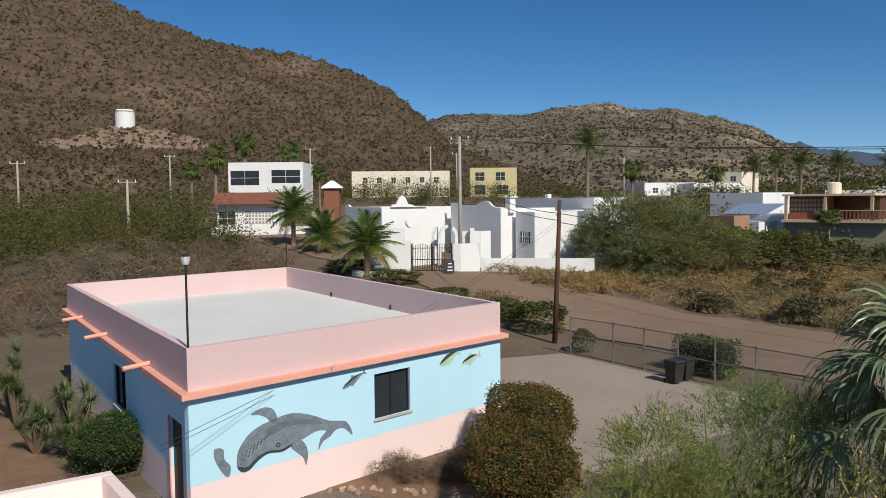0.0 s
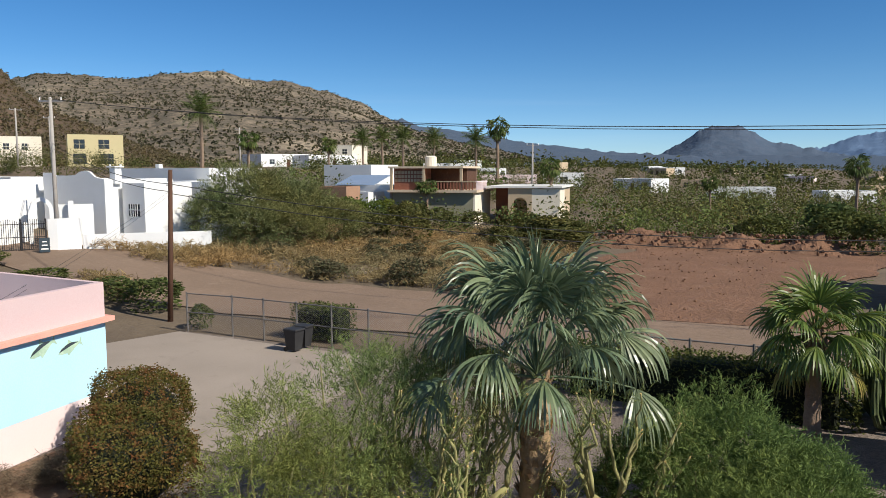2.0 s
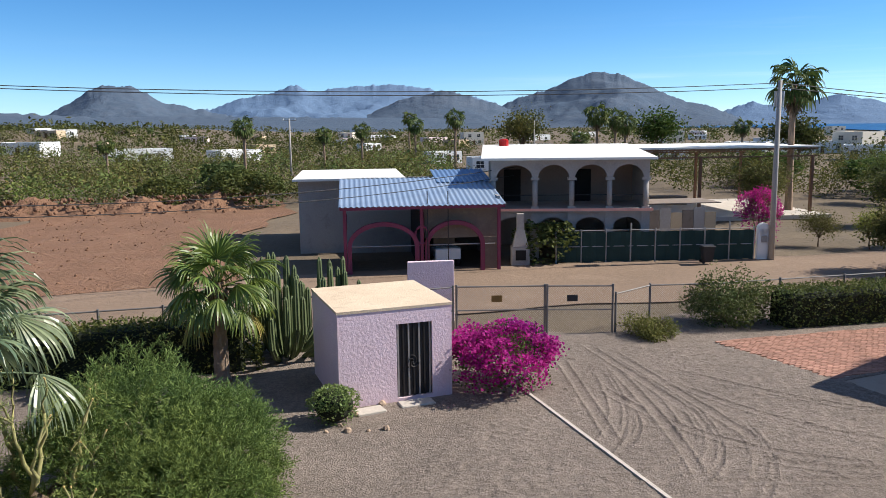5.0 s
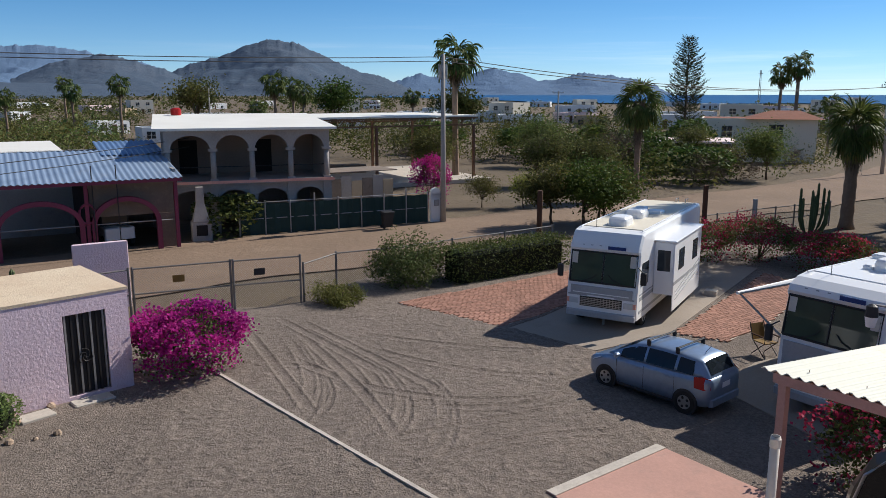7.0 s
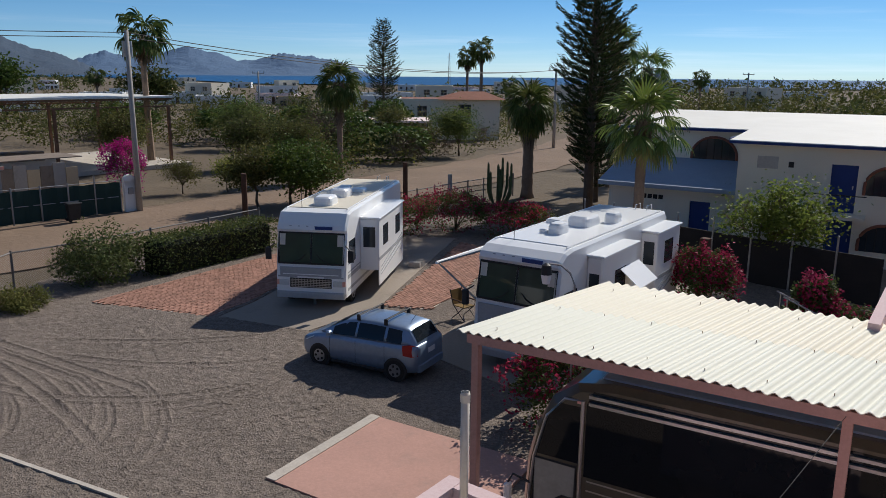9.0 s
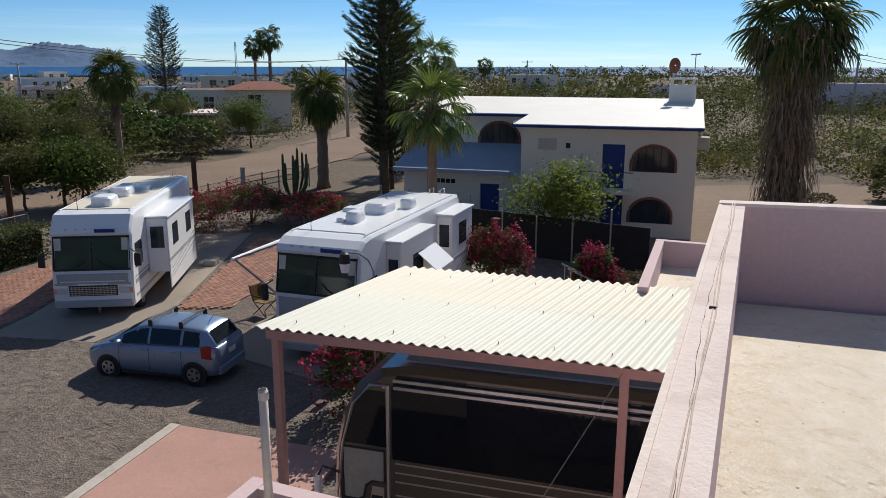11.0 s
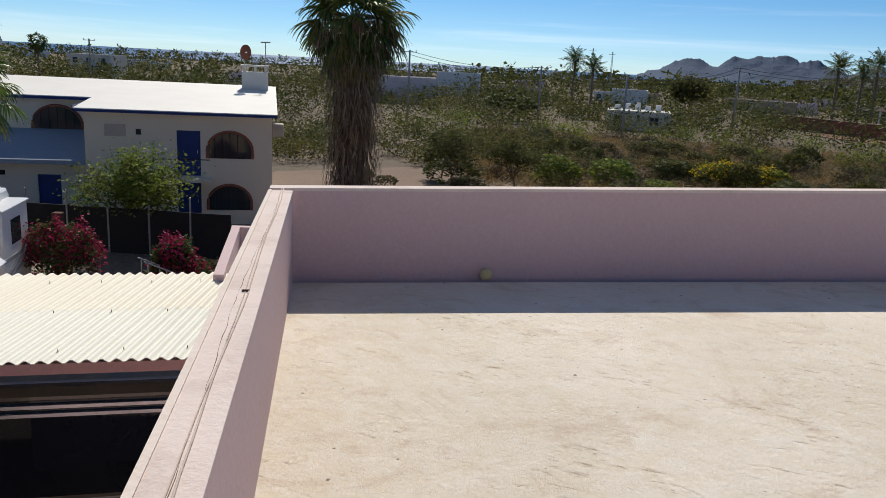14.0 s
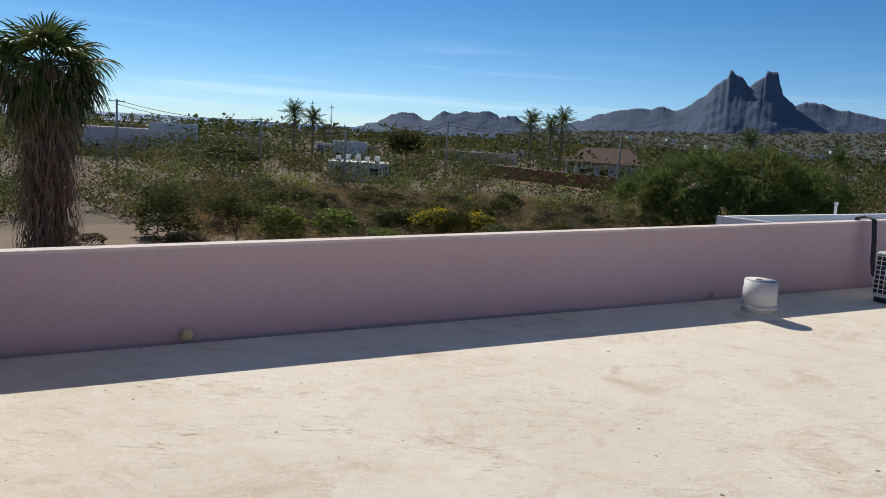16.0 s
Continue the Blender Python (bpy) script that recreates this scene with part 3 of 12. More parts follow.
def crown_points(rng, n, rx, ry, rz, clumps=24, clump=0.3, hollow=0.45, flat=0.0):
    """Points of a bushy crown: clumps spread over an uneven ellipsoid, with gaps between; base at z = 0."""
    c = rng.normal(size=(clumps, 3))
    c /= np.linalg.norm(c, axis=1)[:, None]
    c *= (hollow + (1 - hollow) * rng.random(clumps) ** 0.5)[:, None] * (0.75 + 0.4 * rng.random(clumps))[:, None]
    which = rng.integers(0, clumps, n)
    p = c[which] + rng.normal(size=(n, 3)) * clump * (0.6 + 0.8 * rng.random(clumps))[which][:, None] * 0.6
    p *= np.array([rx, ry, rz])
    p[:, 2] += rz
    p[:, 2] = np.maximum(p[:, 2], flat + 0.02 * rng.random(n))
    return p


def shell_points(rng, n, rx, ry, rz, lumps=0.10, jitter=0.05, square=2.6):
    """Points over a lumpy rounded body, denser outside; base at z = 0."""
    d = rng.normal(size=(n, 3))
    d[:, 2] = np.where(rng.random(n) < 0.7, np.abs(d[:, 2]), d[:, 2])
    d /= (np.abs(d) ** square).sum(1)[:, None] ** (1 / square)
    ph = rng.random((7, 4)) * 6.283
    w = sum(np.sin(d[:, 0] * (2.1 + k) + ph[k, 0]) * np.sin(d[:, 1] * (1.7 + k * 1.1) + ph[k, 1]) * np.sin(d[:, 2] * (2.3 + k * 0.9) + ph[k, 2]) / (1 + 0.35 * k) for k in range(7))
    r = 1 + lumps * w + jitter * rng.normal(size=n) - 0.12 * rng.random(n) ** 3
    p = d * r[:, None] * np.array([rx, ry, rz])
    p[:, 2] += rz
    p[:, 2] = np.maximum(p[:, 2], 0.02)
    return p


def shell_mesh(name, material, seed, n, rx, ry, rz, length, width, lumps=0.10, jitter=0.05, square=2.6, up=0.3):
    rng = np.random.default_rng(seed)
    s = Shape()
    s.v, s.f = lattice(leaf_quads(rng, shell_points(rng, n, rx, ry, rz, lumps, jitter, square), length, width, up))
    return s.mesh(name, material)


def crown_mesh(name, material, seed, n, rx, ry, rz, length, width, clumps=24, clump=0.3, hollow=0.45, lift=0.0, up=0.3):
    rng = np.random.default_rng(seed)
    p = crown_points(rng, n, rx, ry, rz, clumps, clump, hollow)
    p[:, 2] += lift
    s = Shape()
    s.v, s.f = lattice(leaf_quads(rng, p, length, width, up))
    return s.mesh(name, material)


def lobed_points(nr, n, w, h):
    """Points of a bushy plant w wide and h high: several uneven lobes, with gaps and a ragged foot; base at z = 0."""
    k = int(nr.integers(4, 8))
    a, r = nr.random(k) * 6.283, 0.36 * w * nr.random(k) ** 0.6
    size = (0.42 + 0.35 * nr.random(k)) * (1 - 0.5 * r / (0.5 * w))
    top = h * (0.62 + 0.38 * nr.random(k))
    which = nr.integers(0, k, n)
    d = nr.normal(size=(n, 3))
    d /= np.linalg.norm(d, axis=1)[:, None]
    rad = (0.5 + 0.5 * nr.random(n) ** 0.5) * (1 + 0.14 * nr.normal(size=n))
    half = np.minimum(top * 0.5, 0.9 * size * w)
    p = d * rad[:, None] * np.stack([size * w * 0.6, size * w * 0.6, half], 1)[which]
    p += np.stack([r * np.cos(a), r * np.sin(a), top - half], 1)[which]
    p[:, 2] = np.maximum(p[:, 2], 0.02 + 0.1 * nr.random(n))
    return p


def box_leaves(rng, n, sx, sy, sz, ragged=0.08):
    """Points near the faces of a clipped hedge, sx by sy by sz, base at z = 0."""
    areas = np.array([sy * sz, sy * sz, sx * sz, sx * sz, sx * sy * 1.6])
    face = rng.choice(5, n, p=areas / areas.sum())
    p = (rng.random((n, 3)) - np.array([0.5, 0.5, 0.0])) * np.array([sx, sy, sz])
    for k, (axis, side) in enumerate(((0, -0.5), (0, 0.5), (1, -0.5), (1, 0.5))):
        p[face == k, axis] = side * (sx, sy)[axis]
    p[face == 4, 2] = sz
    return p + rng.normal(size=(n, 3)) * ragged


BUSH_MESHES = {}


def bush_mesh(kind, seed):
    """A small store of shared bush meshes, one unit high and wide."""
    key = (kind, seed)
    if key not in BUSH_MESHES:
        material = {"scrub": M_SCRUB, "green": M_SCRUBGREEN, "twig": M_TWIG, "leaf": M_LEAF, "bright": M_BRIGHT, "lime": M_LIME, "dry": M_DRYGRASS}[kind]
        n = {"twig": 700, "dry": 420}.get(kind, 1300)
        L, Wd = {"twig": (0.30, 0.012), "dry": (0.5, 0.03)}.get(kind, (0.09, 0.05))
        if kind in ("twig", "dry"):
            BUSH_MESHES[key] = crown_mesh("foliage", material, seed, n, 0.5, 0.5, 0.46, L, Wd, 22, 0.34, 0.35, 0.0, 0.8)
        else:
            BUSH_MESHES[key] = shell_mesh("foliage", material, seed, n, 0.47, 0.47, 0.46, L, Wd, 0.2, 0.07, 2.1)
    return BUSH_MESHES[key]


BUSH_WORDS = {"scrub": ("grey-green dry desert shrub on bare dirt", "shrub"), "green": ("dense green mesquite bush on dry ground", "bush"),
              "twig": ("bare twiggy brown desert shrub", "shrub"), "leaf": ("dark green leafy garden bush", "bush"),
              "bright": ("bright green leafy tree-like bush", "bush"), "lime": ("yellow-green leafy bush in the sun", "bush"),
              "dry": ("tuft of straw-yellow dry grass", "grass tuft")}


def bush(kind, seed, x, y, w, h, z=None, label="", depth=None):
    z = rise(x, y) if z is None else z
    ob = part("bush" if kind != "dry" else "grass_tuft", bush_mesh(kind, seed % 4), None)
    ob.matrix_basis = Matrix.LocRotScale((x, y, z - 0.03), Euler((0, 0, (seed * 2.4) % 6.28)), (w, depth or w, h))
    return tagged(ob, label or BUSH_WORDS[kind][0], BUSH_WORDS[kind][1], "bushes of the open land")

# ---- ground, hills, sea ----


def ground_sheet():
    s, rows = Shape(), []
    radii = [0.5, 4, 8, 12, 17, 23, 30] + list(range(36, 76, 2)) + [78, 84, 98, 115, 135, 160, 190, 230, 290, 370, 480, 640, 900, 1400, 2300, 3600, 4900]
    for r in radii:
        ring = []
        for k in range(361):
            a = 2 * math.pi * (k % 360) / 360
            x, y = r * math.cos(a), r * math.sin(a)
            z = rise(x, y)
            if 160 < r < 900:
                z += 0.4 * noise.noise((x * 0.03, y * 0.03, 0.0))
            ring.append((x, y, z if r < 1400 else z * 0.5))
        rows.append(ring)
    return s.sheet(rows)


solid("ground", ground_sheet(), M_DIRT, "dry brown dirt ground with scrub, reaching the horizon", "ground", smooth=True)


def flat_area(name, ring, z, material, label, category, thick=0.3, kind="structure"):
    return solid(name, Shape().prism(ring, z - thick, z), material, label, category, kind)


def ribbon(name, pts, widths, z, material, label, category, step=2.0):
    """A strip of ground along a line, following the rise of the land."""
    rows = []
    for i in range(len(pts) - 1):
        a, b = Vector((*pts[i], 0)), Vector((*pts[i + 1], 0))
        n = max(2, int((b - a).length / step))
        for j in range(n + (i == len(pts) - 2)):
            t = j / n
            before, after = Vector((*pts[max(i - 1, 0)], 0)), Vector((*pts[min(i + 2, len(pts) - 1)], 0))
            c = 0.5 * ((2 * a) + (b - before) * t + (2 * before - 5 * a + 4 * b - after) * t * t + (3 * a - before - 3 * b + after) * t ** 3)
            d = 0.5 * ((b - before) + (2 * before - 5 * a + 4 * b - after) * 2 * t + (3 * a - before - 3 * b + after) * 3 * t * t)
            side = Vector((-d.y, d.x, 0)).normalized()
            w = widths[i] + (widths[i + 1] - widths[i]) * t
            row = []
            for k in range(7):
                p = c + side * w * (k / 6 - 0.5) * (1 + 0.06 * math.sin(j * 1.3 + i * 5 + k))
                row.append((p.x, p.y, rise(p.x, p.y) + z))
            rows.append(row)
    return solid(name, Shape().sheet(rows), material, label, category, smooth=True)


# the road past the fence, from the hill side in the north-west down to the sea side
ROAD = [(-40, 118), (-18, 92), (0, 68), (14, 48), (24, 33), (35, 16), (43, 2), (51, -12), (64, -34), (90, -64), (130, -100)]
ribbon("road", ROAD, [9, 9, 10, 12, 12, 11, 10, 10, 10, 10, 10], 0.07, M_ROAD, "packed brown dirt road with worn wheel ruts", "road")
ribbon("side_road", [(30, 30), (46, 44), (62, 52), (80, 62)], [14, 20, 24, 12], 0.09, M_REDDIRT, "bare graded red dirt lot beside the road", "dirt lot")
# yard of the trailer park
YARD = [(-14, 14), (4.0, 38.0), (6.3, 40.0), (12.5, 31.4), (20.5, 19.8), (29.0, 6.9), (30.3, 4.2), (33.8, 2.6), (42.2, -7.2), (46.0, -22.0), (38, -25), (12, -25), (-18, -21), (-22, 0)]
flat_area("yard_gravel", YARD, 0.1, M_GRAVEL, "raked grey-brown gravel yard with tyre tracks", "gravel yard", 0.3)
flat_area("dry_lot", [(2, -25.3), (27, -25.3), (31, -47), (24, -57), (4, -55)], 0.06, M_ROAD, "bare tan dirt lot with dry grass round the palm", "dirt lot", 0.2)
flat_area("driveway", [(1.9, 25.2), (4.4, 22.0), (8.0, 25.0), (13.4, 29.0), (9.2, 35.2), (6.0, 40.0), (2.6, 38.8), (0.2, 34.5), (-1.0, 28.5)], 0.14, M_CONCRETE,
          "worn tan concrete driveway with long cracks", "driveway", 0.3)


def knot_line(knots, a):
    for (a0, e0), (a1, e1) in zip(knots, knots[1:]):
        if a0 <= a <= a1:
            t = (a - a0) / (a1 - a0)
            return e0 + (e1 - e0) * (t * t * (3 - 2 * t) * 0.5 + t * 0.5)
    return knots[0][1] if a < knots[0][0] else knots[-1][1]


def hill(name, knots, foot, crest, material, label, rough=0.06, step=0.2, seed=0, base=0.0, jag=1.0):
    """A hill whose crest keeps to the skyline given as azimuth and elevation in degrees, with gullies and spurs below it."""
    rows, steps = [], 36
    n = int((knots[-1][0] - knots[0][0]) / step) + 1
    for i in range(n):
        a = knots[0][0] + step * i
        ends = min(1.0, (a - knots[0][0]) / 1.2 + 0.0, (knots[-1][0] - a) / 1.2) if rough else 1
        e = sum(knot_line(knots, a + o) for o in (-0.9, -0.45, 0.0, 0.45, 0.9)) / 5
        crag = knot_line(knots, a) + jag * (0.12 * noise.noise((a * 1.7 + seed, 0, 0)) + 0.10 * noise.noise((a * 5 + seed, 3, 0)) + 0.05 * noise.noise((a * 13 + seed, 5, 0)))
        top = 8.0 + crest * math.tan(radians(e))
        tip = 8.0 + crest * math.tan(radians(crag)) - top
        row = []
        for j in range(steps + 5):
            t = j / steps
            d = foot + (crest - foot) * t
            if t <= 1:
                shape = t ** 1.25
                w = (crest - foot) * 0.35
                wx, wy = d * math.sin(radians(a)) / w + seed, d * math.cos(radians(a)) / w
                spur = rough * (1.1 * noise.fractal((wx, wy, 1.3), 1.0, 2.0, 4) + 0.5 * noise.noise((wx * 0.5, wy * 0.5, 7.0))) * math.sin(math.pi * min(t, 1)) * 1.6
                z = base + (top - base) * max(0.0, shape + spur) + tip * t ** 7
            else:
                z = top + tip - (t - 1) * (top - base) * 2.5
            row.append((d * math.sin(radians(a)), d * math.cos(radians(a)), z))
        rows.append(row)
    return solid(name, Shape().sheet(rows), material, label, "hill", smooth=True), rows


M_HILL = hillside("brown_scrub_hillside", (0.145, 0.098, 0.068), (0.085, 0.066, 0.043), (0.20, 0.142, 0.10), 0.02)
# last two values: distance haze painted into the hill's colour as blue
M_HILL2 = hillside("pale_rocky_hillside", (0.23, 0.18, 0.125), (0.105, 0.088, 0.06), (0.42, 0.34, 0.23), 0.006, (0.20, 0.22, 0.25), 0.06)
M_FARHILL = hillside("hazed_far_hillside", (0.10, 0.095, 0.09), (0.06, 0.065, 0.065), (0.13, 0.12, 0.11), 0.003, (0.085, 0.13, 0.20), 0.6)
M_PEAK = hillside("hazed_craggy_rock", (0.070, 0.066, 0.062), (0.046, 0.050, 0.050), (0.095, 0.085, 0.075), 0.004, (0.125, 0.165, 0.235), 0.82)
M_HAZEHILL = hillside("hazed_blue_mountain", (0.13, 0.14, 0.16), (0.10, 0.12, 0.15), (0.15, 0.16, 0.18), 0.002, (0.125, 0.20, 0.32), 0.8)
_, HILL_ROWS = hill("near_hill", [(-50, 16.0), (-40, 15.6), (-30.8, 15.1), (-25.8, 14.4), (-23.1, 13.3), (-18.9, 12.0), (-16.2, 11.05), (-12.1, 10.6), (-10.6, 10.5), (-9.0, 10.1), (-6.2, 9.2),
                     (-3.8, 8.1), (-2.5, 7.0), (-1.5, 6.2), (-0.7, 5.4), (0.7, 4.1), (3.2, 3.1), (7, 1.6), (10, 0.7)], 170, 430, M_HILL,
     "brown rocky hill dotted with desert scrub", 0.05, 0.25, 3, 7.0, 2.2)
_, ROCK_ROWS = hill("rocky_hill", [(-8, 3.0), (-3.4, 4.0), (-0.8, 5.9), (0.8, 6.25), (2.8, 6.25), (6.1, 6.1), (8.1, 6.55), (11.9, 6.85), (14.0, 6.25), (16.0, 6.3), (18.6, 5.7), (21.5, 4.9), (23.3, 3.8),
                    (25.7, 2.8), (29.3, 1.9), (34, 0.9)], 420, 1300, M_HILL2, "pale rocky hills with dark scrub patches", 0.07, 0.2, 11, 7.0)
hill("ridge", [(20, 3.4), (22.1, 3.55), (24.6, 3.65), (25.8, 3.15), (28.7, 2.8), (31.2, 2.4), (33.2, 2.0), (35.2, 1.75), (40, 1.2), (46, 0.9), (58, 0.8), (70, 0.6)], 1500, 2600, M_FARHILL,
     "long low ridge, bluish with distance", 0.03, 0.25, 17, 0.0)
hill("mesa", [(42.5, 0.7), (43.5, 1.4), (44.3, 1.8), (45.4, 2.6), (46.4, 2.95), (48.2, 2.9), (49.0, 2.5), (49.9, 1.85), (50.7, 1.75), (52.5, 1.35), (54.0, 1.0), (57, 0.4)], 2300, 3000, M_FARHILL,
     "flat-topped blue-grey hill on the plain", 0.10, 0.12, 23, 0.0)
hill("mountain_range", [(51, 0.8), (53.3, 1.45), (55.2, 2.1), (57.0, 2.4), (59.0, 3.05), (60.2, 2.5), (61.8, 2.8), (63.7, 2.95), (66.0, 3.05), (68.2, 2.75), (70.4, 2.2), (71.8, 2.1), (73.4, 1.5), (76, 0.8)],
     3600, 4500, M_HAZEHILL, "distant jagged blue mountain range", 0.11, 0.12, 29, 0.0)
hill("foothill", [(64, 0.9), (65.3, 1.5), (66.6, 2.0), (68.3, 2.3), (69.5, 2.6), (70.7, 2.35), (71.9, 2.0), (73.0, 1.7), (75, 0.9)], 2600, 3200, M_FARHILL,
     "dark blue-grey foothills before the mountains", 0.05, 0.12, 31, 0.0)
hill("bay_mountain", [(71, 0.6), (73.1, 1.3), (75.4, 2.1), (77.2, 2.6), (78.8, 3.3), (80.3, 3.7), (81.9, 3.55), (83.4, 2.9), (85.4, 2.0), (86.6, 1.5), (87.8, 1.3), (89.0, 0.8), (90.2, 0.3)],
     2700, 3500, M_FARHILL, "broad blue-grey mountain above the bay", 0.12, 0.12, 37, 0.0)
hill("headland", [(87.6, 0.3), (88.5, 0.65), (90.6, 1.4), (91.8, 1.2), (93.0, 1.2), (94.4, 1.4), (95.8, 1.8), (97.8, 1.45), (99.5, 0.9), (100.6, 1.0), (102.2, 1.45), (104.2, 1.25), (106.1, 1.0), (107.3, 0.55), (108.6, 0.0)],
     3900, 4500, M_HAZEHILL, "distant blue headland across the sea", 0.05, 0.1, 41, 0.0)
hill("coast_rock", [(126.9, -1.0), (127.6, -0.9), (128.3, 0.0), (128.8, 0.65), (129.3, 0.55), (129.6, -0.2), (130.2, -0.5), (131.0, -0.1), (131.7, -0.6), (132.5, -1.0)], 560, 700, M_FARHILL,
     "small dark rocky knoll at the shore", 0.04, 0.06, 43, 0.0)
# some distance haze is mixed into the slope's colour too
M_RISE = hillside("hazed_olive_slope", (0.105, 0.095, 0.068), (0.055, 0.062, 0.040), (0.15, 0.13, 0.10), 0.02, (0.10, 0.125, 0.15), 0.3)
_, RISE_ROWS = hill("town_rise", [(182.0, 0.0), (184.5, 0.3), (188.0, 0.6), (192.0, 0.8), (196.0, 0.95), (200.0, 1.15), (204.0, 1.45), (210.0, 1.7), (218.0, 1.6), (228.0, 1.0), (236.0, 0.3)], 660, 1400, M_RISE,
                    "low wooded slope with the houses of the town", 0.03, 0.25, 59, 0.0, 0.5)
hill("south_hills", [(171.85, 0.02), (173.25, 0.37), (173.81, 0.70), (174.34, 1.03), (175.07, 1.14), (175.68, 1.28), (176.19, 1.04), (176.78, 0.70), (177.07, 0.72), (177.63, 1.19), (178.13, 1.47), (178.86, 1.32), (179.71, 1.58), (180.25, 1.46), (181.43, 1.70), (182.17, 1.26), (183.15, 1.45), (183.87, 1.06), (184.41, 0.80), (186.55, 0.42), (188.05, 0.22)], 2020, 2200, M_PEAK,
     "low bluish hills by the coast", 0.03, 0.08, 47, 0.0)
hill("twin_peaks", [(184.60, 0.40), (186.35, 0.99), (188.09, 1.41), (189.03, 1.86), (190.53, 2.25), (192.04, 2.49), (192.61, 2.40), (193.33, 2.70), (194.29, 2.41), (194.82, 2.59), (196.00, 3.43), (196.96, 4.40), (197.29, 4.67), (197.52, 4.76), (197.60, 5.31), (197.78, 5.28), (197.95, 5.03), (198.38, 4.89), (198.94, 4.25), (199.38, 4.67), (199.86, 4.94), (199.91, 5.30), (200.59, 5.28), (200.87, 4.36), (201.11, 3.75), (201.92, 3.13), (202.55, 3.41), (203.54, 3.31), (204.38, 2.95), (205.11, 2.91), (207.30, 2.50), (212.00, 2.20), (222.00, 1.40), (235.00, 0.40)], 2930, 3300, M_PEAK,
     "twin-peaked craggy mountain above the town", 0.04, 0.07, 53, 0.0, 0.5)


def sea_material():
    m, n, l, p = nodes_of("sea_water")
    k = noise_of(n, l, 0.004, 3.0)
    l.new(mixed(n, l, "MIX", k, (0.018, 0.075, 0.19), (0.026, 0.10, 0.23)), p.inputs["Base Color"])
    p.inputs["Roughness"].default_value, p.inputs["Specular IOR Level"].default_value = 0.38, 0.05
    b = n.new("ShaderNodeBump")
    b.inputs["Strength"].default_value, b.inputs["Distance"].default_value = 0.6, 1.0
    l.new(noise_of(n, l, 0.15, 4.0), b.inputs["Height"])
    l.new(b.outputs[0], p.inputs["Normal"])
    return m


def sea_sheet():
    rows = []
    for k in range(60):
        a = 84 + k * 1.72
        near = 640 + 60 * noise.noise((a * 0.15, 2, 0)) + (900 if a < 92 else max(0, (100 - a)) * 70 if a < 100 else 0) + max(0, a - 166) * 60
        rows.append([(d * math.sin(radians(a)), d * math.cos(radians(a)), 0.9) for d in (near, near + 400, 1800, 3000, 4880)])
    return Shape().sheet(rows)


tagged(solid("sea", sea_sheet(), sea_material(), "calm blue sea reaching the horizon", "sea"), kind="structure")

# ---- own building: flat roof with parapets ----
CORNER = Vector((3.54, -5.74, 0))
ALONG, FAR, BACK = turned(119.7), turned(212.6), turned(208.5)
ROOF_Z, PAR_Z, PAR_T = 6.2, 6.99, 0.20
DEEP, CLIMB = 13.4, 0.0165          # length of the far parapet and the rise of its top per metre


def at(base, *steps):
    p = Vector(base)
    for d, k in steps:
        p = p + d * k
    return p


def beam(a, b, width, z0, z1, side=1.0):
    """A wall from a to b, width to the left (side 1) or the right of that way."""
    a, b = Vector((a[0], a[1], 0)), Vector((b[0], b[1], 0))
    d = (b - a).normalized()
    s = Vector((-d.y, d.x, 0)) * width * side
    ring = [a, b, b + s, a + s] if side > 0 else [a, a + s, b + s, b]
    return Shape().prism([(p.x, p.y) for p in ring], z0, z1)


def climbing(a, b, width, z0, z1, z2, side=1.0):
    """The same, its top going from z1 at a to z2 at b."""
    shape = beam(a, b, width, z0, z1, side)
    way = (Vector((b[0], b[1], 0)) - Vector((a[0], a[1], 0)))
    shape.v = [(x, y, z if z == z0 else z1 + (z2 - z1) * ((x - a[0]) * way.x + (y - a[1]) * way.y) / way.length_squared) for x, y, z in shape.v]
    return shape


NEAR_END = at(CORNER, (ALONG, 7.35))
FAR_END = at(CORNER, (FAR, DEEP))
WEST = at(NEAR_END, (FAR, DEEP))
main = thing("roof_deck", "flat cream-coated roof of the pink building with low parapets", "roof", kind="structure")
part("deck", Shape().prism([(p.x, p.y) for p in (CORNER, NEAR_END, WEST, FAR_END)], 5.95, ROOF_Z), M_ROOF, main)
part("parapet", beam(CORNER, NEAR_END, PAR_T, 5.9, PAR_Z, -1), M_PINK, main, "pink parapet with a cracked top")
FAR_T = 0.13
PAR_OUT = at(CORNER, (ALONG, -FAR_T), (FAR, -PAR_T))
part("parapet", climbing(PAR_OUT, at(FAR_END, (ALONG, -FAR_T)), FAR_T, 5.9, PAR_Z - 0.003, PAR_Z - 0.003 + CLIMB * DEEP, 1), M_PINK, main, "pink parapet in shade")
part("parapet", beam(NEAR_END, WEST, PAR_T, 5.9, PAR_Z - 0.003, -1), M_PINK, main)
part("parapet", beam(FAR_END, at(FAR_END, (ALONG, 7.35)), PAR_T, 5.9, PAR_Z, 1), M_PINK, main)
inset = [at(CORNER, (ALONG, -0.2), (FAR, -0.2)), at(NEAR_END, (ALONG, 0.2), (FAR, -0.2)), at(WEST, (ALONG, 0.2), (FAR, 0.2)), at(FAR_END, (ALONG, -0.2), (FAR, 0.2))]
part("outer_wall", Shape().prism([(p.x, p.y) for p in inset], 0.0, 5.9), M_PINK, main)


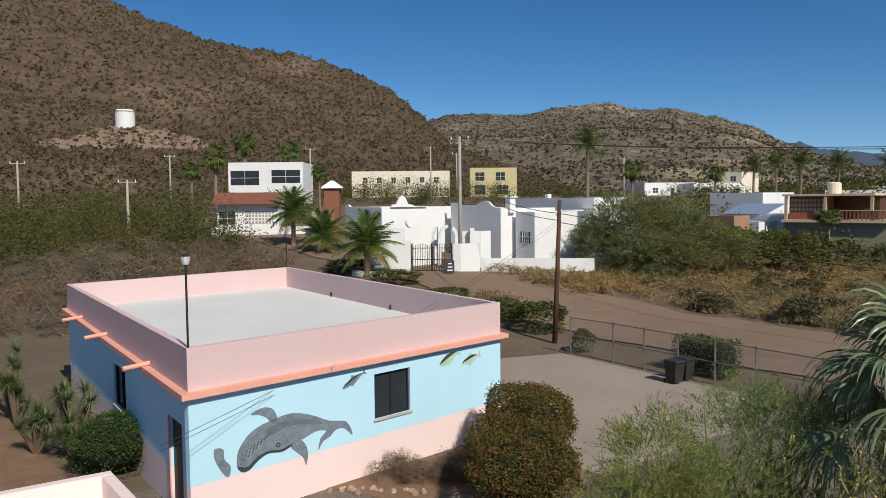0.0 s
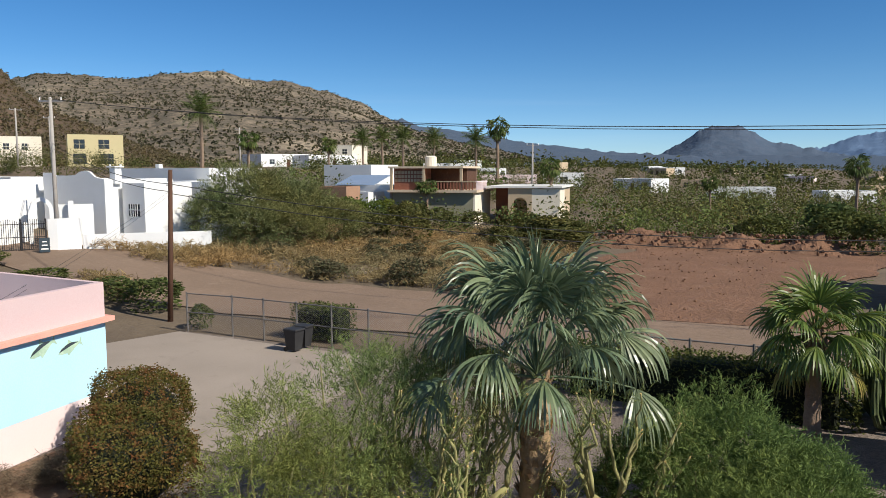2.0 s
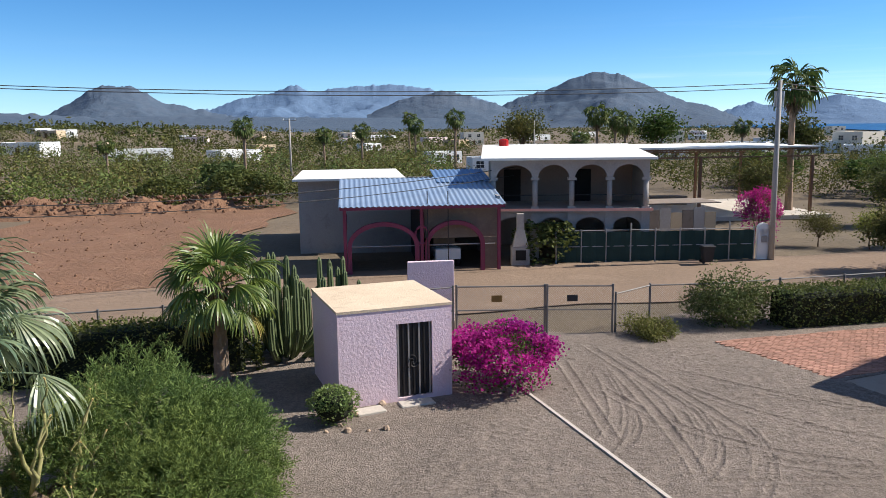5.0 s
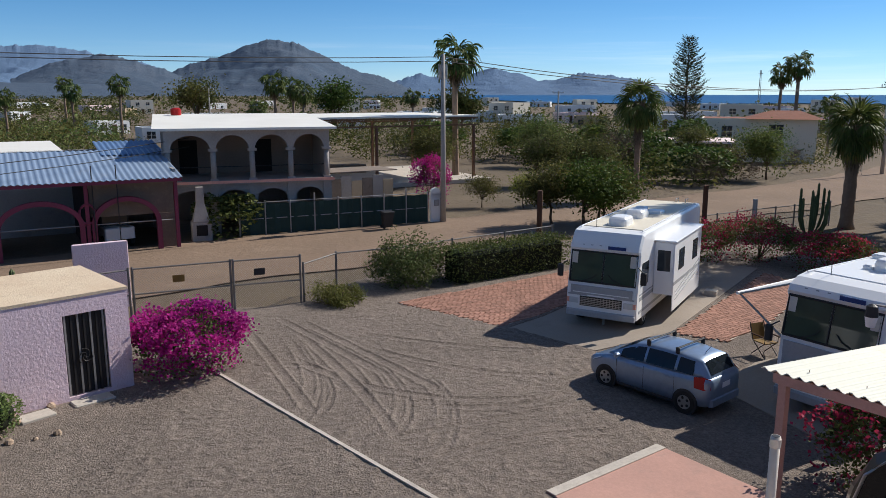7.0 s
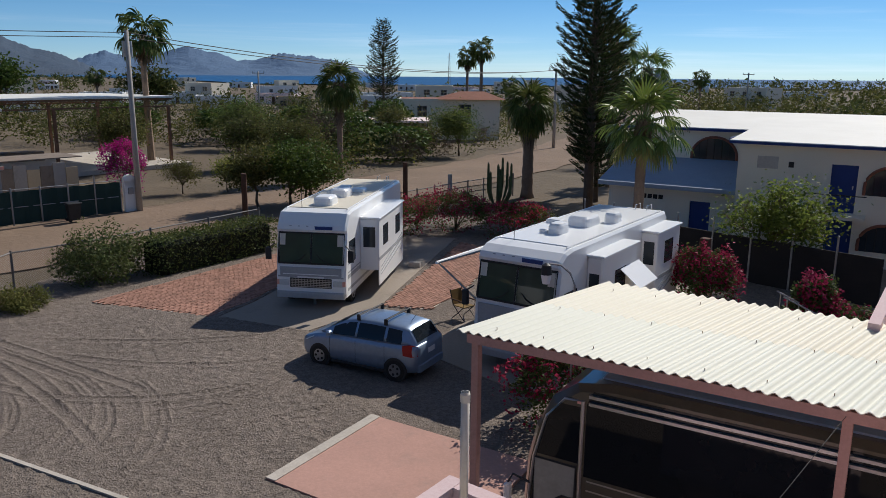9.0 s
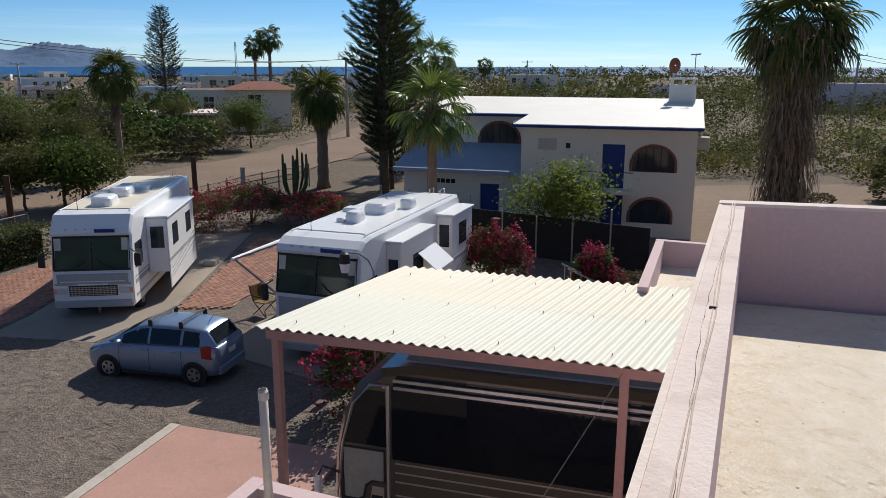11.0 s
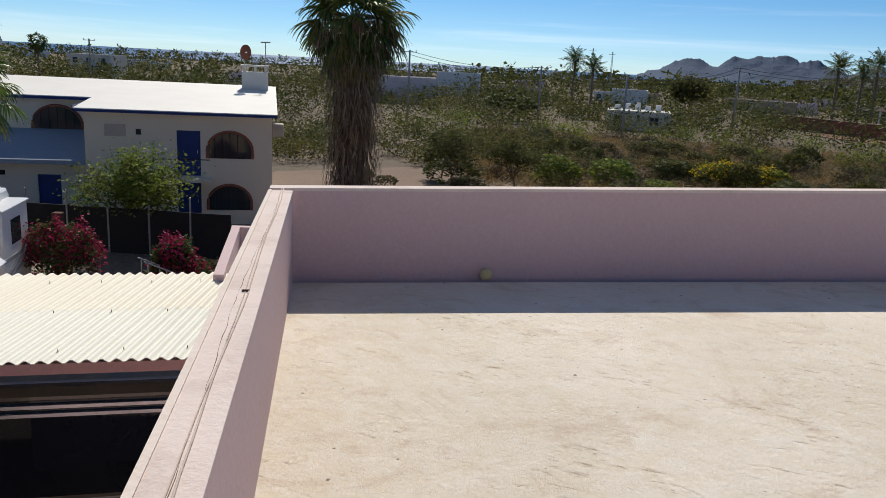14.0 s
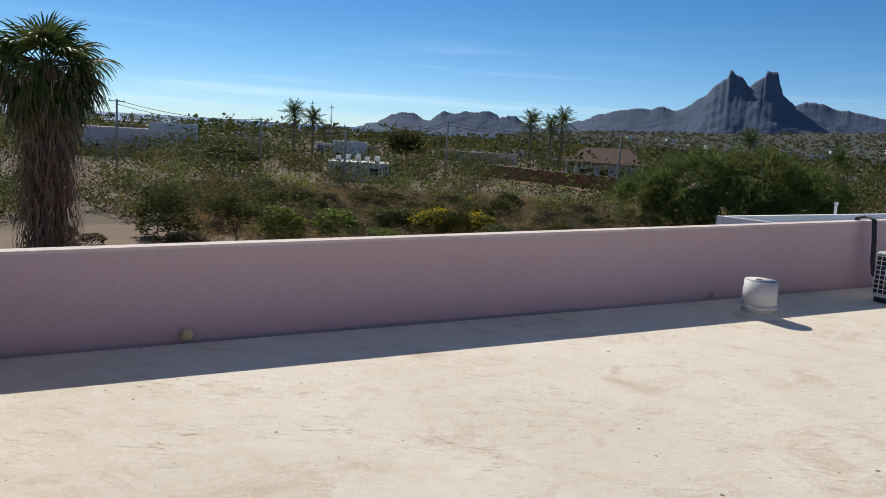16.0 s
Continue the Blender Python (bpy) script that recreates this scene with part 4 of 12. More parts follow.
def open_roof(name, ring, top, deck, material, label, wall=0.18, deck_material=None, open_sides=0):
    """A lower flat-roofed wing: walls, deck and a parapet on each side."""
    ob = thing(name, label, "building wing", kind="structure")
    cx, cy = sum(p[0] for p in ring) / len(ring), sum(p[1] for p in ring) / len(ring)
    inner = [(p[0] + (cx - p[0]) * 0.002, p[1] + (cy - p[1]) * 0.002) for p in ring]
    part("wall", Shape().prism(inner, 0, deck - 0.1), material, ob)
    part("deck", Shape().prism(inner, deck - 0.098, deck), deck_material or M_ROOF, ob)
    for i in range(open_sides, len(ring)):
        part("parapet", beam(ring[i], ring[(i + 1) % len(ring)], wall, deck + 0.002, top - 0.002 * i, 1), material, ob)
    return ob


# wings, counter-clockwise rings
E1 = Vector((7.2, -3.1, 0))
open_roof("porch_wing", [(p.x, p.y) for p in (E1, at(E1, (ALONG, 8.0)), at(E1, (ALONG, 8.0), (BACK, 3.6)), at(E1, (BACK, 3.6)))], 3.95, 3.6, M_PINK, "lower pink flat-roofed porch wing")
N1 = Vector((-5.75, 12.9, 0))
d1, d2 = turned(214), turned(-53)
open_roof("garden_wing", [(p.x, p.y) for p in (N1, at(N1, (d1, 7.0)), at(N1, (d1, 7.0), (d2, 9.0)), at(N1, (d2, 9.0)))], 3.6, 3.2, M_PINKWALL, "lower pale pink garden wing with a flat roof")
S1 = Vector((8.44, -10.95, 0))
open_roof("back_wing", [(p.x, p.y) for p in (S1, at(S1, (BACK, 5.4)), at(S1, (BACK, 5.4), (turned(-58), 4.1)), at(S1, (turned(-58), 4.1)))], 4.32, 3.75, M_PINK, "pink back wing with an open flat roof", open_sides=1)

# white standpipe on the porch wing
M_CREAMPIPE = surface("aged_white_plastic", (0.70, 0.64, 0.56), (0.62, 0.55, 0.47), (0.5, 0.42, 0.34), 0.6, 1.5, 20, 0.1, 0.003)
pipe = thing("vent_pipe", "white plastic vent pipe, its open end drawn as a dark disc", "pipe", pose(6.53, -2.95, 3.6))
part("pipe", Shape().tube([(0, 0, 0), (0, 0, 1.58)], 0.042, 14), M_CREAMPIPE, pipe, smooth=True)
# black disc paints the shade in the open pipe end
part("mouth", Shape().tube([(0, 0, 1.5), (0, 0, 1.582)], 0.034, 14), M_PLASTIC, pipe)
part("collar", Shape().tube([(0, 0, 1.48), (0, 0, 1.56)], 0.048, 14), M_CREAMPIPE, pipe)

# roof vent, ball, air conditioner
M_BUCKET = surface("greyed_white_plastic", (0.66, 0.65, 0.63), (0.58, 0.57, 0.55), (0.40, 0.37, 0.33), 0.55, 2.5, 30, 0.15, 0.004, stains=0.4)
vent = thing("roof_vent", "greyed white upturned plastic bucket vent on the roof", "vent", pose(-3.70, -9.40, ROOF_Z) @ Matrix.Diagonal((1.25, 1.25, 1.1, 1)))
part("can", Shape().tube([(0, 0, 0.10), (0, 0, 0.39), (0, 0, 0.395), (0, 0, 0.385)], [0.158, 0.150, 0.143, 0.135], 24), M_BUCKET, vent, smooth=True)
part("rim", Shape().tube([(0, 0, 0.05), (0, 0, 0.10), (0, 0, 0.105), (0, 0, 0.125), (0, 0, 0.13)], [0.150, 0.158, 0.170, 0.170, 0.158], 24), M_BUCKET, vent, smooth=True)
part("lid", Shape().tube([(0, 0, 0.38), (0, 0, 0.389)], 0.137, 24), M_CREAMTOP, vent, "weathered dusty lid")
part("knob", Shape().tube([(0.02, 0, 0.385), (0.02, 0, 0.398)], 0.03, 12), M_RUST, vent)
part("flashing", Shape().tube([(0, 0, -0.01), (0, 0, 0.025), (0, 0, 0.06)], [0.235, 0.185, 0.14], 16), M_ROOF, vent)
ball_pos = Vector((2.13, -6.72, ROOF_Z + 0.055))


def round_ball(r, n=14):
    rows = []
    for i in range(n + 1):
        t = math.pi * i / n
        rows.append([(r * math.sin(t) * math.cos(2 * math.pi * j / n), r * math.sin(t) * math.sin(2 * math.pi * j / n), r * math.cos(t)) for j in range(n + 1)])
    return Shape().sheet(rows)


solid("play_ball", round_ball(0.055), surface("yellow_felt", (0.72, 0.60, 0.30), (0.62, 0.50, 0.26), (0.42, 0.32, 0.18), 0.95, 8, 60, 0.6, 0.004), "worn yellow play ball lying on the roof", "ball", "thing",
      Matrix.Translation(ball_pos), True)
acm = pose(-6.20, -10.95, ROOF_Z, 0, 0, 32)
ac = thing("air_conditioner", "white outdoor air conditioner unit with a grille", "air conditioner", acm)
part("case", Shape().box(0, 0, 0.08, 0.85, 0.34, 0.61, 0, 0.02), M_BUCKET, ac)
part("fins", Shape().box(0.424, 0, 0.12, 0.012, 0.29, 0.53), M_PLASTIC, ac, "dark condenser fins")
for k in range(9):
    part("grille_bar", Shape().box(0.436, 0, 0.125 + k * 0.063, 0.012, 0.30, 0.010), M_BUCKET, ac)
for k in range(5):
    part("grille_bar", Shape().box(0.446, -0.14 + k * 0.07, 0.12, 0.010, 0.009, 0.53), M_BUCKET, ac)
part("fan_grille", Shape().tube([(-0.12, 0.171, 0.33), (-0.12, 0.178, 0.33)], 0.23, 20), M_PLASTIC, ac)
for k in range(9):
    part("grille_bar", Shape().box(-0.12, 0.183, 0.12 + k * 0.05, 0.46, 0.008, 0.008), M_WHITEPAINT, ac)
for k in (-0.3, 0.3):
    part("foot", Shape().box(k, 0, 0, 0.08, 0.34, 0.08), M_PLASTIC, ac)

# weathered tops of the parapets with one long hairline crack
M_CAP = surface("weathered_parapet_top", (0.84, 0.72, 0.65), (0.76, 0.63, 0.56), (0.56, 0.44, 0.37), 0.95, 0.8, 34, 0.4, 0.01, stains=0.5)
part("parapet_top", beam(at(CORNER, (ALONG, 0.0)), NEAR_END, PAR_T - 0.012, PAR_Z + 0.0005, PAR_Z + 0.006, -1), M_CAP, main, "weathered parapet top")
a_, b_ = at(PAR_OUT, (ALONG, 0.004), (FAR, 0.006)), at(FAR_END, (ALONG, 0.004 - FAR_T))
cap_ = beam(a_, b_, FAR_T + 0.004, PAR_Z - 0.022, PAR_Z + 0.004, 1)
cap_.v = [(x, y, z + CLIMB * math.hypot(x - a_.x, y - a_.y)) for x, y, z in cap_.v]
part("parapet_top", cap_, M_CAP, main, "weathered parapet top")
cr = random.Random(5)
a_ = at(CORNER, (FAR, -0.10), (ALONG, 0.15))
pts_ = [at(a_, (ALONG, 0.12 * k), (FAR, cr.uniform(-0.004, 0.004) + 0.012 * math.sin(k * 0.21))) + Vector((0, 0, PAR_Z + 0.0055)) for k in range(59)]
part("crack", Shape().tube(pts_, [cr.uniform(0.0006, 0.0022) for _ in pts_], 4), M_RUST, main, "dark hairline crack")

M_EDGE = surface("pale_mortar", (0.86, 0.75, 0.66), (0.78, 0.66, 0.56), (0.58, 0.45, 0.36), 0.95, 2.0, 24, 0.5, 0.01, stains=0.4)
part("edge_strip", beam(at(CORNER, (FAR, -PAR_T + 0.030)), at(NEAR_END, (FAR, -PAR_T + 0.030)), 0.028, PAR_Z + 0.0065, PAR_Z + 0.013, -1), M_EDGE, main, "crumbling cream mortar edge")
lead = thing("parapet_cable", "pair of thin beige cables laid along the parapet top", "cable")
M_LEAD = surface("dusty_beige_cable", (0.66, 0.55, 0.47), (0.56, 0.46, 0.39), (0.34, 0.27, 0.22), 0.8, 6, 40, 0.2, 0.002)
for off, r in ((-0.075, 0.0036), (-0.088, 0.0026)):
    run = [at(CORNER, (ALONG, -0.1 + 0.18 * k), (FAR, off + cr.uniform(-0.003, 0.003) + 0.006 * math.sin(k * 0.5 + off * 90))) + Vector((0, 0, PAR_Z + 0.006 + r)) for k in range(42)]
    part("cable", Shape().tube(run, r, 6), M_LEAD, lead, smooth=True)
for k in (2.9, 5.0, 6.4):
    p = at(CORNER, (ALONG, k), (FAR, -0.082))
    part("clip", Shape().box(p.x, p.y, PAR_Z + 0.006, 0.035, 0.008, 0.010, 30), M_RUST, lead)

# insulated pipes of the air conditioner over the parapet, and the drain mouth at its foot
HOSE = at(CORNER, (FAR, 11.5))
pipes = thing("pipe_bundle", "black wrapped pipes bent over the parapet to the air conditioner", "pipe")
for k, (r, off) in enumerate(((0.022, 0.05), (0.016, 0.10), (0.010, 0.015))):
    way = [(ALONG, -0.34, 6.80), (ALONG, -0.24, 7.22), (ALONG, -0.10, 7.26), (ALONG, 0.03, 7.22), (ALONG, 0.07, 6.88), (ALONG, 0.07, 6.62), (ALONG, 0.10, 6.42), (ALONG, 0.2, 6.34)]
    part("pipe", Shape().tube([tuple(at(HOSE, (d, a), (FAR, off + 0.12 * max(0.0, 6.95 - z))) + Vector((0, 0, z))) for d, a, z in way], r, 8), M_PLASTIC, pipes, smooth=True)
drain = thing("roof_drain", "stained drain mouth low in the parapet", "drain", kind="structure")
d0 = at(CORNER, (FAR, 8.23))
part("mouth", Shape().tube([tuple(at(d0, (ALONG, -0.02)) + Vector((0, 0, ROOF_Z + 0.055))), tuple(at(d0, (ALONG, 0.004)) + Vector((0, 0, ROOF_Z + 0.055)))], 0.045, 14), M_GREYPLASTER, drain)

# ---- walls with openings ----


def pierced(length, z0, z1, thick, holes, m=None):
    """A wall along x from 0 to length, its outer face at y = 0 and its depth to +y, with holes (x0, x1, z0, z1)."""
    s = Shape()
    xs = sorted({0.0, length} | {v for h in holes for v in h[:2] if 0 < v < length})
    zs = sorted({z0, z1} | {v for h in holes for v in h[2:] if z0 < v < z1})

    def full(i, j):
        if not (0 <= i < len(xs) - 1 and 0 <= j < len(zs) - 1):
            return False
        cx, cz = (xs[i] + xs[i + 1]) / 2, (zs[j] + zs[j + 1]) / 2
        return not any(a < cx < b and c < cz < d for a, b, c, d in holes)
    for i in range(len(xs) - 1):
        for j in range(len(zs) - 1):
            if not full(i, j):
                continue
            a, b, c, d = xs[i], xs[i + 1], zs[j], zs[j + 1]
            vs = [(a, 0, c), (b, 0, c), (b, 0, d), (a, 0, d), (a, thick, c), (b, thick, c), (b, thick, d), (a, thick, d)]
            fs = [(0, 1, 2, 3), (7, 6, 5, 4)]
            for (di, dj), f in (((-1, 0), (0, 3, 7, 4)), ((1, 0), (1, 5, 6, 2)), ((0, -1), (0, 4, 5, 1)), ((0, 1), (3, 2, 6, 7))):
                if not full(i + di, j + dj):
                    fs.append(f)
            s.add(vs, fs, m)
    s.weld = True
    return s


def plate(ring, y=-0.006, depth=0.006, m=None):
    """A thin flat shape on a wall: ring of (x, z), standing proud of the face at y."""
    k = len(ring)
    vs = [(p[0], y, p[1]) for p in ring] + [(p[0], y + depth, p[1]) for p in ring]
    fs = [tuple(range(k))] + [(i, k + i, k + (i + 1) % k, (i + 1) % k) for i in range(k)]
    return Shape().add(vs, fs, m)


def oval(cx, cz, rx, rz, n=18, turn=0.0):
    c, s = math.cos(radians(turn)), math.sin(radians(turn))
    return [(cx + rx * math.cos(2 * math.pi * i / n) * c - rz * math.sin(2 * math.pi * i / n) * s,
             cz + rx * math.cos(2 * math.pi * i / n) * s + rz * math.sin(2 * math.pi * i / n) * c) for i in range(n)]


def window(parent, x0, x1, z0, z1, m, bars=1, frame_mat=None, glass_mat=None, sill=True, depth=0.12):
    """A framed window in a hole; m turns wall space into the parent's space."""
    fm = frame_mat or M_STEEL
    w = part("window", plate([(x0, z0), (x1, z0), (x1, z1), (x0, z1)], depth, 0.02, m), glass_mat or M_GLASS, parent, "dark sliding window pane")
    f = Shape()
    b = 0.05
    for a0, a1, c0, c1 in ((x0, x1, z0, z0 + b), (x0, x1, z1 - b, z1), (x0, x0 + b, z0 + b, z1 - b), (x1 - b, x1, z0 + b, z1 - b)):
        f.prism([(a0, depth - 0.05), (a1, depth - 0.05), (a1, depth - 0.003), (a0, depth - 0.003)], c0, c1, m)
    for k in range(bars):
        x = x0 + (x1 - x0) * (k + 1) / (bars + 1)
        f.prism([(x - 0.025, depth - 0.045), (x + 0.025, depth - 0.045), (x + 0.025, depth - 0.003), (x - 0.025, depth - 0.003)], z0 + b, z1 - b, m)
    part("frame", f, fm, w)
    if sill:
        part("sill", Shape().prism([(x0 - 0.05, -0.05), (x1 + 0.05, -0.05), (x1 + 0.05, depth - 0.055), (x0 - 0.05, depth - 0.055)], z0 - 0.06, z0 - 0.002, m), M_KERB, w)
    return w


# ---- the house with the whale mural ----
HB = pose(-6.28, 18.5, 0, 0, 0, 44.5)
FL, SL, ASKEW = 11.3, 18.1, 0.19          # the side walls lean off square by ASKEW per metre


def askew(ring):
    return [(x + ASKEW * y, y) for x, y in ring]


house = thing("house", "light blue and pink single-storey house with a whale mural", "house", HB)
WIN = [(5.75, 7.15, 1.7, 3.03)]
part("wall", pierced(FL, 1.22, 3.4, 0.2, WIN), M_BLUEWALL, house, "light blue painted front wall")
part("wall", pierced(FL, 0.0, 1.217, 0.2, []), M_PINKWALL, house, "pale pink lower band of the front wall")
SIDE = pose(0, 0, 0, 0, 0, 90 - math.degrees(math.atan(ASKEW))) @ Matrix.Diagonal((1, -1, 1, 1))
HOLES = [(0.62, 1.75, 0.0, 2.6), (7.0, 8.8, 1.4, 2.8)]
SM = pose(0.2 * ASKEW, 0.2, 0, 0, 0, 0) @ SIDE
HOLES = [(a - 0.2, b - 0.2, c, d) for a, b, c, d in HOLES]
part("wall", pierced(SL - 0.2, 1.22, 3.4, 0.2, HOLES, SM), M_BLUEWALL, house, "light blue side wall in shade")
part("wall", pierced(SL - 0.2, 0.0, 1.217, 0.2, [HOLES[0]], SM), M_PINKWALL, house)
part("wall", Shape().prism(askew([(FL - 0.2, 0.2), (FL, 0.2), (FL, SL), (FL - 0.2, SL)]), 0, 3.4), M_BLUEWALL, house)
part("wall", Shape().prism(askew([(0.2, SL - 0.2), (FL - 0.2, SL - 0.2), (FL - 0.2, SL), (0.2, SL)]), 0, 3.4), M_BLUEWALL, house)
# solid near-black block in place of the unlit rooms
part("interior", Shape().prism(askew([(0.6, 0.6), (FL - 0.6, 0.6), (FL - 0.6, SL - 0.6), (0.6, SL - 0.6)]), 0.02, 3.3), M_SHADEBLACK, house)
part("roof", Shape().prism(askew([(-0.22, -0.22), (FL + 0.22, -0.22), (FL + 0.22, SL + 0.22), (-0.22, SL + 0.22)]), 3.4, 3.54), M_CORAL, house, "coral painted ledge round the roof")
part("deck", Shape().prism(askew([(0.2, 0.2), (FL - 0.2, 0.2), (FL - 0.2, SL - 0.2), (0.2, SL - 0.2)]), 3.54, 3.58), M_ROOFGREY, house, "pale grey flat roof")
for ring in ([(0, 0), (FL, 0), (FL, 0.2), (0, 0.2)], [(0, SL - 0.2), (FL, SL - 0.2), (FL, SL), (0, SL)], [(0, 0.2), (0.2, 0.2), (0.2, SL - 0.2), (0, SL - 0.2)], [(FL - 0.2, 0.2), (FL, 0.2), (FL, SL - 0.2), (FL - 0.2, SL - 0.2)]):
    part("parapet", Shape().prism(askew(ring), 3.54, 4.6), M_PINK, house)
window(house, *WIN[0], pose(0, 0, 0), 1, M_DARKIRON)
window(house, *HOLES[1], SM, 1, M_DARKIRON)
door = part("door", Shape().prism([(HOLES[0][0], 0.08), (HOLES[0][1], 0.08), (HOLES[0][1], 0.13), (HOLES[0][0], 0.13)], 0.05, 2.58, SM), M_DARKIRON, house, "dark open screen door")
part("door_frame", Shape().prism([(HOLES[0][1], -0.03), (HOLES[0][1] + 0.12, -0.03), (HOLES[0][1] + 0.12, -0.002), (HOLES[0][1], -0.002)], 0.0, 2.6, SM), M_CORAL, door)
for t in (3.7, 9.6, 14.4):
    part("roof_spout", Shape().tube([(0.05 + ASKEW * t, t, 3.62), (-0.75 + ASKEW * t, t, 3.56)], 0.07, 10), M_CORAL, house, "coral painted rain spout")
part("conduit", Shape().tube([(FL * 0.36, -0.24, 3.45), (FL * 0.36, -0.26, 3.56), (FL * 0.37, -0.26, 3.64)], 0.015, 6), M_STEEL, house)
for k, (ox, oy) in enumerate(((FL - 0.24, 7.0), (FL - 0.24, 12.5))):
    part("drain_stub", Shape().tube([(ox + ASKEW * oy, oy, 3.58), (ox + ASKEW * oy, oy, 3.78)], 0.04, 8), M_PLASTIC, house)
# mural: plain painted shapes on the front wall


def smooth_ring(pts, n=4):
    """A closed curve through a few points."""
    k, out = len(pts), []
    for i in range(k):
        p0, p1, p2, p3 = (Vector(pts[(i + j) % k]) for j in (-1, 0, 1, 2))
        for j in range(n):
            t = j / n
            q = 0.5 * ((2 * p1) + (p2 - p0) * t + (2 * p0 - 5 * p1 + 4 * p2 - p3) * t * t + (3 * p1 - p0 - 3 * p2 + p3) * t ** 3)
            out.append((q.x, q.y))
    return out


part("mural_whale", plate(smooth_ring([(1.25, 1.44), (1.30, 1.81), (1.56, 2.13), (1.90, 2.31), (2.33, 2.40), (2.80, 2.46), (3.19, 2.40), (3.65, 2.23), (4.08, 2.02), (4.42, 1.94), (4.68, 1.87), (4.86, 1.65), (4.91, 1.43), (4.64, 1.67), (4.37, 1.71), (4.14, 1.56), (3.89, 1.46), (3.74, 1.26), (3.81, 1.56), (4.00, 1.74), (3.69, 1.80), (3.29, 1.70), (2.90, 1.59), (2.58, 1.49), (2.17, 1.54), (1.85, 1.42), (1.59, 1.24), (1.37, 1.25)])), M_GREYPAINT, house, "grey painted whale on the front wall")
part("mural_fin", plate(smooth_ring([(1.67, 2.66), (1.88, 2.75), (2.12, 2.77), (2.34, 2.67), (2.44, 2.47), (2.46, 2.30), (2.28, 2.31), (2.14, 2.48), (1.93, 2.60)])), M_GREYPAINT, house)
part("mural_flipper", plate(smooth_ring([(2.85, 1.64), (3.09, 1.73), (3.31, 1.53), (3.39, 1.25), (3.33, 0.95), (3.24, 1.17), (3.06, 1.35), (2.87, 1.52)]), -0.010, 0.010), M_GREYPAINT, house, "pale grey painted flipper")
part("mural_jaw", plate(smooth_ring([(1.26, 1.42), (1.54, 1.34), (1.80, 1.51), (2.14, 1.61), (2.56, 1.56), (2.87, 1.64), (2.89, 1.59), (2.58, 1.49), (2.17, 1.54), (1.85, 1.42), (1.59, 1.24), (1.37, 1.25)]), -0.010, 0.004), M_DARKPAINT, house)
part("mural_back", plate(smooth_ring([(2.09, 2.17), (2.68, 2.30), (3.38, 2.21), (3.91, 1.97), (3.37, 2.08), (2.75, 2.13), (2.25, 2.01)]), -0.010, 0.004), M_DARKGREY, house)
part("mural_eye", plate(oval(2.46, 1.70, 0.075, 0.065), -0.014, 0.004), M_DARKPAINT, house)
part("mural_eye_white", plate(oval(2.46, 1.70, 0.035, 0.03), -0.018, 0.004), M_GREYPAINT, house)
for k in range(24):
    u_, r_ = k % 8, k // 8
    part("mural_spot", plate(oval(1.36 + 0.115 * u_ + 0.03 * r_, 1.46 + 0.078 * u_ + 0.115 * r_ - 0.012 * r_ * u_, 0.014, 0.034, 8, -25), -0.010, 0.004), M_DARKPAINT, house)
part("mural_calf", plate(smooth_ring([(0.65, 2.00), (0.88, 1.95), (0.91, 1.69), (1.06, 1.50), (1.07, 1.32), (1.00, 1.21), (0.86, 1.34), (0.72, 1.58), (0.64, 1.78)])), M_GREYPAINT, house)


M_SEAGREEN = surface("pale_sea_green_paint", (0.52, 0.68, 0.50), (0.30, 0.46, 0.33), (0.72, 0.80, 0.70), 0.85, 5, 25, 0.1, 0.004)


def painted_fish(x, z, w, h, tilt, mats):
    c, s = math.cos(radians(tilt)), math.sin(radians(tilt))
    body = [(-0.5, -0.02), (-0.36, 0.13), (-0.08, 0.22), (-0.02, 0.40), (0.10, 0.20), (0.3, 0.10), (0.38, 0.03), (0.5, 0.26), (0.46, 0.0), (0.5, -0.24), (0.37, -0.05), (0.15, -0.16), (-0.12, -0.34), (-0.16, -0.20), (-0.38, -0.14)]
    put = [(x + px * w * c - pz * h * s, z + px * w * s + pz * h * c) for px, pz in body]
    part("mural_fish", plate(put), mats[0], house)
    back = [(-0.48, 0.0), (-0.34, 0.12), (-0.07, 0.21), (0.10, 0.19), (0.34, 0.06), (0.0, 0.05)]
    part("mural_fin", plate([(x + px * w * c - pz * h * s, z + px * w * s + pz * h * c) for px, pz in back], -0.010, 0.004), mats[1], house)


painted_fish(5.0, 3.0, 0.95, 0.42, 24, (M_GREYPAINT, M_DARKPAINT))
painted_fish(8.85, 3.06, 1.0, 0.72, 20, (M_SEAGREEN, M_DARKPAINT))
painted_fish(9.85, 2.88, 0.95, 0.62, 12, (M_SEAGREEN, M_DARKPAINT))
lamp = thing("roof_lamp", "thin black lamp post with a glass lantern on the house corner", "lamp", pose(-6.28, 18.62, 4.6))
part("pole", Shape().tube([(0, 0, 0), (0, 0, 2.0)], 0.028, 8), M_DARKIRON, lamp)
part("lantern", Shape().tube([(0, 0, 2.0), (0, 0, 2.05), (0, 0, 2.2)], [0.07, 0.09, 0.12], 8), M_LAMP, lamp)
part("cap", Shape().tube([(0, 0, 2.2), (0, 0, 2.26)], [0.13, 0.05], 8), M_DARKIRON, lamp)
mast = thing("antenna_post", "thin dark post at the back corner of the house", "post", HB @ pose(FL + ASKEW * SL - 0.15, SL - 0.1, 4.6))
part("pole", Shape().tube([(0, 0, 0), (0, 0, 1.3)], 0.03, 8), M_DARKIRON, mast)

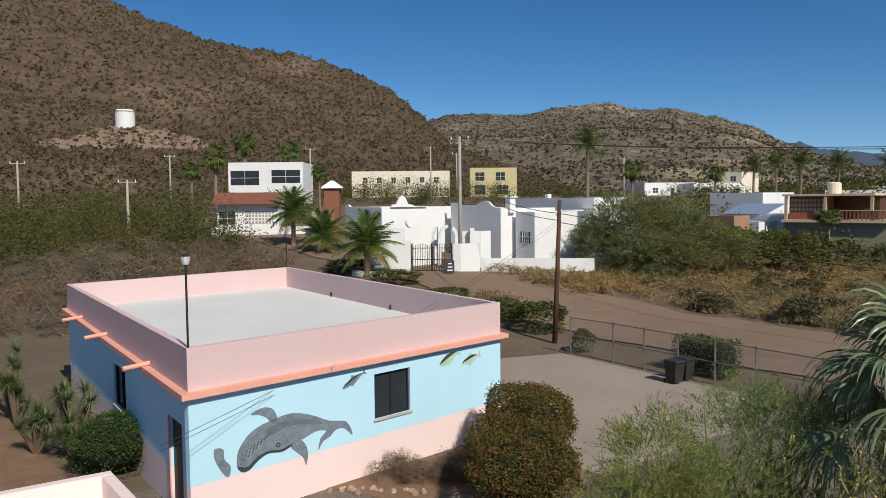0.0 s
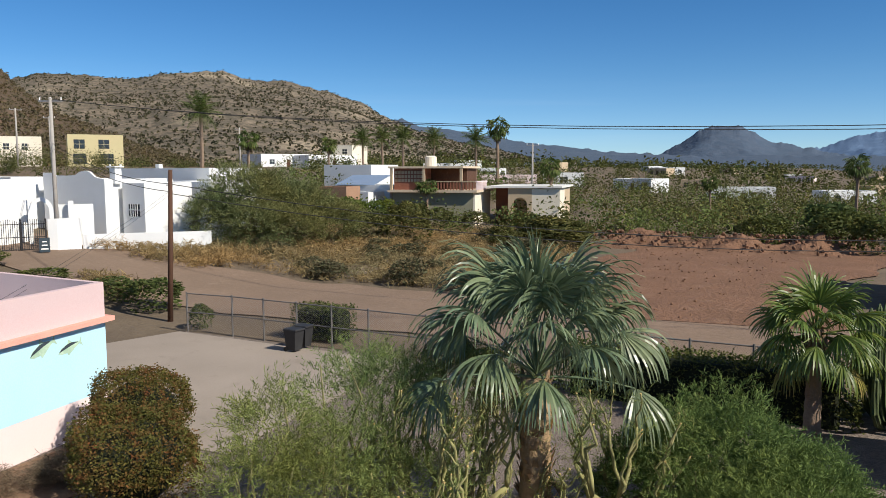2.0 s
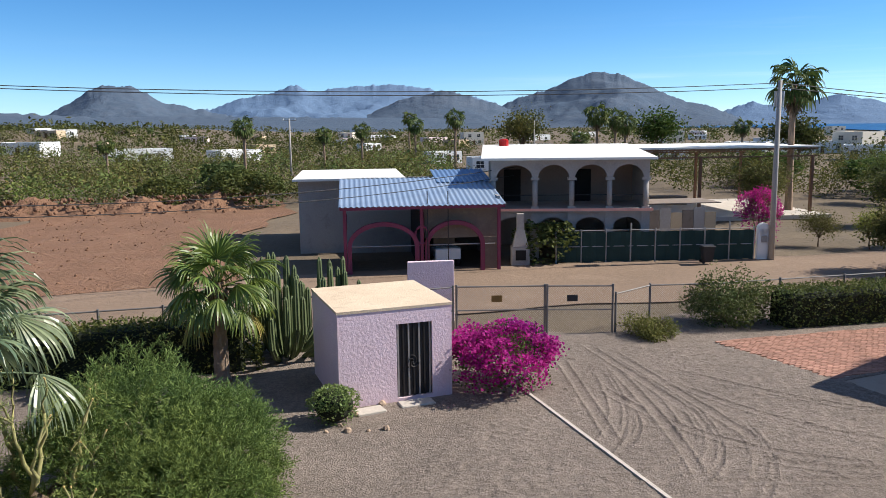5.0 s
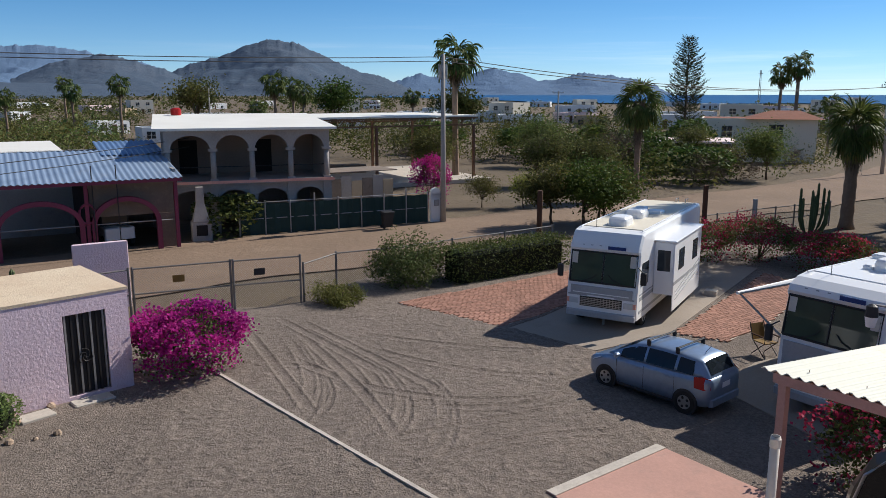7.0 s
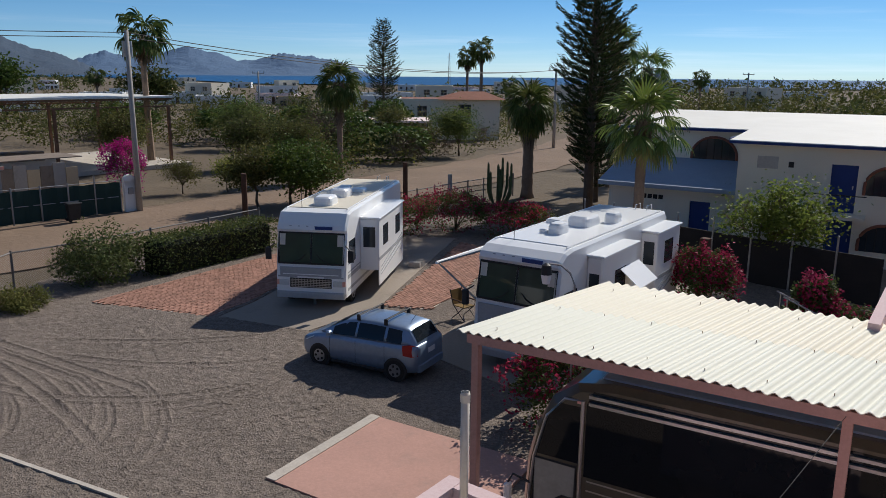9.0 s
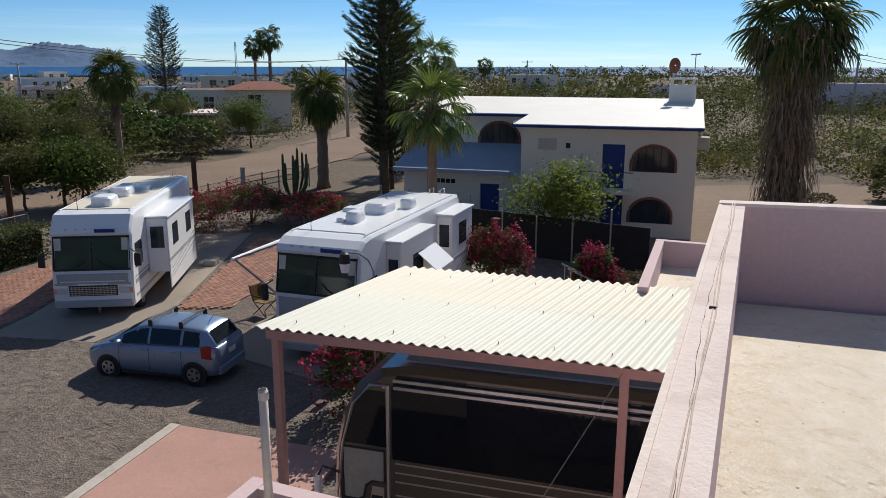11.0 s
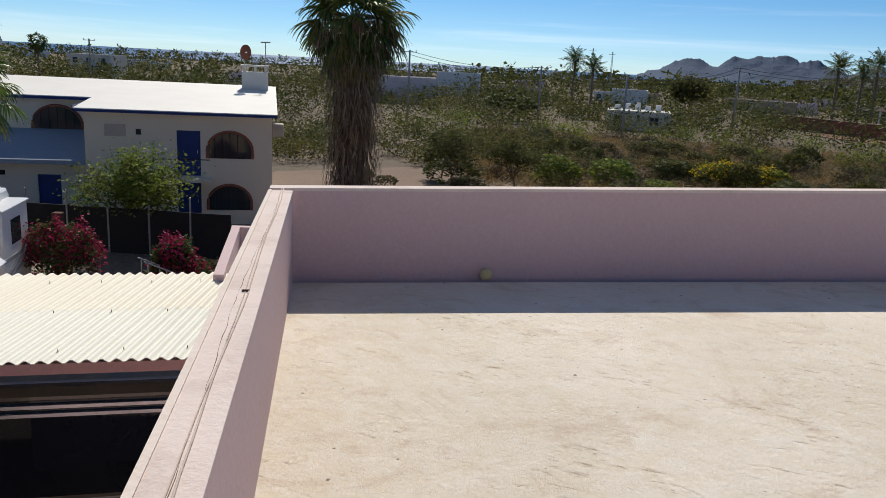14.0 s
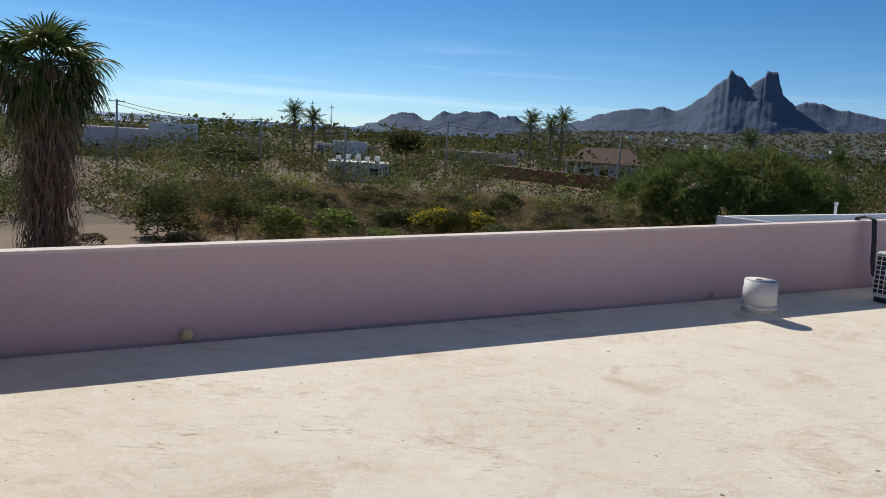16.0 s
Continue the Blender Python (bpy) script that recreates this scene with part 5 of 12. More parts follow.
# ---- pump house, wall and gate ----
SH = pose(19.08, 10.60, 0, 0, 0, -49.0)
shed = thing("pump_house", "small mauve rough-stucco pump house with an iron door", "shed", SH)
FW, SD, SHH = 3.46, 3.62, 2.96
DR = [(1.74, 2.84, 0.2, 2.44)]
part("wall", pierced(FW, 0, SHH - 0.08, 0.16, DR), M_MAUVE, shed)
part("wall", Shape().prism([(0, 0.16), (0.16, 0.16), (0.16, SD), (0, SD)], 0, SHH - 0.08), M_MAUVE, shed)
part("wall", Shape().prism([(FW - 0.16, 0.16), (FW, 0.16), (FW, SD), (FW - 0.16, SD)], 0, SHH - 0.08), M_MAUVE, shed)
part("wall", Shape().prism([(0.16, SD - 0.16), (FW - 0.16, SD - 0.16), (FW - 0.16, SD), (0.16, SD)], 0, SHH - 0.08), M_MAUVE, shed)
part("roof", Shape().prism([(-0.02, -0.02), (FW + 0.02, -0.02), (FW + 0.02, SD + 0.02), (-0.02, SD + 0.02)], SHH - 0.08, SHH), M_CREAMTOP, shed, "weathered cream flat roof")
# near-black filling for the shade inside the pump house
part("interior", Shape().prism([(0.4, 0.3), (FW - 0.4, 0.3), (FW - 0.4, SD - 0.3), (0.4, SD - 0.3)], 0.01, 2.6), M_SHADEBLACK, shed)
idoor = part("iron_door", Shape().prism([(DR[0][0], 0.09), (DR[0][1], 0.09), (DR[0][1], 0.11), (DR[0][0], 0.11)], 0.22, 2.42), M_DARKIRON, shed, "black iron door with scrollwork")
for k in range(7):
    x = DR[0][0] + 0.06 + k * 0.163
    part("bar", Shape().box(x, 0.06, 0.22, 0.05, 0.03, 2.2), M_DARKIRON if k % 2 else M_STEEL, idoor)
for k in range(3):
    part("scroll", Shape().tube([(DR[0][0] + 0.5 + 0.2 * math.cos(a / 3.0 + k * 2.1) * a / 12, 0.03, 1.25 + 0.22 * math.sin(a / 3.0 + k * 2.1) * a / 12) for a in range(13)], 0.018, 5), M_DARKIRON, idoor)
part("doorstep", Shape().box(2.2, -0.35, 0, 1.05, 0.5, 0.16, 0, 0.03), M_KERB, shed)
flat = thing("stepping_slab", "square pale concrete stepping slab on gravel", "slab", SH @ pose(0.75, -0.5, 0.1, 0, 0, 6))
part("slab", Shape().box(0, 0, 0, 0.85, 0.5, 0.07, 0, 0.02), M_KERB, flat)
wall2 = thing("gate_wall", "freestanding mauve stucco wall beside the yard gate", "wall", pose(29.2, 12.75, 0, 0, 0, -60))
part("wall", Shape().box(0.97, 0.1, 0, 1.95, 0.2, 2.6, 0, 0.02), M_MAUVE, wall2)


M_PIPE = surface("dull_grey_pipe", (0.23, 0.215, 0.20), (0.17, 0.16, 0.15), (0.15, 0.11, 0.085), 0.6, 3, 30, 0.1, 0.005, metal=0.4)


def chain_fence(name, pts, height, label, spacing=2.6, net=True, kinds=None, mid=True):
    """A wire fence: posts, a top rail, a middle rail and netting along a line."""
    ob = thing(name, label, "fence")
    for (ax, ay), (bx, by) in zip(pts, pts[1:]):
        a, b = Vector((ax, ay, 0)), Vector((bx, by, 0))
        n = max(1, round((b - a).length / spacing))
        za, zb = rise(ax, ay), rise(bx, by)
        for k in range(n):
            p = a.lerp(b, k / n)
            part("post", Shape().tube([(p.x, p.y, rise(p.x, p.y)), (p.x, p.y, rise(p.x, p.y) + height + 0.08)], 0.045, 8), M_PIPE, ob)
        hs = [height] + ([height * 0.52] if mid else [])
        for h in hs:
            part("rail", Shape().tube([(ax, ay, za + h), (bx, by, zb + h)], 0.03, 6), M_PIPE, ob)
        if net:
            part("netting", Shape().add([(ax, ay, za + 0.1), (bx, by, zb + 0.1), (bx, by, zb + height), (ax, ay, za + height)], [(0, 1, 2, 3)]), M_NET, ob, "chain-link wire netting")
    p = pts[-1]
    part("post", Shape().tube([(p[0], p[1], rise(*p)), (p[0], p[1], rise(*p) + height + 0.08)], 0.045, 8), M_PIPE, ob)
    return ob


chain_fence("chain_link_fence", [(6.45, 40.3), (8.2, 38.2), (12.6, 31.6), (14.2, 29.2), (27.9, 10.3)], 1.95, "dull grey chain-link fence along the dirt road", 2.2)
gate = chain_fence("yard_gate", [(28.0, 10.2), (29.25, 7.0)], 1.95, "double chain-link yard gate of galvanised pipe", 3.4)
chain_fence("yard_gate", [(29.25, 6.9), (30.05, 4.5)], 1.95, "chain-link gate leaf of galvanised pipe", 3.4)
chain_fence("chain_link_fence", [(30.15, 4.4), (32.2, 3.32), (33.3, 0.92), (38.6, -6.9)], 1.62, "chain-link fence behind the hedge", 2.8, mid=False)
chain_fence("wire_fence", [(42.0, -15.5), (44.6, -20.0), (47.5, -26.0)], 1.5, "low wire fence on thin posts by the road", 1.6)
for (gx, gy, mt) in ((28.55, 8.75, M_CHAIRYEL), (29.55, 6.0, M_PLASTIC)):
    sg = thing("gate_sign", "small sign plate wired to the gate" if mt is M_PLASTIC else "small yellow sign plate wired to the gate", "sign", pose(gx - 0.04, gy - 0.03, 1.35, 0, 0, -68))
    part("plate", Shape().box(0, 0, 0, 0.42, 0.01, 0.26), mt, sg)


def wheelie_bin(x, y, rz):
    ob = thing("rubbish_bin", "black plastic wheeled rubbish bin by the fence", "bin", pose(x, y, 0.14, 0, 0, rz), "rubbish bins")
    s = Shape()
    s.add([(-0.22, -0.25, 0.08), (0.22, -0.25, 0.08), (0.22, 0.25, 0.08), (-0.22, 0.25, 0.08), (-0.29, -0.34, 0.95), (0.29, -0.34, 0.95), (0.29, 0.34, 0.95), (-0.29, 0.34, 0.95)],
          [(0, 1, 2, 3), (0, 4, 5, 1), (1, 5, 6, 2), (2, 6, 7, 3), (3, 7, 4, 0), (4, 7, 6, 5)])
    part("body", s, M_PLASTIC, ob)
    part("lid", Shape().box(0, -0.02, 0.95, 0.64, 0.76, 0.07, 0, 0.03), M_PLASTIC, ob)
    part("handle", Shape().tube([(-0.25, 0.38, 0.93), (0.25, 0.38, 0.93)], 0.02, 6), M_PLASTIC, ob)
    for k in (-0.24, 0.24):
        part("wheel", Shape().tube([(k - 0.03, 0.28, 0.1), (k + 0.03, 0.28, 0.1)], 0.1, 12), M_RUBBER, ob)


wheelie_bin(9.75, 33.2, 30)
wheelie_bin(10.35, 33.75, 34)
wheelie_bin(47.0, 1.6, 20)
wpost = thing("wooden_utility_pole", "brown wooden service pole beside the fence", "pole", pose(6.1, 43.6, 0))
part("pole", Shape().tube([(0, 0, 0), (0.15, 0, 4), (0.28, 0, 8.05)], [0.15, 0.13, 0.11], 10), M_WOODPOST, wpost, smooth=True)
part("bracket", Shape().box(0.2, 0, 7.2, 0.3, 0.06, 0.08), M_STEEL, wpost)
for k in range(2):
    part("insulator", Shape().tube([(0.36, 0, 7.0 + k * 0.4), (0.36, 0, 7.15 + k * 0.4)], 0.05, 8), M_WHITEPAINT, wpost)

# ---- paving ----
slab = thing("parking_slab", "weathered pink-stained concrete parking slab with a pale kerb", "slab", kind="structure")
sA, sB, sD = Vector((16.86, -5.42, 0)), Vector((14.82, -2.5, 0)), Vector((14.3, -7.15, 0))
sC = sB + (sD - sA) * 1.4
part("slab", Shape().prism([(p.x, p.y) for p in (sA, sB, sC, sA + (sD - sA) * 1.4)], 0.0, 0.17), M_REDSLAB, slab)
part("kerb", beam(sA, sB, 0.26, 0.0, 0.19, 1), M_KERB, slab)
line = solid("kerb_line", beam((22.45, 6.22), (12.6, -1.82), 0.10, 0.0, 0.185, 1), M_KERB, "narrow pale concrete strip across the gravel", "kerb")


CONCRETE = [(23.7, -5.6), (25.3, -8.5), (35.2, -16.0), (37.6, -13.0), (27.6, -4.6), (26.3, -3.2)]
strip = solid("concrete_strip", Shape().prism(CONCRETE, 0.0, 0.13), M_CONCRETE, "worn concrete strip under the motorhome", "pavement")
strip2 = solid("concrete_strip", Shape().prism([(17.0, -9.4), (15.0, -12.6), (24.0, -22.0), (26.5, -18.5), (22.4, -10.2), (20.5, -8.2)], 0.0, 0.128), M_CONCRETE, "worn concrete strip under the motorhome", "pavement")


def inside(ring, x, y):
    c, j = False, len(ring) - 1
    for i in range(len(ring)):
        (xi, yi), (xj, yj) = ring[i], ring[j]
        if (yi > y) != (yj > y) and x < (xj - xi) * (y - yi) / (yj - yi) + xi:
            c = not c
        j = i
    return c


PADS = [[(29.75, 0.75), (35.2, -7.4), (36.6, -12.2), (27.75, -4.45), (26.45, -2.9)], [(25.45, -8.75), (24.4, -10.1), (26.6, -12.6), (31.2, -16.5), (34.2, -15.9)]]
for k, ring in enumerate(PADS):
    flat_area("paver_bed", ring, 0.115, M_KERB, "sandy bed of the terracotta paving", "pavement", 0.3)

TRACKS = [((23.11, 3.5), (20.43, 2.46), (18.51, 2.84)), ((24.9, 4.04), (21.01, 2.88), (18.3, 3.02)), ((22.74, 1.32), (19.57, 0.36), (17.3, 0.86)), ((23.3, 1.9), (20.0, 0.85), (17.6, 1.4)), ((21.62, -0.11), (19.0, -0.81), (16.19, -0.27)),
          ((27.39, 4.22), (23.54, 1.53), (19.86, -0.95)), ((23.74, 4.2), (20.21, 0.23), (20.16, -4.1)), ((15.75, 0.3), (17.13, -1.68), (17.74, -5.33)), ((17.37, 0.86), (18.36, -1.5), (19.16, -4.06)), ((26.6, 6.0), (21.8, 3.92), (19.06, 2.79)),
          ((26.25, 2.87), (24.33, -1.27), (23.75, -4.42)), ((25.6, 3.9), (20.64, 1.66), (17.4, 0.6)), ((19.43, -0.08), (19.35, -2.65), (20.41, -4.15)), ((28.2, 5.4), (24.6, 2.9), (21.6, 0.9)), ((24.6, 2.0), (22.2, -1.2), (21.4, -4.4))]


def raked_gravel(x0, x1, y0, y1, step=0.065):
    """Loose gravel as a sheet of its own relief: clods, and double-ridged tyre tracks along bends."""
    gx, gy = np.meshgrid(np.arange(x0, x1, step), np.arange(y0, y1, step), indexing="ij")
    flat = np.stack([gx.ravel(), gy.ravel()], 1)
    h = np.array([0.016 * noise.noise((x * 1.3, y * 2.6, 0.0)) + 0.030 * noise.noise((x * 3.2 + y * 1.2, y * 2.4, 3.0)) ** 2 * 2.0 + 0.016 * noise.noise((x * 6.5, y * 4.5, 7.0)) for x, y in flat])
    t = np.linspace(0, 1, 90)[:, None]
    for a, b, c, off in [(*tr, o) for k, tr in enumerate(TRACKS) for o in ((0.0, 0.33) if k < 5 else (0.0,))]:
        a, b, c = np.array(a) + off * 0.8, np.array(b) + off * 0.6, np.array(c) + off * 0.8
        ctrl = 2 * b - (a + c) / 2
        line = a * (1 - t) ** 2 + ctrl * 2 * t * (1 - t) + c * t * t
        run = np.concatenate([[0], np.cumsum(np.linalg.norm(np.diff(line, axis=0), axis=1))])
        near = np.where(((flat > line.min(0) - 0.5) & (flat < line.max(0) + 0.5)).all(1))[0]
        gap = np.linalg.norm(flat[near][:, None] - line[None], axis=2)
        at_, d = gap.argmin(1), gap.min(1)
        ends = np.clip(np.minimum(at_, 89 - at_) / 12, 0, 1)
        tread = 0.004 * np.sin(run[at_] * 34) * np.exp(-(d / 0.11) ** 4)
        rut = -0.012 * np.exp(-(d / 0.13) ** 4) + 0.022 * np.exp(-((d - 0.19) / 0.05) ** 2)
        keep = np.exp(-(d / 0.17) ** 4) * ends
        h[near] = h[near] * (1 - 0.7 * keep) + (rut + tread) * ends
    rim = np.minimum.reduce([flat[:, 0] - x0, x1 - flat[:, 0], flat[:, 1] - y0, y1 - flat[:, 1]])
    z = 0.145 + h
    z = 0.09 + (z - 0.09) * np.clip(rim / 0.8, 0, 1)
    paved = PADS + [[(p.x, p.y) for p in (sA, sB, sC, sA + (sD - sA) * 1.4)], CONCRETE]
    for k, (x, y) in enumerate(flat):
        if any(inside(r, x, y) for r in paved) or not inside(YARD, x, y):
            z[k] = 0.06
    nx, ny = gx.shape
    return Shape().sheet([[(gx[i, j], gy[i, j], z[i * ny + j]) for j in range(ny)] for i in range(nx)])


solid("gravel_relief", raked_gravel(12.6, 29.6, -6.2, 7.4), M_GRAVEL, "loose gravel ploughed up by tyre tracks", "gravel yard", smooth=False)

# ---- carport and coach ----
CA, CU, CV = Vector((10.83, -5.07, 0)), turned(214.5), turned(-68.5)
port = thing("carport", "carport with a cream corrugated sheet roof on pink posts", "carport")


def corrugated(origin, u, v, lu, lv, z, z2, pitch, amp, step=6):
    """A wavy sheet: waves across u, running along v; z at the near edge, z2 at the far one."""
    n = int(lu / pitch * step)
    rows = []
    for lay in (0,):
        for i in range(n + 1):
            a = origin + u * (lu * i / n)
            w = amp * math.sin(2 * math.pi * i / step)
            rows.append([tuple(a + v * (lv * t) + Vector((0, 0, z + (z2 - z) * t + w))) for t in (0, 0.33, 0.66, 1)])
    s = Shape().sheet(rows)
    low = [[(p[0], p[1], p[2] - 0.012) for p in r] for r in rows]
    s.sheet([list(reversed(r)) for r in low])
    edge = [[r[0] for r in rows], [r[0] for r in low]]
    return s.sheet(edge)


half = 2.15
M_CANOPY2 = surface("greenish_white_corrugated_sheet", (0.80, 0.785, 0.665), (0.75, 0.735, 0.61), (0.62, 0.58, 0.46), 0.6, 0.45, 14, 0.1, 0.005, stains=0.3)
part("roof_sheet", corrugated(at(CA, (CU, -0.15), (CV, -0.12)), CU, CV, 7.4, half, 4.2, 4.2, 0.178, 0.024), M_CANOPY2, port, "greenish white corrugated fibre sheet", smooth=True)
part("roof_sheet", corrugated(at(CA, (CU, -0.15), (CV, -0.118 + half)), CU, CV, 7.4, half - 0.06, 4.2005, 4.2005, 0.178, 0.024), M_CANOPY, port, "cream corrugated fibre sheet", smooth=True)
for k in range(26):
    p = at(CA, (CU, 0.3 + (k % 9) * 0.8), (CV, 0.25 + (k // 9) * 1.65))
    part("hook_bolt", Shape().tube([(p.x, p.y, 4.2), (p.x, p.y, 4.238)], 0.006, 5), M_RUST, port)
M_POSTPINK = surface("dusty_pink_steel_paint", (0.52, 0.31, 0.26), (0.46, 0.27, 0.23), (0.36, 0.22, 0.18), 0.7, 1.5, 20, 0.1, 0.005)
for k, dv in enumerate((0.0, 2.0, 4.0)):
    a, b = at(CA, (CV, dv)), at(CA, (CU, 7.2), (CV, dv))
    part("purlin", beam(a, b, 0.09, 4.02, 4.165, -1), M_POSTPINK, port)
for du, dv in ((0.12, 0.02), (5.35, 0.02), (0.12, 3.98), (5.35, 3.98)):
    p = at(CA, (CU, du), (CV, dv))
    part("post", Shape().box(p.x, p.y, 0, 0.12, 0.12, 4.02, 32), M_POSTPINK, port)
BUS = Matrix.Translation(at(CA, (CU, 0.62), (CV, 0.55))) @ pose(0, 0, 0.1, 0, 0, 214.5)


M_BUSTRIM = surface("dull_bronze_trim", (0.46, 0.42, 0.35), (0.38, 0.34, 0.28), None, 0.4, 2, 14, 0.02, 0.002, metal=0.3)


M_DOORPANE = surface("misted_grey_glass", (0.36, 0.36, 0.32), (0.28, 0.28, 0.25), (0.42, 0.41, 0.36), 0.25, 1.2, 10, 0.0, 0.002, spec=0.5)


def coach(m):
    """A tall touring coach; local x to the tail, y across (0 is the near side), z up."""
    ob = thing("touring_coach", "dark bronze touring coach with black windows under the carport", "bus", m)
    L, Wd, Ht = 5.9, 2.45, 3.45
    prof = [(0.25, 0.35), (0.05, 0.6), (0.0, 1.2), (0.05, 1.9), (0.18, 2.5), (0.45, 3.05), (0.85, 3.35), (1.4, Ht), (L, Ht), (L, 0.35)]
    k = len(prof)
    s = Shape()
    rings = []
    for y, sh in ((0.0, 0.10), (0.10, 0.0), (Wd - 0.10, 0.0), (Wd, 0.10)):
        rings.append([(max(p[0], 0) + (sh * 0.8 if p[0] < 1.5 else 0), y, p[1] - (sh if p[1] > 3.0 else 0)) for p in prof])
    for a, b in zip(rings, rings[1:]):
        s.add(a + b, [(i, k + i, k + (i + 1) % k, (i + 1) % k) for i in range(k)])
    s.add(rings[0], [tuple(range(k))])
    s.add(rings[-1], [tuple(range(k - 1, -1, -1))])
    s.weld = True
    part("body", s, M_BUSSIDE, ob)
    # blue colour stands in for the sky reflected on the dark roof
    part("roof_skin", Shape().box(3.4, Wd / 2, Ht + 0.002, 4.4, 2.0, 0.03, 0, 0.01), M_BLUEROOF, ob, "roof skin with the sky's reflection painted in as blue")
    part("side_window", plate([(1.05, 1.86), (L - 0.1, 1.86), (L - 0.1, 3.06), (1.05, 3.06)], -0.008, 0.008), M_BUSGLASS, ob, "long black side window")
    part("upper_band", plate([(1.05, 3.064), (L - 0.1, 3.064), (L - 0.1, 3.3), (1.15, 3.3)], -0.008, 0.008), M_BUSGLASS, ob)
    part("front_window", plate([(0.22, 2.05), (0.95, 2.05), (0.95, 3.0), (0.62, 3.0), (0.4, 2.7)], -0.008, 0.008), M_BUSGLASS, ob)
    part("door_pane", plate([(0.2, 1.06), (0.46, 1.06), (0.55, 1.12), (0.60, 1.34), (0.70, 1.42), (0.92, 1.44), (0.92, 1.98), (0.2, 1.98)], -0.008, 0.008), M_DOORPANE, ob, "pale misted door pane")
    part("pane_seal", Shape().tube([(x, -0.012, z) for x, z in ((0.2, 1.06), (0.46, 1.06), (0.55, 1.12), (0.60, 1.34), (0.70, 1.42), (0.92, 1.44), (0.92, 1.98), (0.2, 1.98), (0.2, 1.06))], 0.022, 6), M_PLASTIC, ob, "black rubber seal")
    part("hatch", plate([(0.66, 1.08), (0.90, 1.08), (0.90, 1.33), (0.70, 1.33)], -0.012, 0.012), M_BUSTRIM, ob)
    part("door_frame", Shape().tube([(0.17, -0.02, 0.5), (0.13, -0.02, 1.3), (0.2, -0.02, 2.0), (0.4, -0.02, 2.75), (0.7, -0.02, 3.1), (1.0, -0.02, 3.12), (1.0, -0.02, 0.6)], 0.025, 6), M_CHROME, ob)
    for z in (3.08, 3.2):
        part("gutter", Shape().box((L + 1.1) / 2, -0.03, z, L - 1.1, 0.06, 0.05), M_CHROME, ob)
    for z in (0.62, 0.82, 1.02, 1.22, 1.46, 1.62, 1.78):
        part("trim_strip", plate([(1.1, z), (L, z), (L, z + 0.022), (1.1, z + 0.022)], -0.010, 0.010), M_BUSTRIM, ob)
    # dark plate over the lower half of the hatch
    part("hatch_lower_half", plate([(0.68, 1.09), (0.88, 1.09), (0.88, 1.18), (0.69, 1.18)], -0.016, 0.004), M_PLASTIC, ob)
    part("windscreen", Shape().sheet([[(0.02 + 0.0, y, 1.5), (0.06, y, 2.0), (0.2, y, 2.5), (0.46, y, 3.03)] for y in (0.2, Wd / 2, Wd - 0.2)]), M_SHIELD, ob)
    arm_ = part("mirror_arm", Shape().tube([(0.15, -0.03, 1.5), (-0.12, -0.12, 1.62), (-0.2, -0.14, 1.45)], 0.02, 6), M_PLASTIC, ob)
    part("mirror", Shape().box(-0.2, -0.14, 1.0, 0.10, 0.16, 0.46, 0, 0.03), M_WHITEPAINT, arm_)
    part("post_trim", Shape().box(0.985, -0.012, 0.6, 0.05, 0.02, 2.5), M_BUSTRIM, ob)
    part("marker", plate([(0.9, 3.06), (1.02, 3.06), (1.02, 3.12), (0.9, 3.12)], -0.02, 0.02), M_CORAL, ob)
    for x in (1.75, 4.9):
        for y in (0.12, Wd - 0.12):
            w = part("wheel", Shape().tube([(x, y - 0.12, 0.48), (x, y + 0.12, 0.48)], 0.48, 22), M_RUBBER, ob)
            part("rim", Shape().tube([(x, y - 0.13, 0.48), (x, y + 0.13, 0.48)], 0.28, 16), M_CHROME, w)


coach(BUS)
stay = thing("guy_wire", "thin grey guy wire from the carport post", "wire")
g0 = at(CA, (CU, 5.35), (CV, -0.1))
part("wire", Shape().tube([(g0.x, g0.y, 4.1), (5.21, -5.09, 3.62)], 0.004, 5), M_WIRE, stay)

# ---- motorhomes, car, chair ----


def loft(rings, close=True):
    """Skin through rings of equal length."""
    s, k = Shape(), len(rings[0])
    s.v = [tuple(p) for r in rings for p in r]
    s.f = [(i * k + j, i * k + (j + 1) % k, (i + 1) * k + (j + 1) % k, (i + 1) * k + j) for i in range(len(rings) - 1) for j in range(k)]
    if close:
        s.f += [tuple(range(k - 1, -1, -1)), tuple(range((len(rings) - 1) * k, len(rings) * k))]
    return s


def wheel(parent, x, y, r, w):
    ob = part("wheel", Shape().tube([(x, y - w / 2, r), (x, y - w * 0.4, r), (x, y + w * 0.4, r), (x, y + w / 2, r)], [r * 0.92, r, r, r * 0.92], 24), M_RUBBER, parent)
    side = 1 if y > 0 else -1
    part("rim", Shape().tube([(x, y + side * w * 0.3, r), (x, y + side * (w / 2 + 0.012), r), (x, y + side * (w / 2 + 0.005), r)], [r * 0.66, r * 0.62, r * 0.2], 18), M_CHROME, ob)
    for k in range(5):
        a = 2 * math.pi * k / 5
        part("spoke_gap", Shape().tube([(x + r * 0.4 * math.cos(a), y + side * (w / 2 + 0.006), r + r * 0.4 * math.sin(a)), (x + r * 0.4 * math.cos(a), y + side * (w / 2 + 0.016), r + r * 0.4 * math.sin(a))], r * 0.13, 8), M_PLASTIC, ob)
    return ob


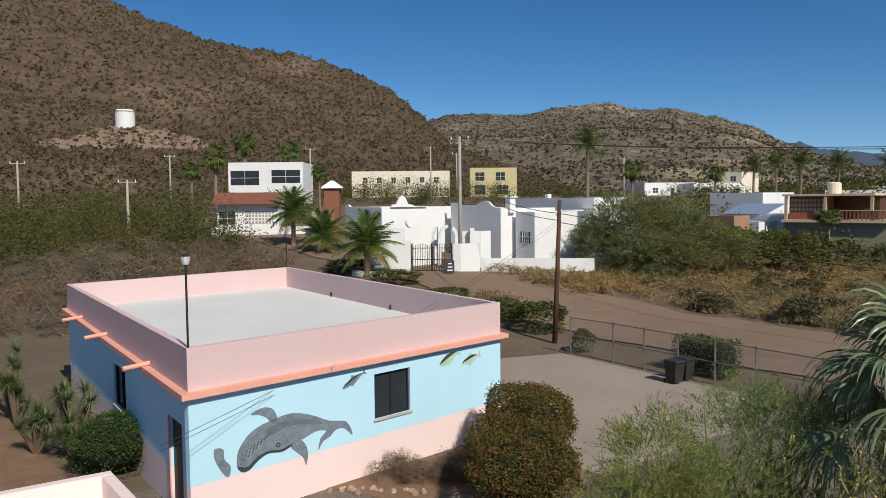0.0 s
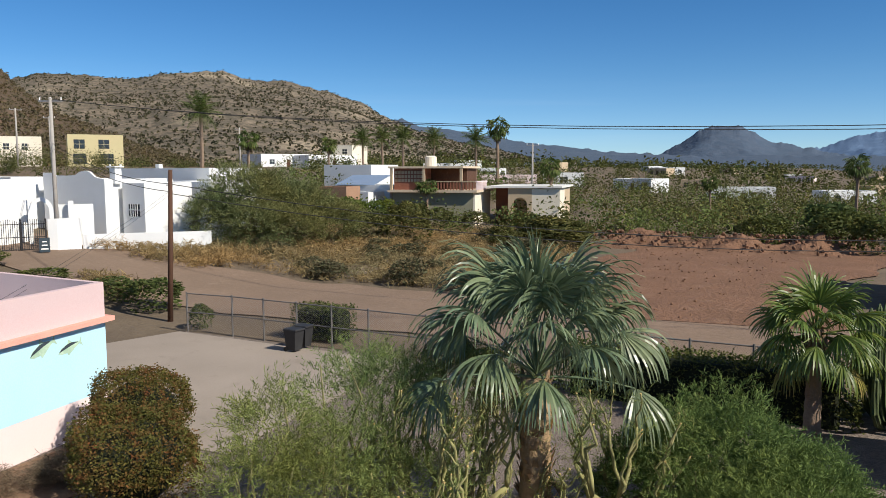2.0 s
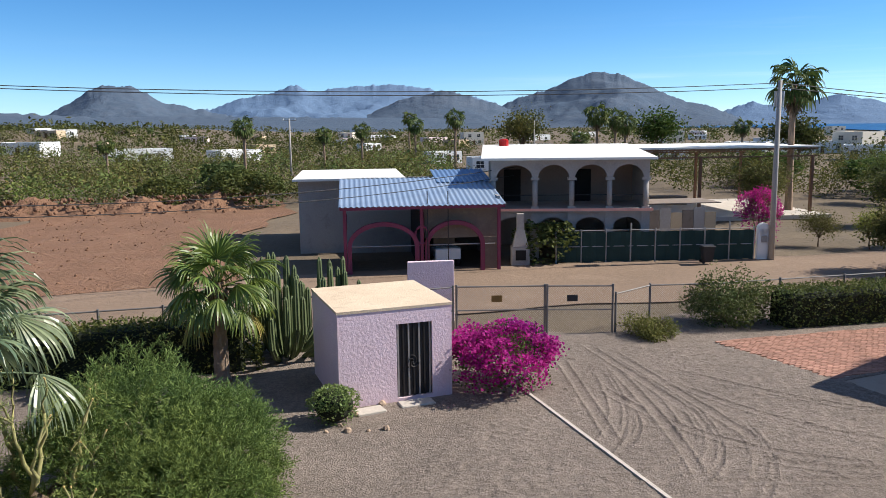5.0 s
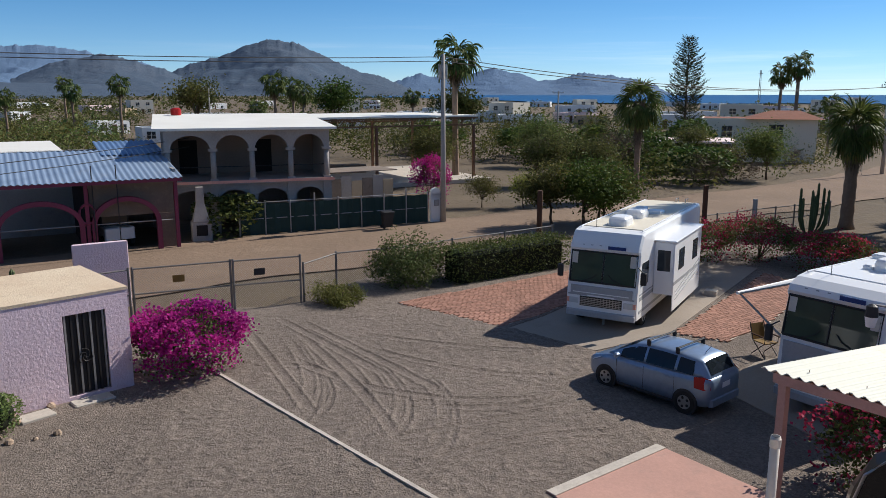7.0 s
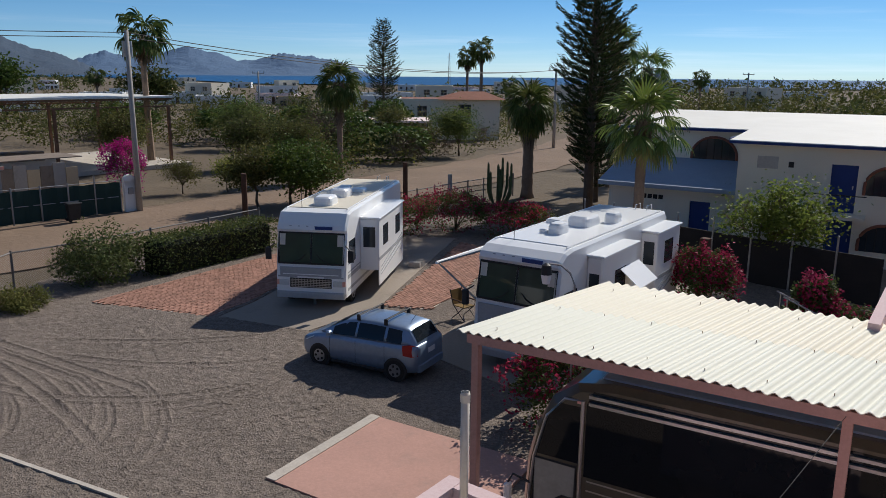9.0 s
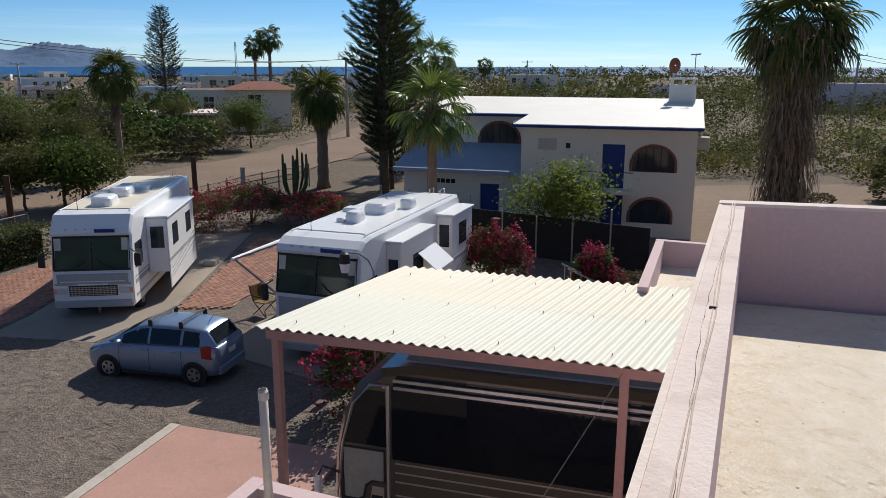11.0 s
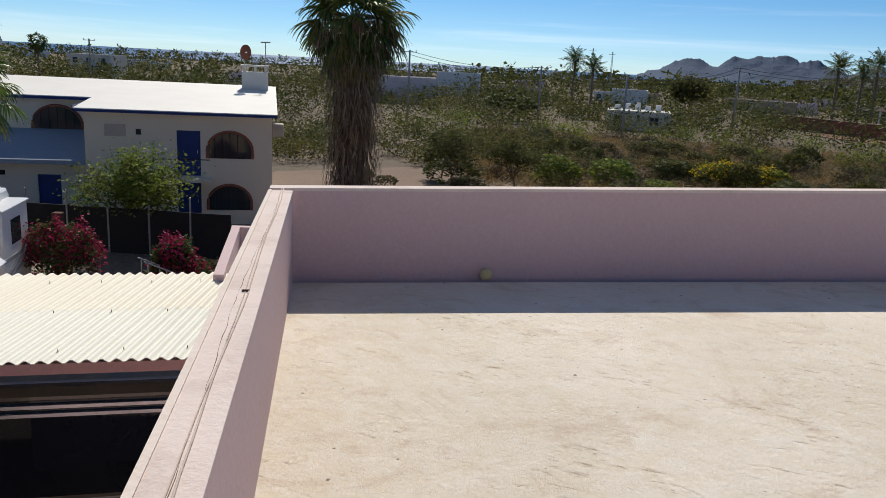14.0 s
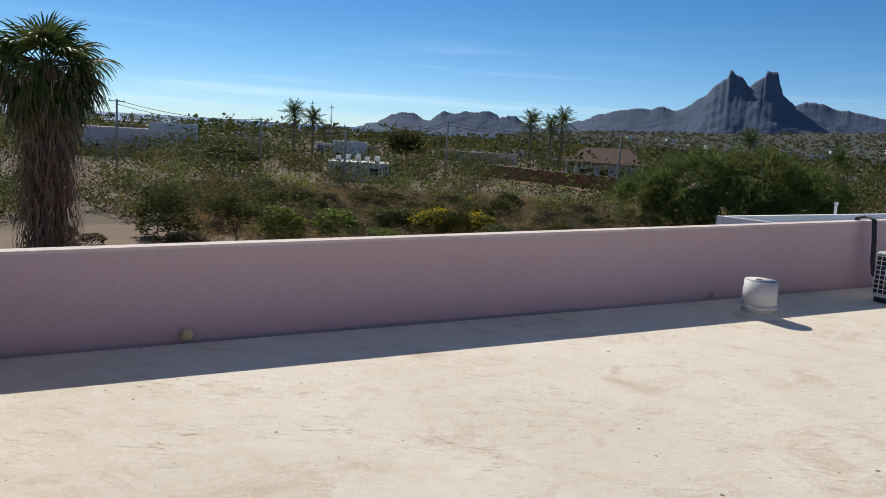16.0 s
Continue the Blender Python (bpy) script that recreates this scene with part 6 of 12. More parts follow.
def roof_unit(parent, x, y, z, s=1.0):
    u = part("roof_air_unit", loft([[(x + 0.52 * s * a * math.copysign(abs(math.cos(q)) ** 0.45, math.cos(q)), y + 0.36 * s * a * math.copysign(abs(math.sin(q)) ** 0.45, math.sin(q)), z + h) for q in [math.pi * (j + 0.5) / 10 for j in range(20)]] for h, a in ((0, 1), (0.16, 1.0), (0.25, 0.94), (0.31, 0.78), (0.325, 0.5))]), M_WHITEPAINT, parent, "rounded white roof air conditioner shroud")
    part("vent_slot", Shape().box(x - 0.455 * s, y, z + 0.06, 0.012, 0.5 * s, 0.1), M_PLASTIC, u)


def motorhome(name, m, L, Wd, Ht, label, roof_mat, slides, flaps, stripe, wb=1.6, wt=2.65, units=((-1.9, 0.0, 1.0), (-3.9, 0.0, 1.0)), hatches=((-5.2, 0.35, 0.6), (-5.9, -0.4, 0.45))):
    """A class A motorhome; local x ahead, the front at x = 0, z up."""
    ob = thing(name, label, "motorhome", m)
    prof = [(-0.02, 0.42), (0.06, 0.62), (0.05, 1.15), (-0.02, wb), (-0.20, wt), (-0.13, wt + 0.12), (-0.2, wt + 0.28), (-0.5, Ht - 0.06), (-0.9, Ht), (-L + 0.15, Ht), (-L, Ht - 0.15), (-L, 0.5), (-L + 0.3, 0.42)]
    h = Wd / 2
    rings = []
    for y, sh in ((-h, 0.07), (-h + 0.06, 0.0), (h - 0.06, 0.0), (h, 0.07)):
        rings.append([(p[0] - (sh if p[0] > -0.95 else -sh if p[0] < -L + 1 else 0), y, p[1] - (sh if p[1] > 2.9 else 0)) for p in prof])
    part("body", loft(rings), M_WHITEPAINT, ob, "white painted body")
    part("roof_skin", Shape().box(-L / 2 - 0.4, 0, Ht + 0.002, L - 1.3, Wd - 0.35, 0.025, 0, 0.01), roof_mat, ob)
    # windscreen in two halves, with a black surround
    for k in (-1, 1):
        y0, y1 = k * 0.03, k * (h - 0.12)
        part("windscreen", Shape().sheet([[(-0.012, y, wb + 0.03), (-0.095, y, (wb + wt) / 2), (-0.185, y, wt - 0.03)] for y in (y0, y1)]), M_SHIELD, ob, "large flat windscreen half")
        part("curtain", Shape().sheet([[(-0.105, y, (wb + wt) / 2 + 0.1), (-0.18, y, wt - 0.04)] for y in (k * (h - 0.32), y1)], pose(0.008, 0, 0)), M_BUSPALE, ob)
        part("wiper", Shape().tube([(0.03, k * 0.75, wb), (0.0, k * 0.35, wb + 0.17), (-0.04, k * 0.2, wb + 0.32)], 0.014, 5), M_PLASTIC, ob)
        lamp_ = part("headlight", Shape().box(0.055, k * (h - 0.28), 0.83, 0.05, 0.34, 0.2, 0, 0.02), M_LAMP, ob)
        part("turn_lamp", Shape().box(0.04, k * (h - 0.07), 0.84, 0.05, 0.1, 0.18), M_CORAL, lamp_)
        arm = part("mirror", Shape().box(0.12, k * (h + 0.22), 1.75, 0.12, 0.2, 0.42, 0, 0.03), M_PLASTIC, ob)
        part("mirror_arm", Shape().tube([(0.02, k * h, 2.3), (0.12, k * (h + 0.2), 2.15)], 0.02, 6), M_PLASTIC, arm)
        part("side_cab_window", plate([(-1.25, 1.55), (-0.35, 1.55), (-0.45, 2.35), (-1.25, 2.35)], 0, 0.006, Matrix.Translation((0, k * (h + 0.004), 0))), M_GLASS, ob)
    part("surround", Shape().tube([(-0.02, -h + 0.08, wb), (-0.2, -h + 0.08, wt), (-0.2, h - 0.08, wt), (-0.02, h - 0.08, wb), (-0.02, -h + 0.08, wb)], 0.04, 5), M_PLASTIC, ob)
    part("centre_pillar", Shape().tube([(0.0, 0, wb), (-0.19, 0, wt)], 0.025, 5), M_PLASTIC, ob)
    gr = part("grille", Shape().box(0.055, 0, 0.76, 0.03, 1.5, 0.34, 0, 0.01), M_PLASTIC, ob)
    for k in range(5):
        part("grille_bar", Shape().box(0.075, 0, 0.79 + k * 0.06, 0.012, 1.44, 0.022), M_CHROME, gr)
    for k in range(13):
        part("grille_bar", Shape().box(0.077, -0.66 + k * 0.11, 0.78, 0.008, 0.018, 0.3), M_CHROME, gr)
    part("front_panel", Shape().box(0.045, 0, 1.16, 0.03, Wd - 0.3, wb - 1.28, 0, 0.01), M_RVSTRIPE, ob, "silver-grey lower front panel")
    part("panel_line", Shape().box(0.064, 0, 1.22, 0.01, Wd - 0.5, 0.03), M_WHITEPAINT, ob)
    part("bumper", Shape().box(0.03, 0, 0.4, 0.22, Wd - 0.06, 0.22, 0, 0.04), M_RVSTRIPE, ob)
    part("emblem", Shape().box(-0.13, 0.45, wt + 0.14, 0.02, 0.62, 0.11), M_NAVY, ob, "dark blue name bar")
    for k in range(5):
        part("marker_lamp", Shape().box(-0.2, -0.75 + k * 0.3, wt + 0.2, 0.05, 0.08, 0.05), M_RVSTRIPE, ob)
    for k in (-1, 1):
        for z, t in ((0.62, 0.1), (1.05, 0.14), (1.25, 0.05)):
            part("stripe", plate([(-L + 0.1, z), (-0.25, z), (-0.25, z + t), (-L + 0.1, z + t)], 0, 0.005, Matrix.Translation((0, k * (h + 0.003), 0))), stripe, ob)
        part("front_stripe", Shape().box(0.058, k * (h - 0.42), 1.12, 0.012, 0.7, 0.05), stripe, ob)
        for x0 in (-3.0, -4.6, -6.4):
            if x0 > -L + 1:
                part("side_window", plate([(x0 - 0.9, 1.7), (x0, 1.7), (x0, 2.4), (x0 - 0.9, 2.4)], 0, 0.006, Matrix.Translation((0, k * (h + 0.004), 0))), M_GLASS, ob)
        for x in (-1.1, -L + 2.7):
            wheel(ob, x, k * (h - 0.17), 0.42, 0.26)
        part("roof_rail", Shape().tube([(-0.8, k * (h - 0.15), Ht + 0.03), (-L + 0.3, k * (h - 0.15), Ht + 0.03)], 0.022, 6), M_WHITEPAINT, ob)
    for x, y, size in units:
        roof_unit(ob, x, y, Ht + 0.02, size)
    for x, y, size in hatches:
        part("roof_hatch", Shape().box(x, y, Ht + 0.02, size, size, 0.13, 0, 0.04), M_WHITEPAINT, ob)
    part("antenna", Shape().tube([(-1.0, -0.6, Ht), (-1.0, -0.6, Ht + 0.6)], 0.01, 5), M_PLASTIC, ob)
    for k in (-1, 1):
        part("ladder_rail", Shape().tube([(-L + 0.5, 0.5 + k * 0.2, Ht + 0.02), (-L + 0.5, 0.5 + k * 0.2, Ht + 0.18), (-L + 0.05, 0.5 + k * 0.2, Ht + 0.18), (-L - 0.04, 0.5 + k * 0.2, 0.9)], 0.018, 6), M_CHROME, ob)
    for x0, x1, out, z0, z1 in slides:
        y = h + out
        sl = part("slide_out", Shape().box((x0 + x1) / 2, h + out / 2, z0, abs(x1 - x0), out, z1 - z0, 0, 0.04), M_WHITEPAINT, ob, "white slide-out room")
        part("topper", Shape().box((x0 + x1) / 2, h + out / 2, z1 + 0.01, abs(x1 - x0) + 0.1, out + 0.12, 0.05, 0, 0.02), M_WHITEPAINT, sl)
        part("front_pane", Shape().box(x0 + 0.006, h + out / 2, z0 + 0.85, 0.012, out * 0.62, 0.75), M_GLASS, sl)
        n = max(1, int(abs(x1 - x0) / 1.5))
        for k in range(n):
            c = x0 + (x1 - x0) * (k + 0.5) / n
            part("side_pane", Shape().box(c, y + 0.006, z0 + 0.8, 0.8, 0.012, 0.75), M_GLASS, sl)
        part("stripe", Shape().box((x0 + x1) / 2, y + 0.004, z0 + 0.35, abs(x1 - x0) - 0.1, 0.008, 0.12), stripe, sl)
        part("skirt", Shape().box((x0 + x1) / 2, y - 0.012, 0.42, abs(x1 - x0) - 0.02, 0.03, z0 - 0.43), M_WHITEPAINT, sl)
        for j in range(3):
            part("swoosh", plate([(x0 - 0.3, z0 + 0.05 - 0.14 * j), (x1 + 0.3, z0 + 0.6 - 0.2 * j), (x1 + 0.3, z0 + 0.66 - 0.2 * j), (x0 - 0.3, z0 + 0.08 - 0.14 * j)], 0, 0.006, Matrix.Translation((0, y + 0.012, 0))), stripe, sl)
    for x, w, z in flaps:
        part("window_awning", Shape().add([(x - w / 2, h + 0.48, z), (x + w / 2, h + 0.48, z), (x + w / 2, h + 1.1, z - 0.5), (x - w / 2, h + 1.1, z - 0.5), (x - w / 2, h + 0.48, z - 0.02), (x + w / 2, h + 0.48, z - 0.02), (x + w / 2, h + 1.1, z - 0.52), (x - w / 2, h + 1.1, z - 0.52)],
             [(0, 1, 2, 3), (7, 6, 5, 4), (0, 4, 5, 1), (2, 6, 7, 3), (1, 5, 6, 2), (0, 3, 7, 4)]), M_WHITEPAINT, ob, "white tilted window awning")
    part("jack", Shape().tube([(-0.35, 0, 0.05), (-0.35, 0, 0.5)], 0.05, 8), M_STEEL, ob)
    return ob


RV1 = pose(26.15, -6.35, 0.1, 0, 0, 147.5)
motorhome("motorhome", RV1, 9.2, 2.5, 3.38, "white motorhome with grey stripes and an open slide-out", M_RVROOF, [(-1.9, -6.2, 0.72, 1.0, 2.9)], [], M_RVSTRIPE)
M_AWNING = surface("grey_striped_awning_cloth", (0.55, 0.55, 0.54), (0.46, 0.46, 0.46), (0.36, 0.35, 0.33), 0.9, 1.2, 30, 0.2, 0.004)
RV2 = pose(18.12, -9.92, 0.1, 0, 0, 122)
rv2 = motorhome("motorhome", RV2, 8.5, 2.52, 3.5, "white motorhome with window awnings and slide-outs", M_WHITEPAINT, [(-1.86, -4.53, 0.47, 1.05, 3.12), (-6.08, -8.3, 0.55, 1.25, 3.14)], [(-3.9, 1.5, 2.58)], M_RVSTRIPE, 1.98, 3.0, ((-2.58, 0.0, 0.62), (-4.29, 0.03, 1.05), (-5.24, 0.6, 0.6)), ((-4.07, -0.81, 0.5), (-2.36, -0.35, 0.25)))
part("awning_roll", Shape().tube([(-0.8, -1.35, 3.2), (-6.5, -1.35, 3.2)], 0.07, 8), M_WHITEPAINT, rv2)
part("awning_arm", Shape().tube([(-0.9, -1.3, 3.2), (-0.9, -3.1, 2.5)], 0.03, 6), M_STEEL, rv2)
part("awning_arm", Shape().tube([(-0.9, -1.3, 1.3), (-0.9, -3.1, 2.5)], 0.03, 6), M_STEEL, rv2)
part("awning_cloth", Shape().sheet([[(x, y, z + 0.02 * math.sin(x * 2.0)) for x in (-0.95, -2.3, -3.7, -5.0, -6.35)] for y, z in ((-1.36, 3.24), (-2.2, 2.84), (-3.1, 2.52))]), M_AWNING, rv2, "pale rolled-out awning cloth")
part("front_tube", Shape().tube([(-0.8, -3.12, 2.52), (-6.5, -3.12, 2.52)], 0.05, 8), M_WHITEPAINT, rv2)
part("awning_arm", Shape().tube([(-6.4, -1.3, 3.2), (-6.4, -3.1, 2.5)], 0.03, 6), M_STEEL, rv2)


def hatchback(m):
    """A small five-door hatchback in one sweep from nose to tail; local x ahead, middle at the origin."""
    ob = thing("hatchback_car", "pale metallic blue five-door hatchback with roof bars", "car", m)
    # x, half width, sill, belt
    hull = [(1.93, 0.50, 0.40, 0.58), (1.88, 0.66, 0.27, 0.68), (1.74, 0.76, 0.21, 0.77), (1.45, 0.82, 0.20, 0.87), (1.15, 0.838, 0.20, 0.95), (0.6, 0.84, 0.20, 0.97), (-0.2, 0.84, 0.20, 0.99), (-1.0, 0.838, 0.20, 1.01),
            (-1.5, 0.82, 0.22, 1.03), (-1.75, 0.77, 0.25, 1.03), (-1.87, 0.70, 0.30, 1.0), (-1.91, 0.62, 0.36, 0.92)]
    rings = []
    for x, w, z0, z1 in hull:
        half = [(w * 0.86, z0), (w * 0.97, z0 + 0.05), (w, z0 + 0.3 * (z1 - z0)), (w * 1.005, z0 + 0.62 * (z1 - z0)), (w * 0.985, z0 + 0.82 * (z1 - z0)), (w * 0.955, z1 - 0.02), (w * 0.90, z1)]
        rings.append([(x, -a, b) for a, b in half] + [(x, a, b) for a, b in reversed(half)])
    part("body", loft(rings), M_CARBLUE, ob, "pale blue painted body", smooth=True)

    def along(x, table):
        for (xa, va), (xb, vb) in zip(table, table[1:]):
            if xb <= x <= xa:
                return va + (vb - va) * (xa - x) / (xa - xb)
        return table[0][1] if x > table[0][0] else table[-1][1]
    TOP = [(1.22, 0.97), (0.95, 1.13), (0.65, 1.30), (0.38, 1.42), (0.1, 1.47), (-0.4, 1.49), (-0.9, 1.48), (-1.35, 1.44), (-1.56, 1.40), (-1.70, 1.22), (-1.84, 1.0)]
    BELT = [(1.22, 0.95), (0.6, 0.965), (-0.2, 0.985), (-1.0, 1.005), (-1.84, 0.99)]
    WIDE = [(1.22, 0.70), (0.9, 0.785), (0.4, 0.80), (-1.0, 0.80), (-1.5, 0.775), (-1.84, 0.68)]
    ROOF = [(1.22, 0.68), (0.65, 0.64), (0.3, 0.60), (-0.9, 0.60), (-1.4, 0.57), (-1.84, 0.60)]

    def side(x, u):
        """Half width and height on the cabin's side, u from the belt to the gutter."""
        zt = along(x, TOP) - 0.05 * min(1.0, 2.0 * (1.22 - x), 2.0 * (x + 1.84))
        zb = min(along(x, BELT), zt)
        return along(x, WIDE) + (along(x, ROOF) - along(x, WIDE)) * u ** 1.2, zb + (zt - zb) * u
    cabin = []
    for x, z in TOP:
        half = [side(x, u) for u in (0.0, 0.3, 0.6, 0.85, 1.0)]
        wr = half[-1][0]
        half += [(wr * 0.86, z - 0.012), (wr * 0.5, z + 0.012), (0.0, z + 0.018)]
        cabin.append([(x, -a, b) for a, b in half] + [(x, a, b) for a, b in reversed(half[:-1])])
    part("cabin", loft(cabin), M_CARBLUE, ob, "pale blue roof and pillars", smooth=True)
    for sy in (-1, 1):
        for xs, cut in (((0.78, 0.55, 0.3, 0.04), 0), ((-0.03, -0.4, -0.88), 0), ((-0.96, -1.2, -1.42), 1)):
            lo, hi = (0.08, 0.90)
            rows = [[(x, sy * (side(x, u)[0] + 0.006), side(x, u)[1]) for x in (xs if not (cut and u > 0.6) else [v * (1 - 0.03 * (v < -1.3)) for v in xs])] for u in (lo, 0.4, 0.7, hi)]
            part("side_window", Shape().sheet(rows), M_CARGLASS, ob, smooth=True)
        part("mirror", Shape().box(0.80, sy * 0.93, 0.98, 0.13, 0.2, 0.13, 0, 0.04), M_CARBLUE, ob)
        part("headlight", Shape().sheet([[(1.83, sy * 0.60, 0.60), (1.885, sy * 0.50, 0.64)], [(1.70, sy * 0.787, 0.66), (1.78, sy * 0.55, 0.77)], [(1.40, sy * 0.838, 0.80), (1.46, sy * 0.70, 0.875)]]), M_LAMP, ob)
        part("tail_lamp", Shape().sheet([[(-1.50, sy * 0.832, 0.74), (-1.47, sy * 0.815, 1.02)], [(-1.73, sy * 0.79, 0.72), (-1.70, sy * 0.76, 1.05)], [(-1.885, sy * 0.69, 0.74), (-1.87, sy * 0.66, 1.0)]]), M_REDLAMP, ob)
        for x in (0.30, -0.62):
            part("door_handle", Shape().box(x - 0.12, sy * 0.845, 0.82, 0.17, 0.03, 0.035, 0, 0.01), M_CARBLUE, ob)
        for x in (0.86, 0.0, -0.93):
            part("door_gap", Shape().box(x, sy * 0.842, 0.30, 0.010, 0.006, 0.62), M_PLASTIC, ob)
        part("sill", Shape().box(-0.05, sy * 0.825, 0.19, 1.75, 0.05, 0.07, 0, 0.01), M_PLASTIC, ob)
        for x in (1.20, -1.26):
            part("wheel_arch", Shape().tube([(x, sy * 0.70, 0.30), (x, sy * 0.846, 0.30)], 0.345, 26), M_PLASTIC, ob)
            wheel(ob, x, sy * 0.765, 0.295, 0.18)
    screen = [[(x, s_ * along(x, ROOF) * 0.9, along(x, TOP) + (0.016 if abs(s_) < 0.5 else -0.002)) for s_ in (-1, -0.4, 0.4, 1)] for x in (1.12, 0.95, 0.65, 0.42)]
    part("windscreen", Shape().sheet([[(x + 0.012, y, z + 0.016) for x, y, z in row] for row in screen]), M_CARGLASS, ob, smooth=True)
    back = [[(x - 0.018, s_ * along(x, ROOF) * 0.88, along(x, TOP) + (0.012 if abs(s_) < 0.5 else 0.0)) for s_ in (-1, -0.4, 0.4, 1)] for x in (-1.575, -1.64, -1.70, -1.79)]
    part("rear_window", Shape().sheet(back), M_CARGLASS, ob, smooth=True)
    for x in (0.02, -0.85):
        bar = part("roof_bar", Shape().box(x, 0, 1.565, 0.06, 1.28, 0.03, 0, 0.01), M_PLASTIC, ob)
        for sy in (-1, 1):
            part("bar_foot", Shape().box(x, sy * 0.60, 1.43, 0.11, 0.07, 0.17, 0, 0.02), M_PLASTIC, bar)
    part("number_plate", Shape().box(-1.905, 0, 0.70, 0.02, 0.36, 0.14), M_WHITEPAINT, ob, "plain white number plate")
    part("rear_bumper", Shape().box(-1.86, 0, 0.29, 0.16, 1.36, 0.24, 0, 0.06), M_CARBLUE, ob)
    part("front_grille", Shape().box(1.91, 0, 0.42, 0.05, 0.9, 0.12, 0, 0.02), M_PLASTIC, ob)
    part("radio_aerial", Shape().tube([(-1.3, 0, 1.46), (-1.45, 0, 1.66)], 0.008, 5), M_PLASTIC, ob)


hatchback(pose(20.25, -6.58, 0.12, 0, 0, 38.5))

ch = thing("folding_chair", "brown folding lawn chair with yellow webbing", "chair", pose(23.05, -10.78, 0.13, 0, 0, 200))
part("seat", Shape().box(0, 0, 0.42, 0.48, 0.5, 0.03), M_CHAIRYEL, ch, "yellow woven webbing")
part("backrest", Shape().box(0, 0, 0, 0.04, 0.5, 0.5, 0, 0, pose(-0.28, 0, 0.45, 0, -18, 0)), M_CHAIRYEL, ch, "yellow woven webbing")
for y in (-0.27, 0.27):
    part("leg", Shape().tube([(0.25, y, 0.0), (-0.24, y, 0.45), (-0.42, y, 0.98)], 0.016, 6), M_DARKIRON, ch)
    part("leg", Shape().tube([(-0.28, y, 0.0), (0.22, y, 0.44), (0.24, y, 0.62)], 0.016, 6), M_DARKIRON, ch)
    part("armrest", Shape().tube([(0.28, y, 0.63), (-0.32, y, 0.65)], 0.022, 6), M_WOODPOST, ch)
bk = thing("timber_post", "short black timber post by the motorhome", "post", pose(20.8, -18.9, 0.1))
part("post", Shape().box(0, 0, 0, 0.3, 0.3, 2.6, 20, 0.02), M_WOODPOST, bk)
for x, y, hh, mt in ((42.2, -16.0, 3.2, M_WOODPOST), (44.6, -19.9, 2.1, M_POLE), (41.9, -6.8, 3.0, M_WOODPOST)):
    pb = thing("fence_post", "thick dark wooden fence post by the road" if mt is M_WOODPOST else "pale concrete fence post by the road", "post", pose(x, y, 0))
    part("post", Shape().tube([(0, 0, 0), (0, 0, hh)], [0.16, 0.14], 8), mt, pb)
blk = thing("concrete_block", "pale concrete block beside the motorhome", "block", RV1 @ pose(-6.6, 2.4, 0.03))
part("block", Shape().box(0, 0, 0, 0.4, 0.5, 0.2, 0, 0.02), M_KERB, blk)

# ---- palms, cactus, hedges of the yard ----


def fan_leaf(seed, up, petiole, blade, limp, fingers=34, spread=108, fold=0.35, web=0.45):
    """One fan leaf heading along +x, its stalk raised by up degrees: pleated inside, then single fingers that bend and hang."""
    rng = random.Random(seed)
    s = Shape()
    down = Vector((0, 0, -1))
    d, p = Vector((math.cos(radians(up)), 0, math.sin(radians(up)))), Vector((0, 0, 0))
    stalk = [p.copy()]
    for i in range(5):
        d = (d + down * 0.035 * limp * math.cos(radians(max(-80, up)))).normalized()
        p = p + d * petiole / 5
        stalk.append(p.copy())
    s.tube(stalk, [0.034, 0.03, 0.026, 0.022, 0.02, 0.018], 4)
    side = Vector((0, 1, 0))
    side = (side + Vector((0, 0, 1)) * rng.uniform(-0.5, 0.5)).normalized()
    up_n = d.cross(side).normalized()
    if up_n.z < 0:
        up_n = -up_n
    wide = 2 * radians(spread) / fingers
    for k in range(fingers):
        a = radians(-spread + 2 * spread * (k + 0.5) / fingers)
        L = blade * (0.70 + 0.30 * math.cos(a * 0.7)) * rng.uniform(0.88, 1.1)
        v = (d * math.cos(a) + side * math.sin(a) - up_n * (fold * abs(math.sin(a)) + 0.08)).normalized()
        q, rows, steps = p.copy(), [], 7
        soft = limp * rng.uniform(0.75, 1.35)
        for j in range(steps + 1):
            t = j / steps
            w = L * t * wide * 0.5 if t < web else max(L * web * wide * 0.5 * (1 - (t - web) / (1 - web)) ** 0.75, 0.004)
            w = min(w, L * web * wide * 0.5) + 0.004
            across = v.cross(up_n)
            across = across.normalized() if across.length > 0.05 else side
            tilt = up_n * (0.45 if k % 2 else -0.45) * w
            rows.append([tuple(q - across * w + tilt), tuple(q + across * w - tilt)])
            bend = soft * (0.05 + (0.55 * (t - web * 0.8) if t > web * 0.8 else 0.0))
            v = (v + down * bend).normalized()
            q = q + v * L / steps
        s.sheet(rows)
    return s


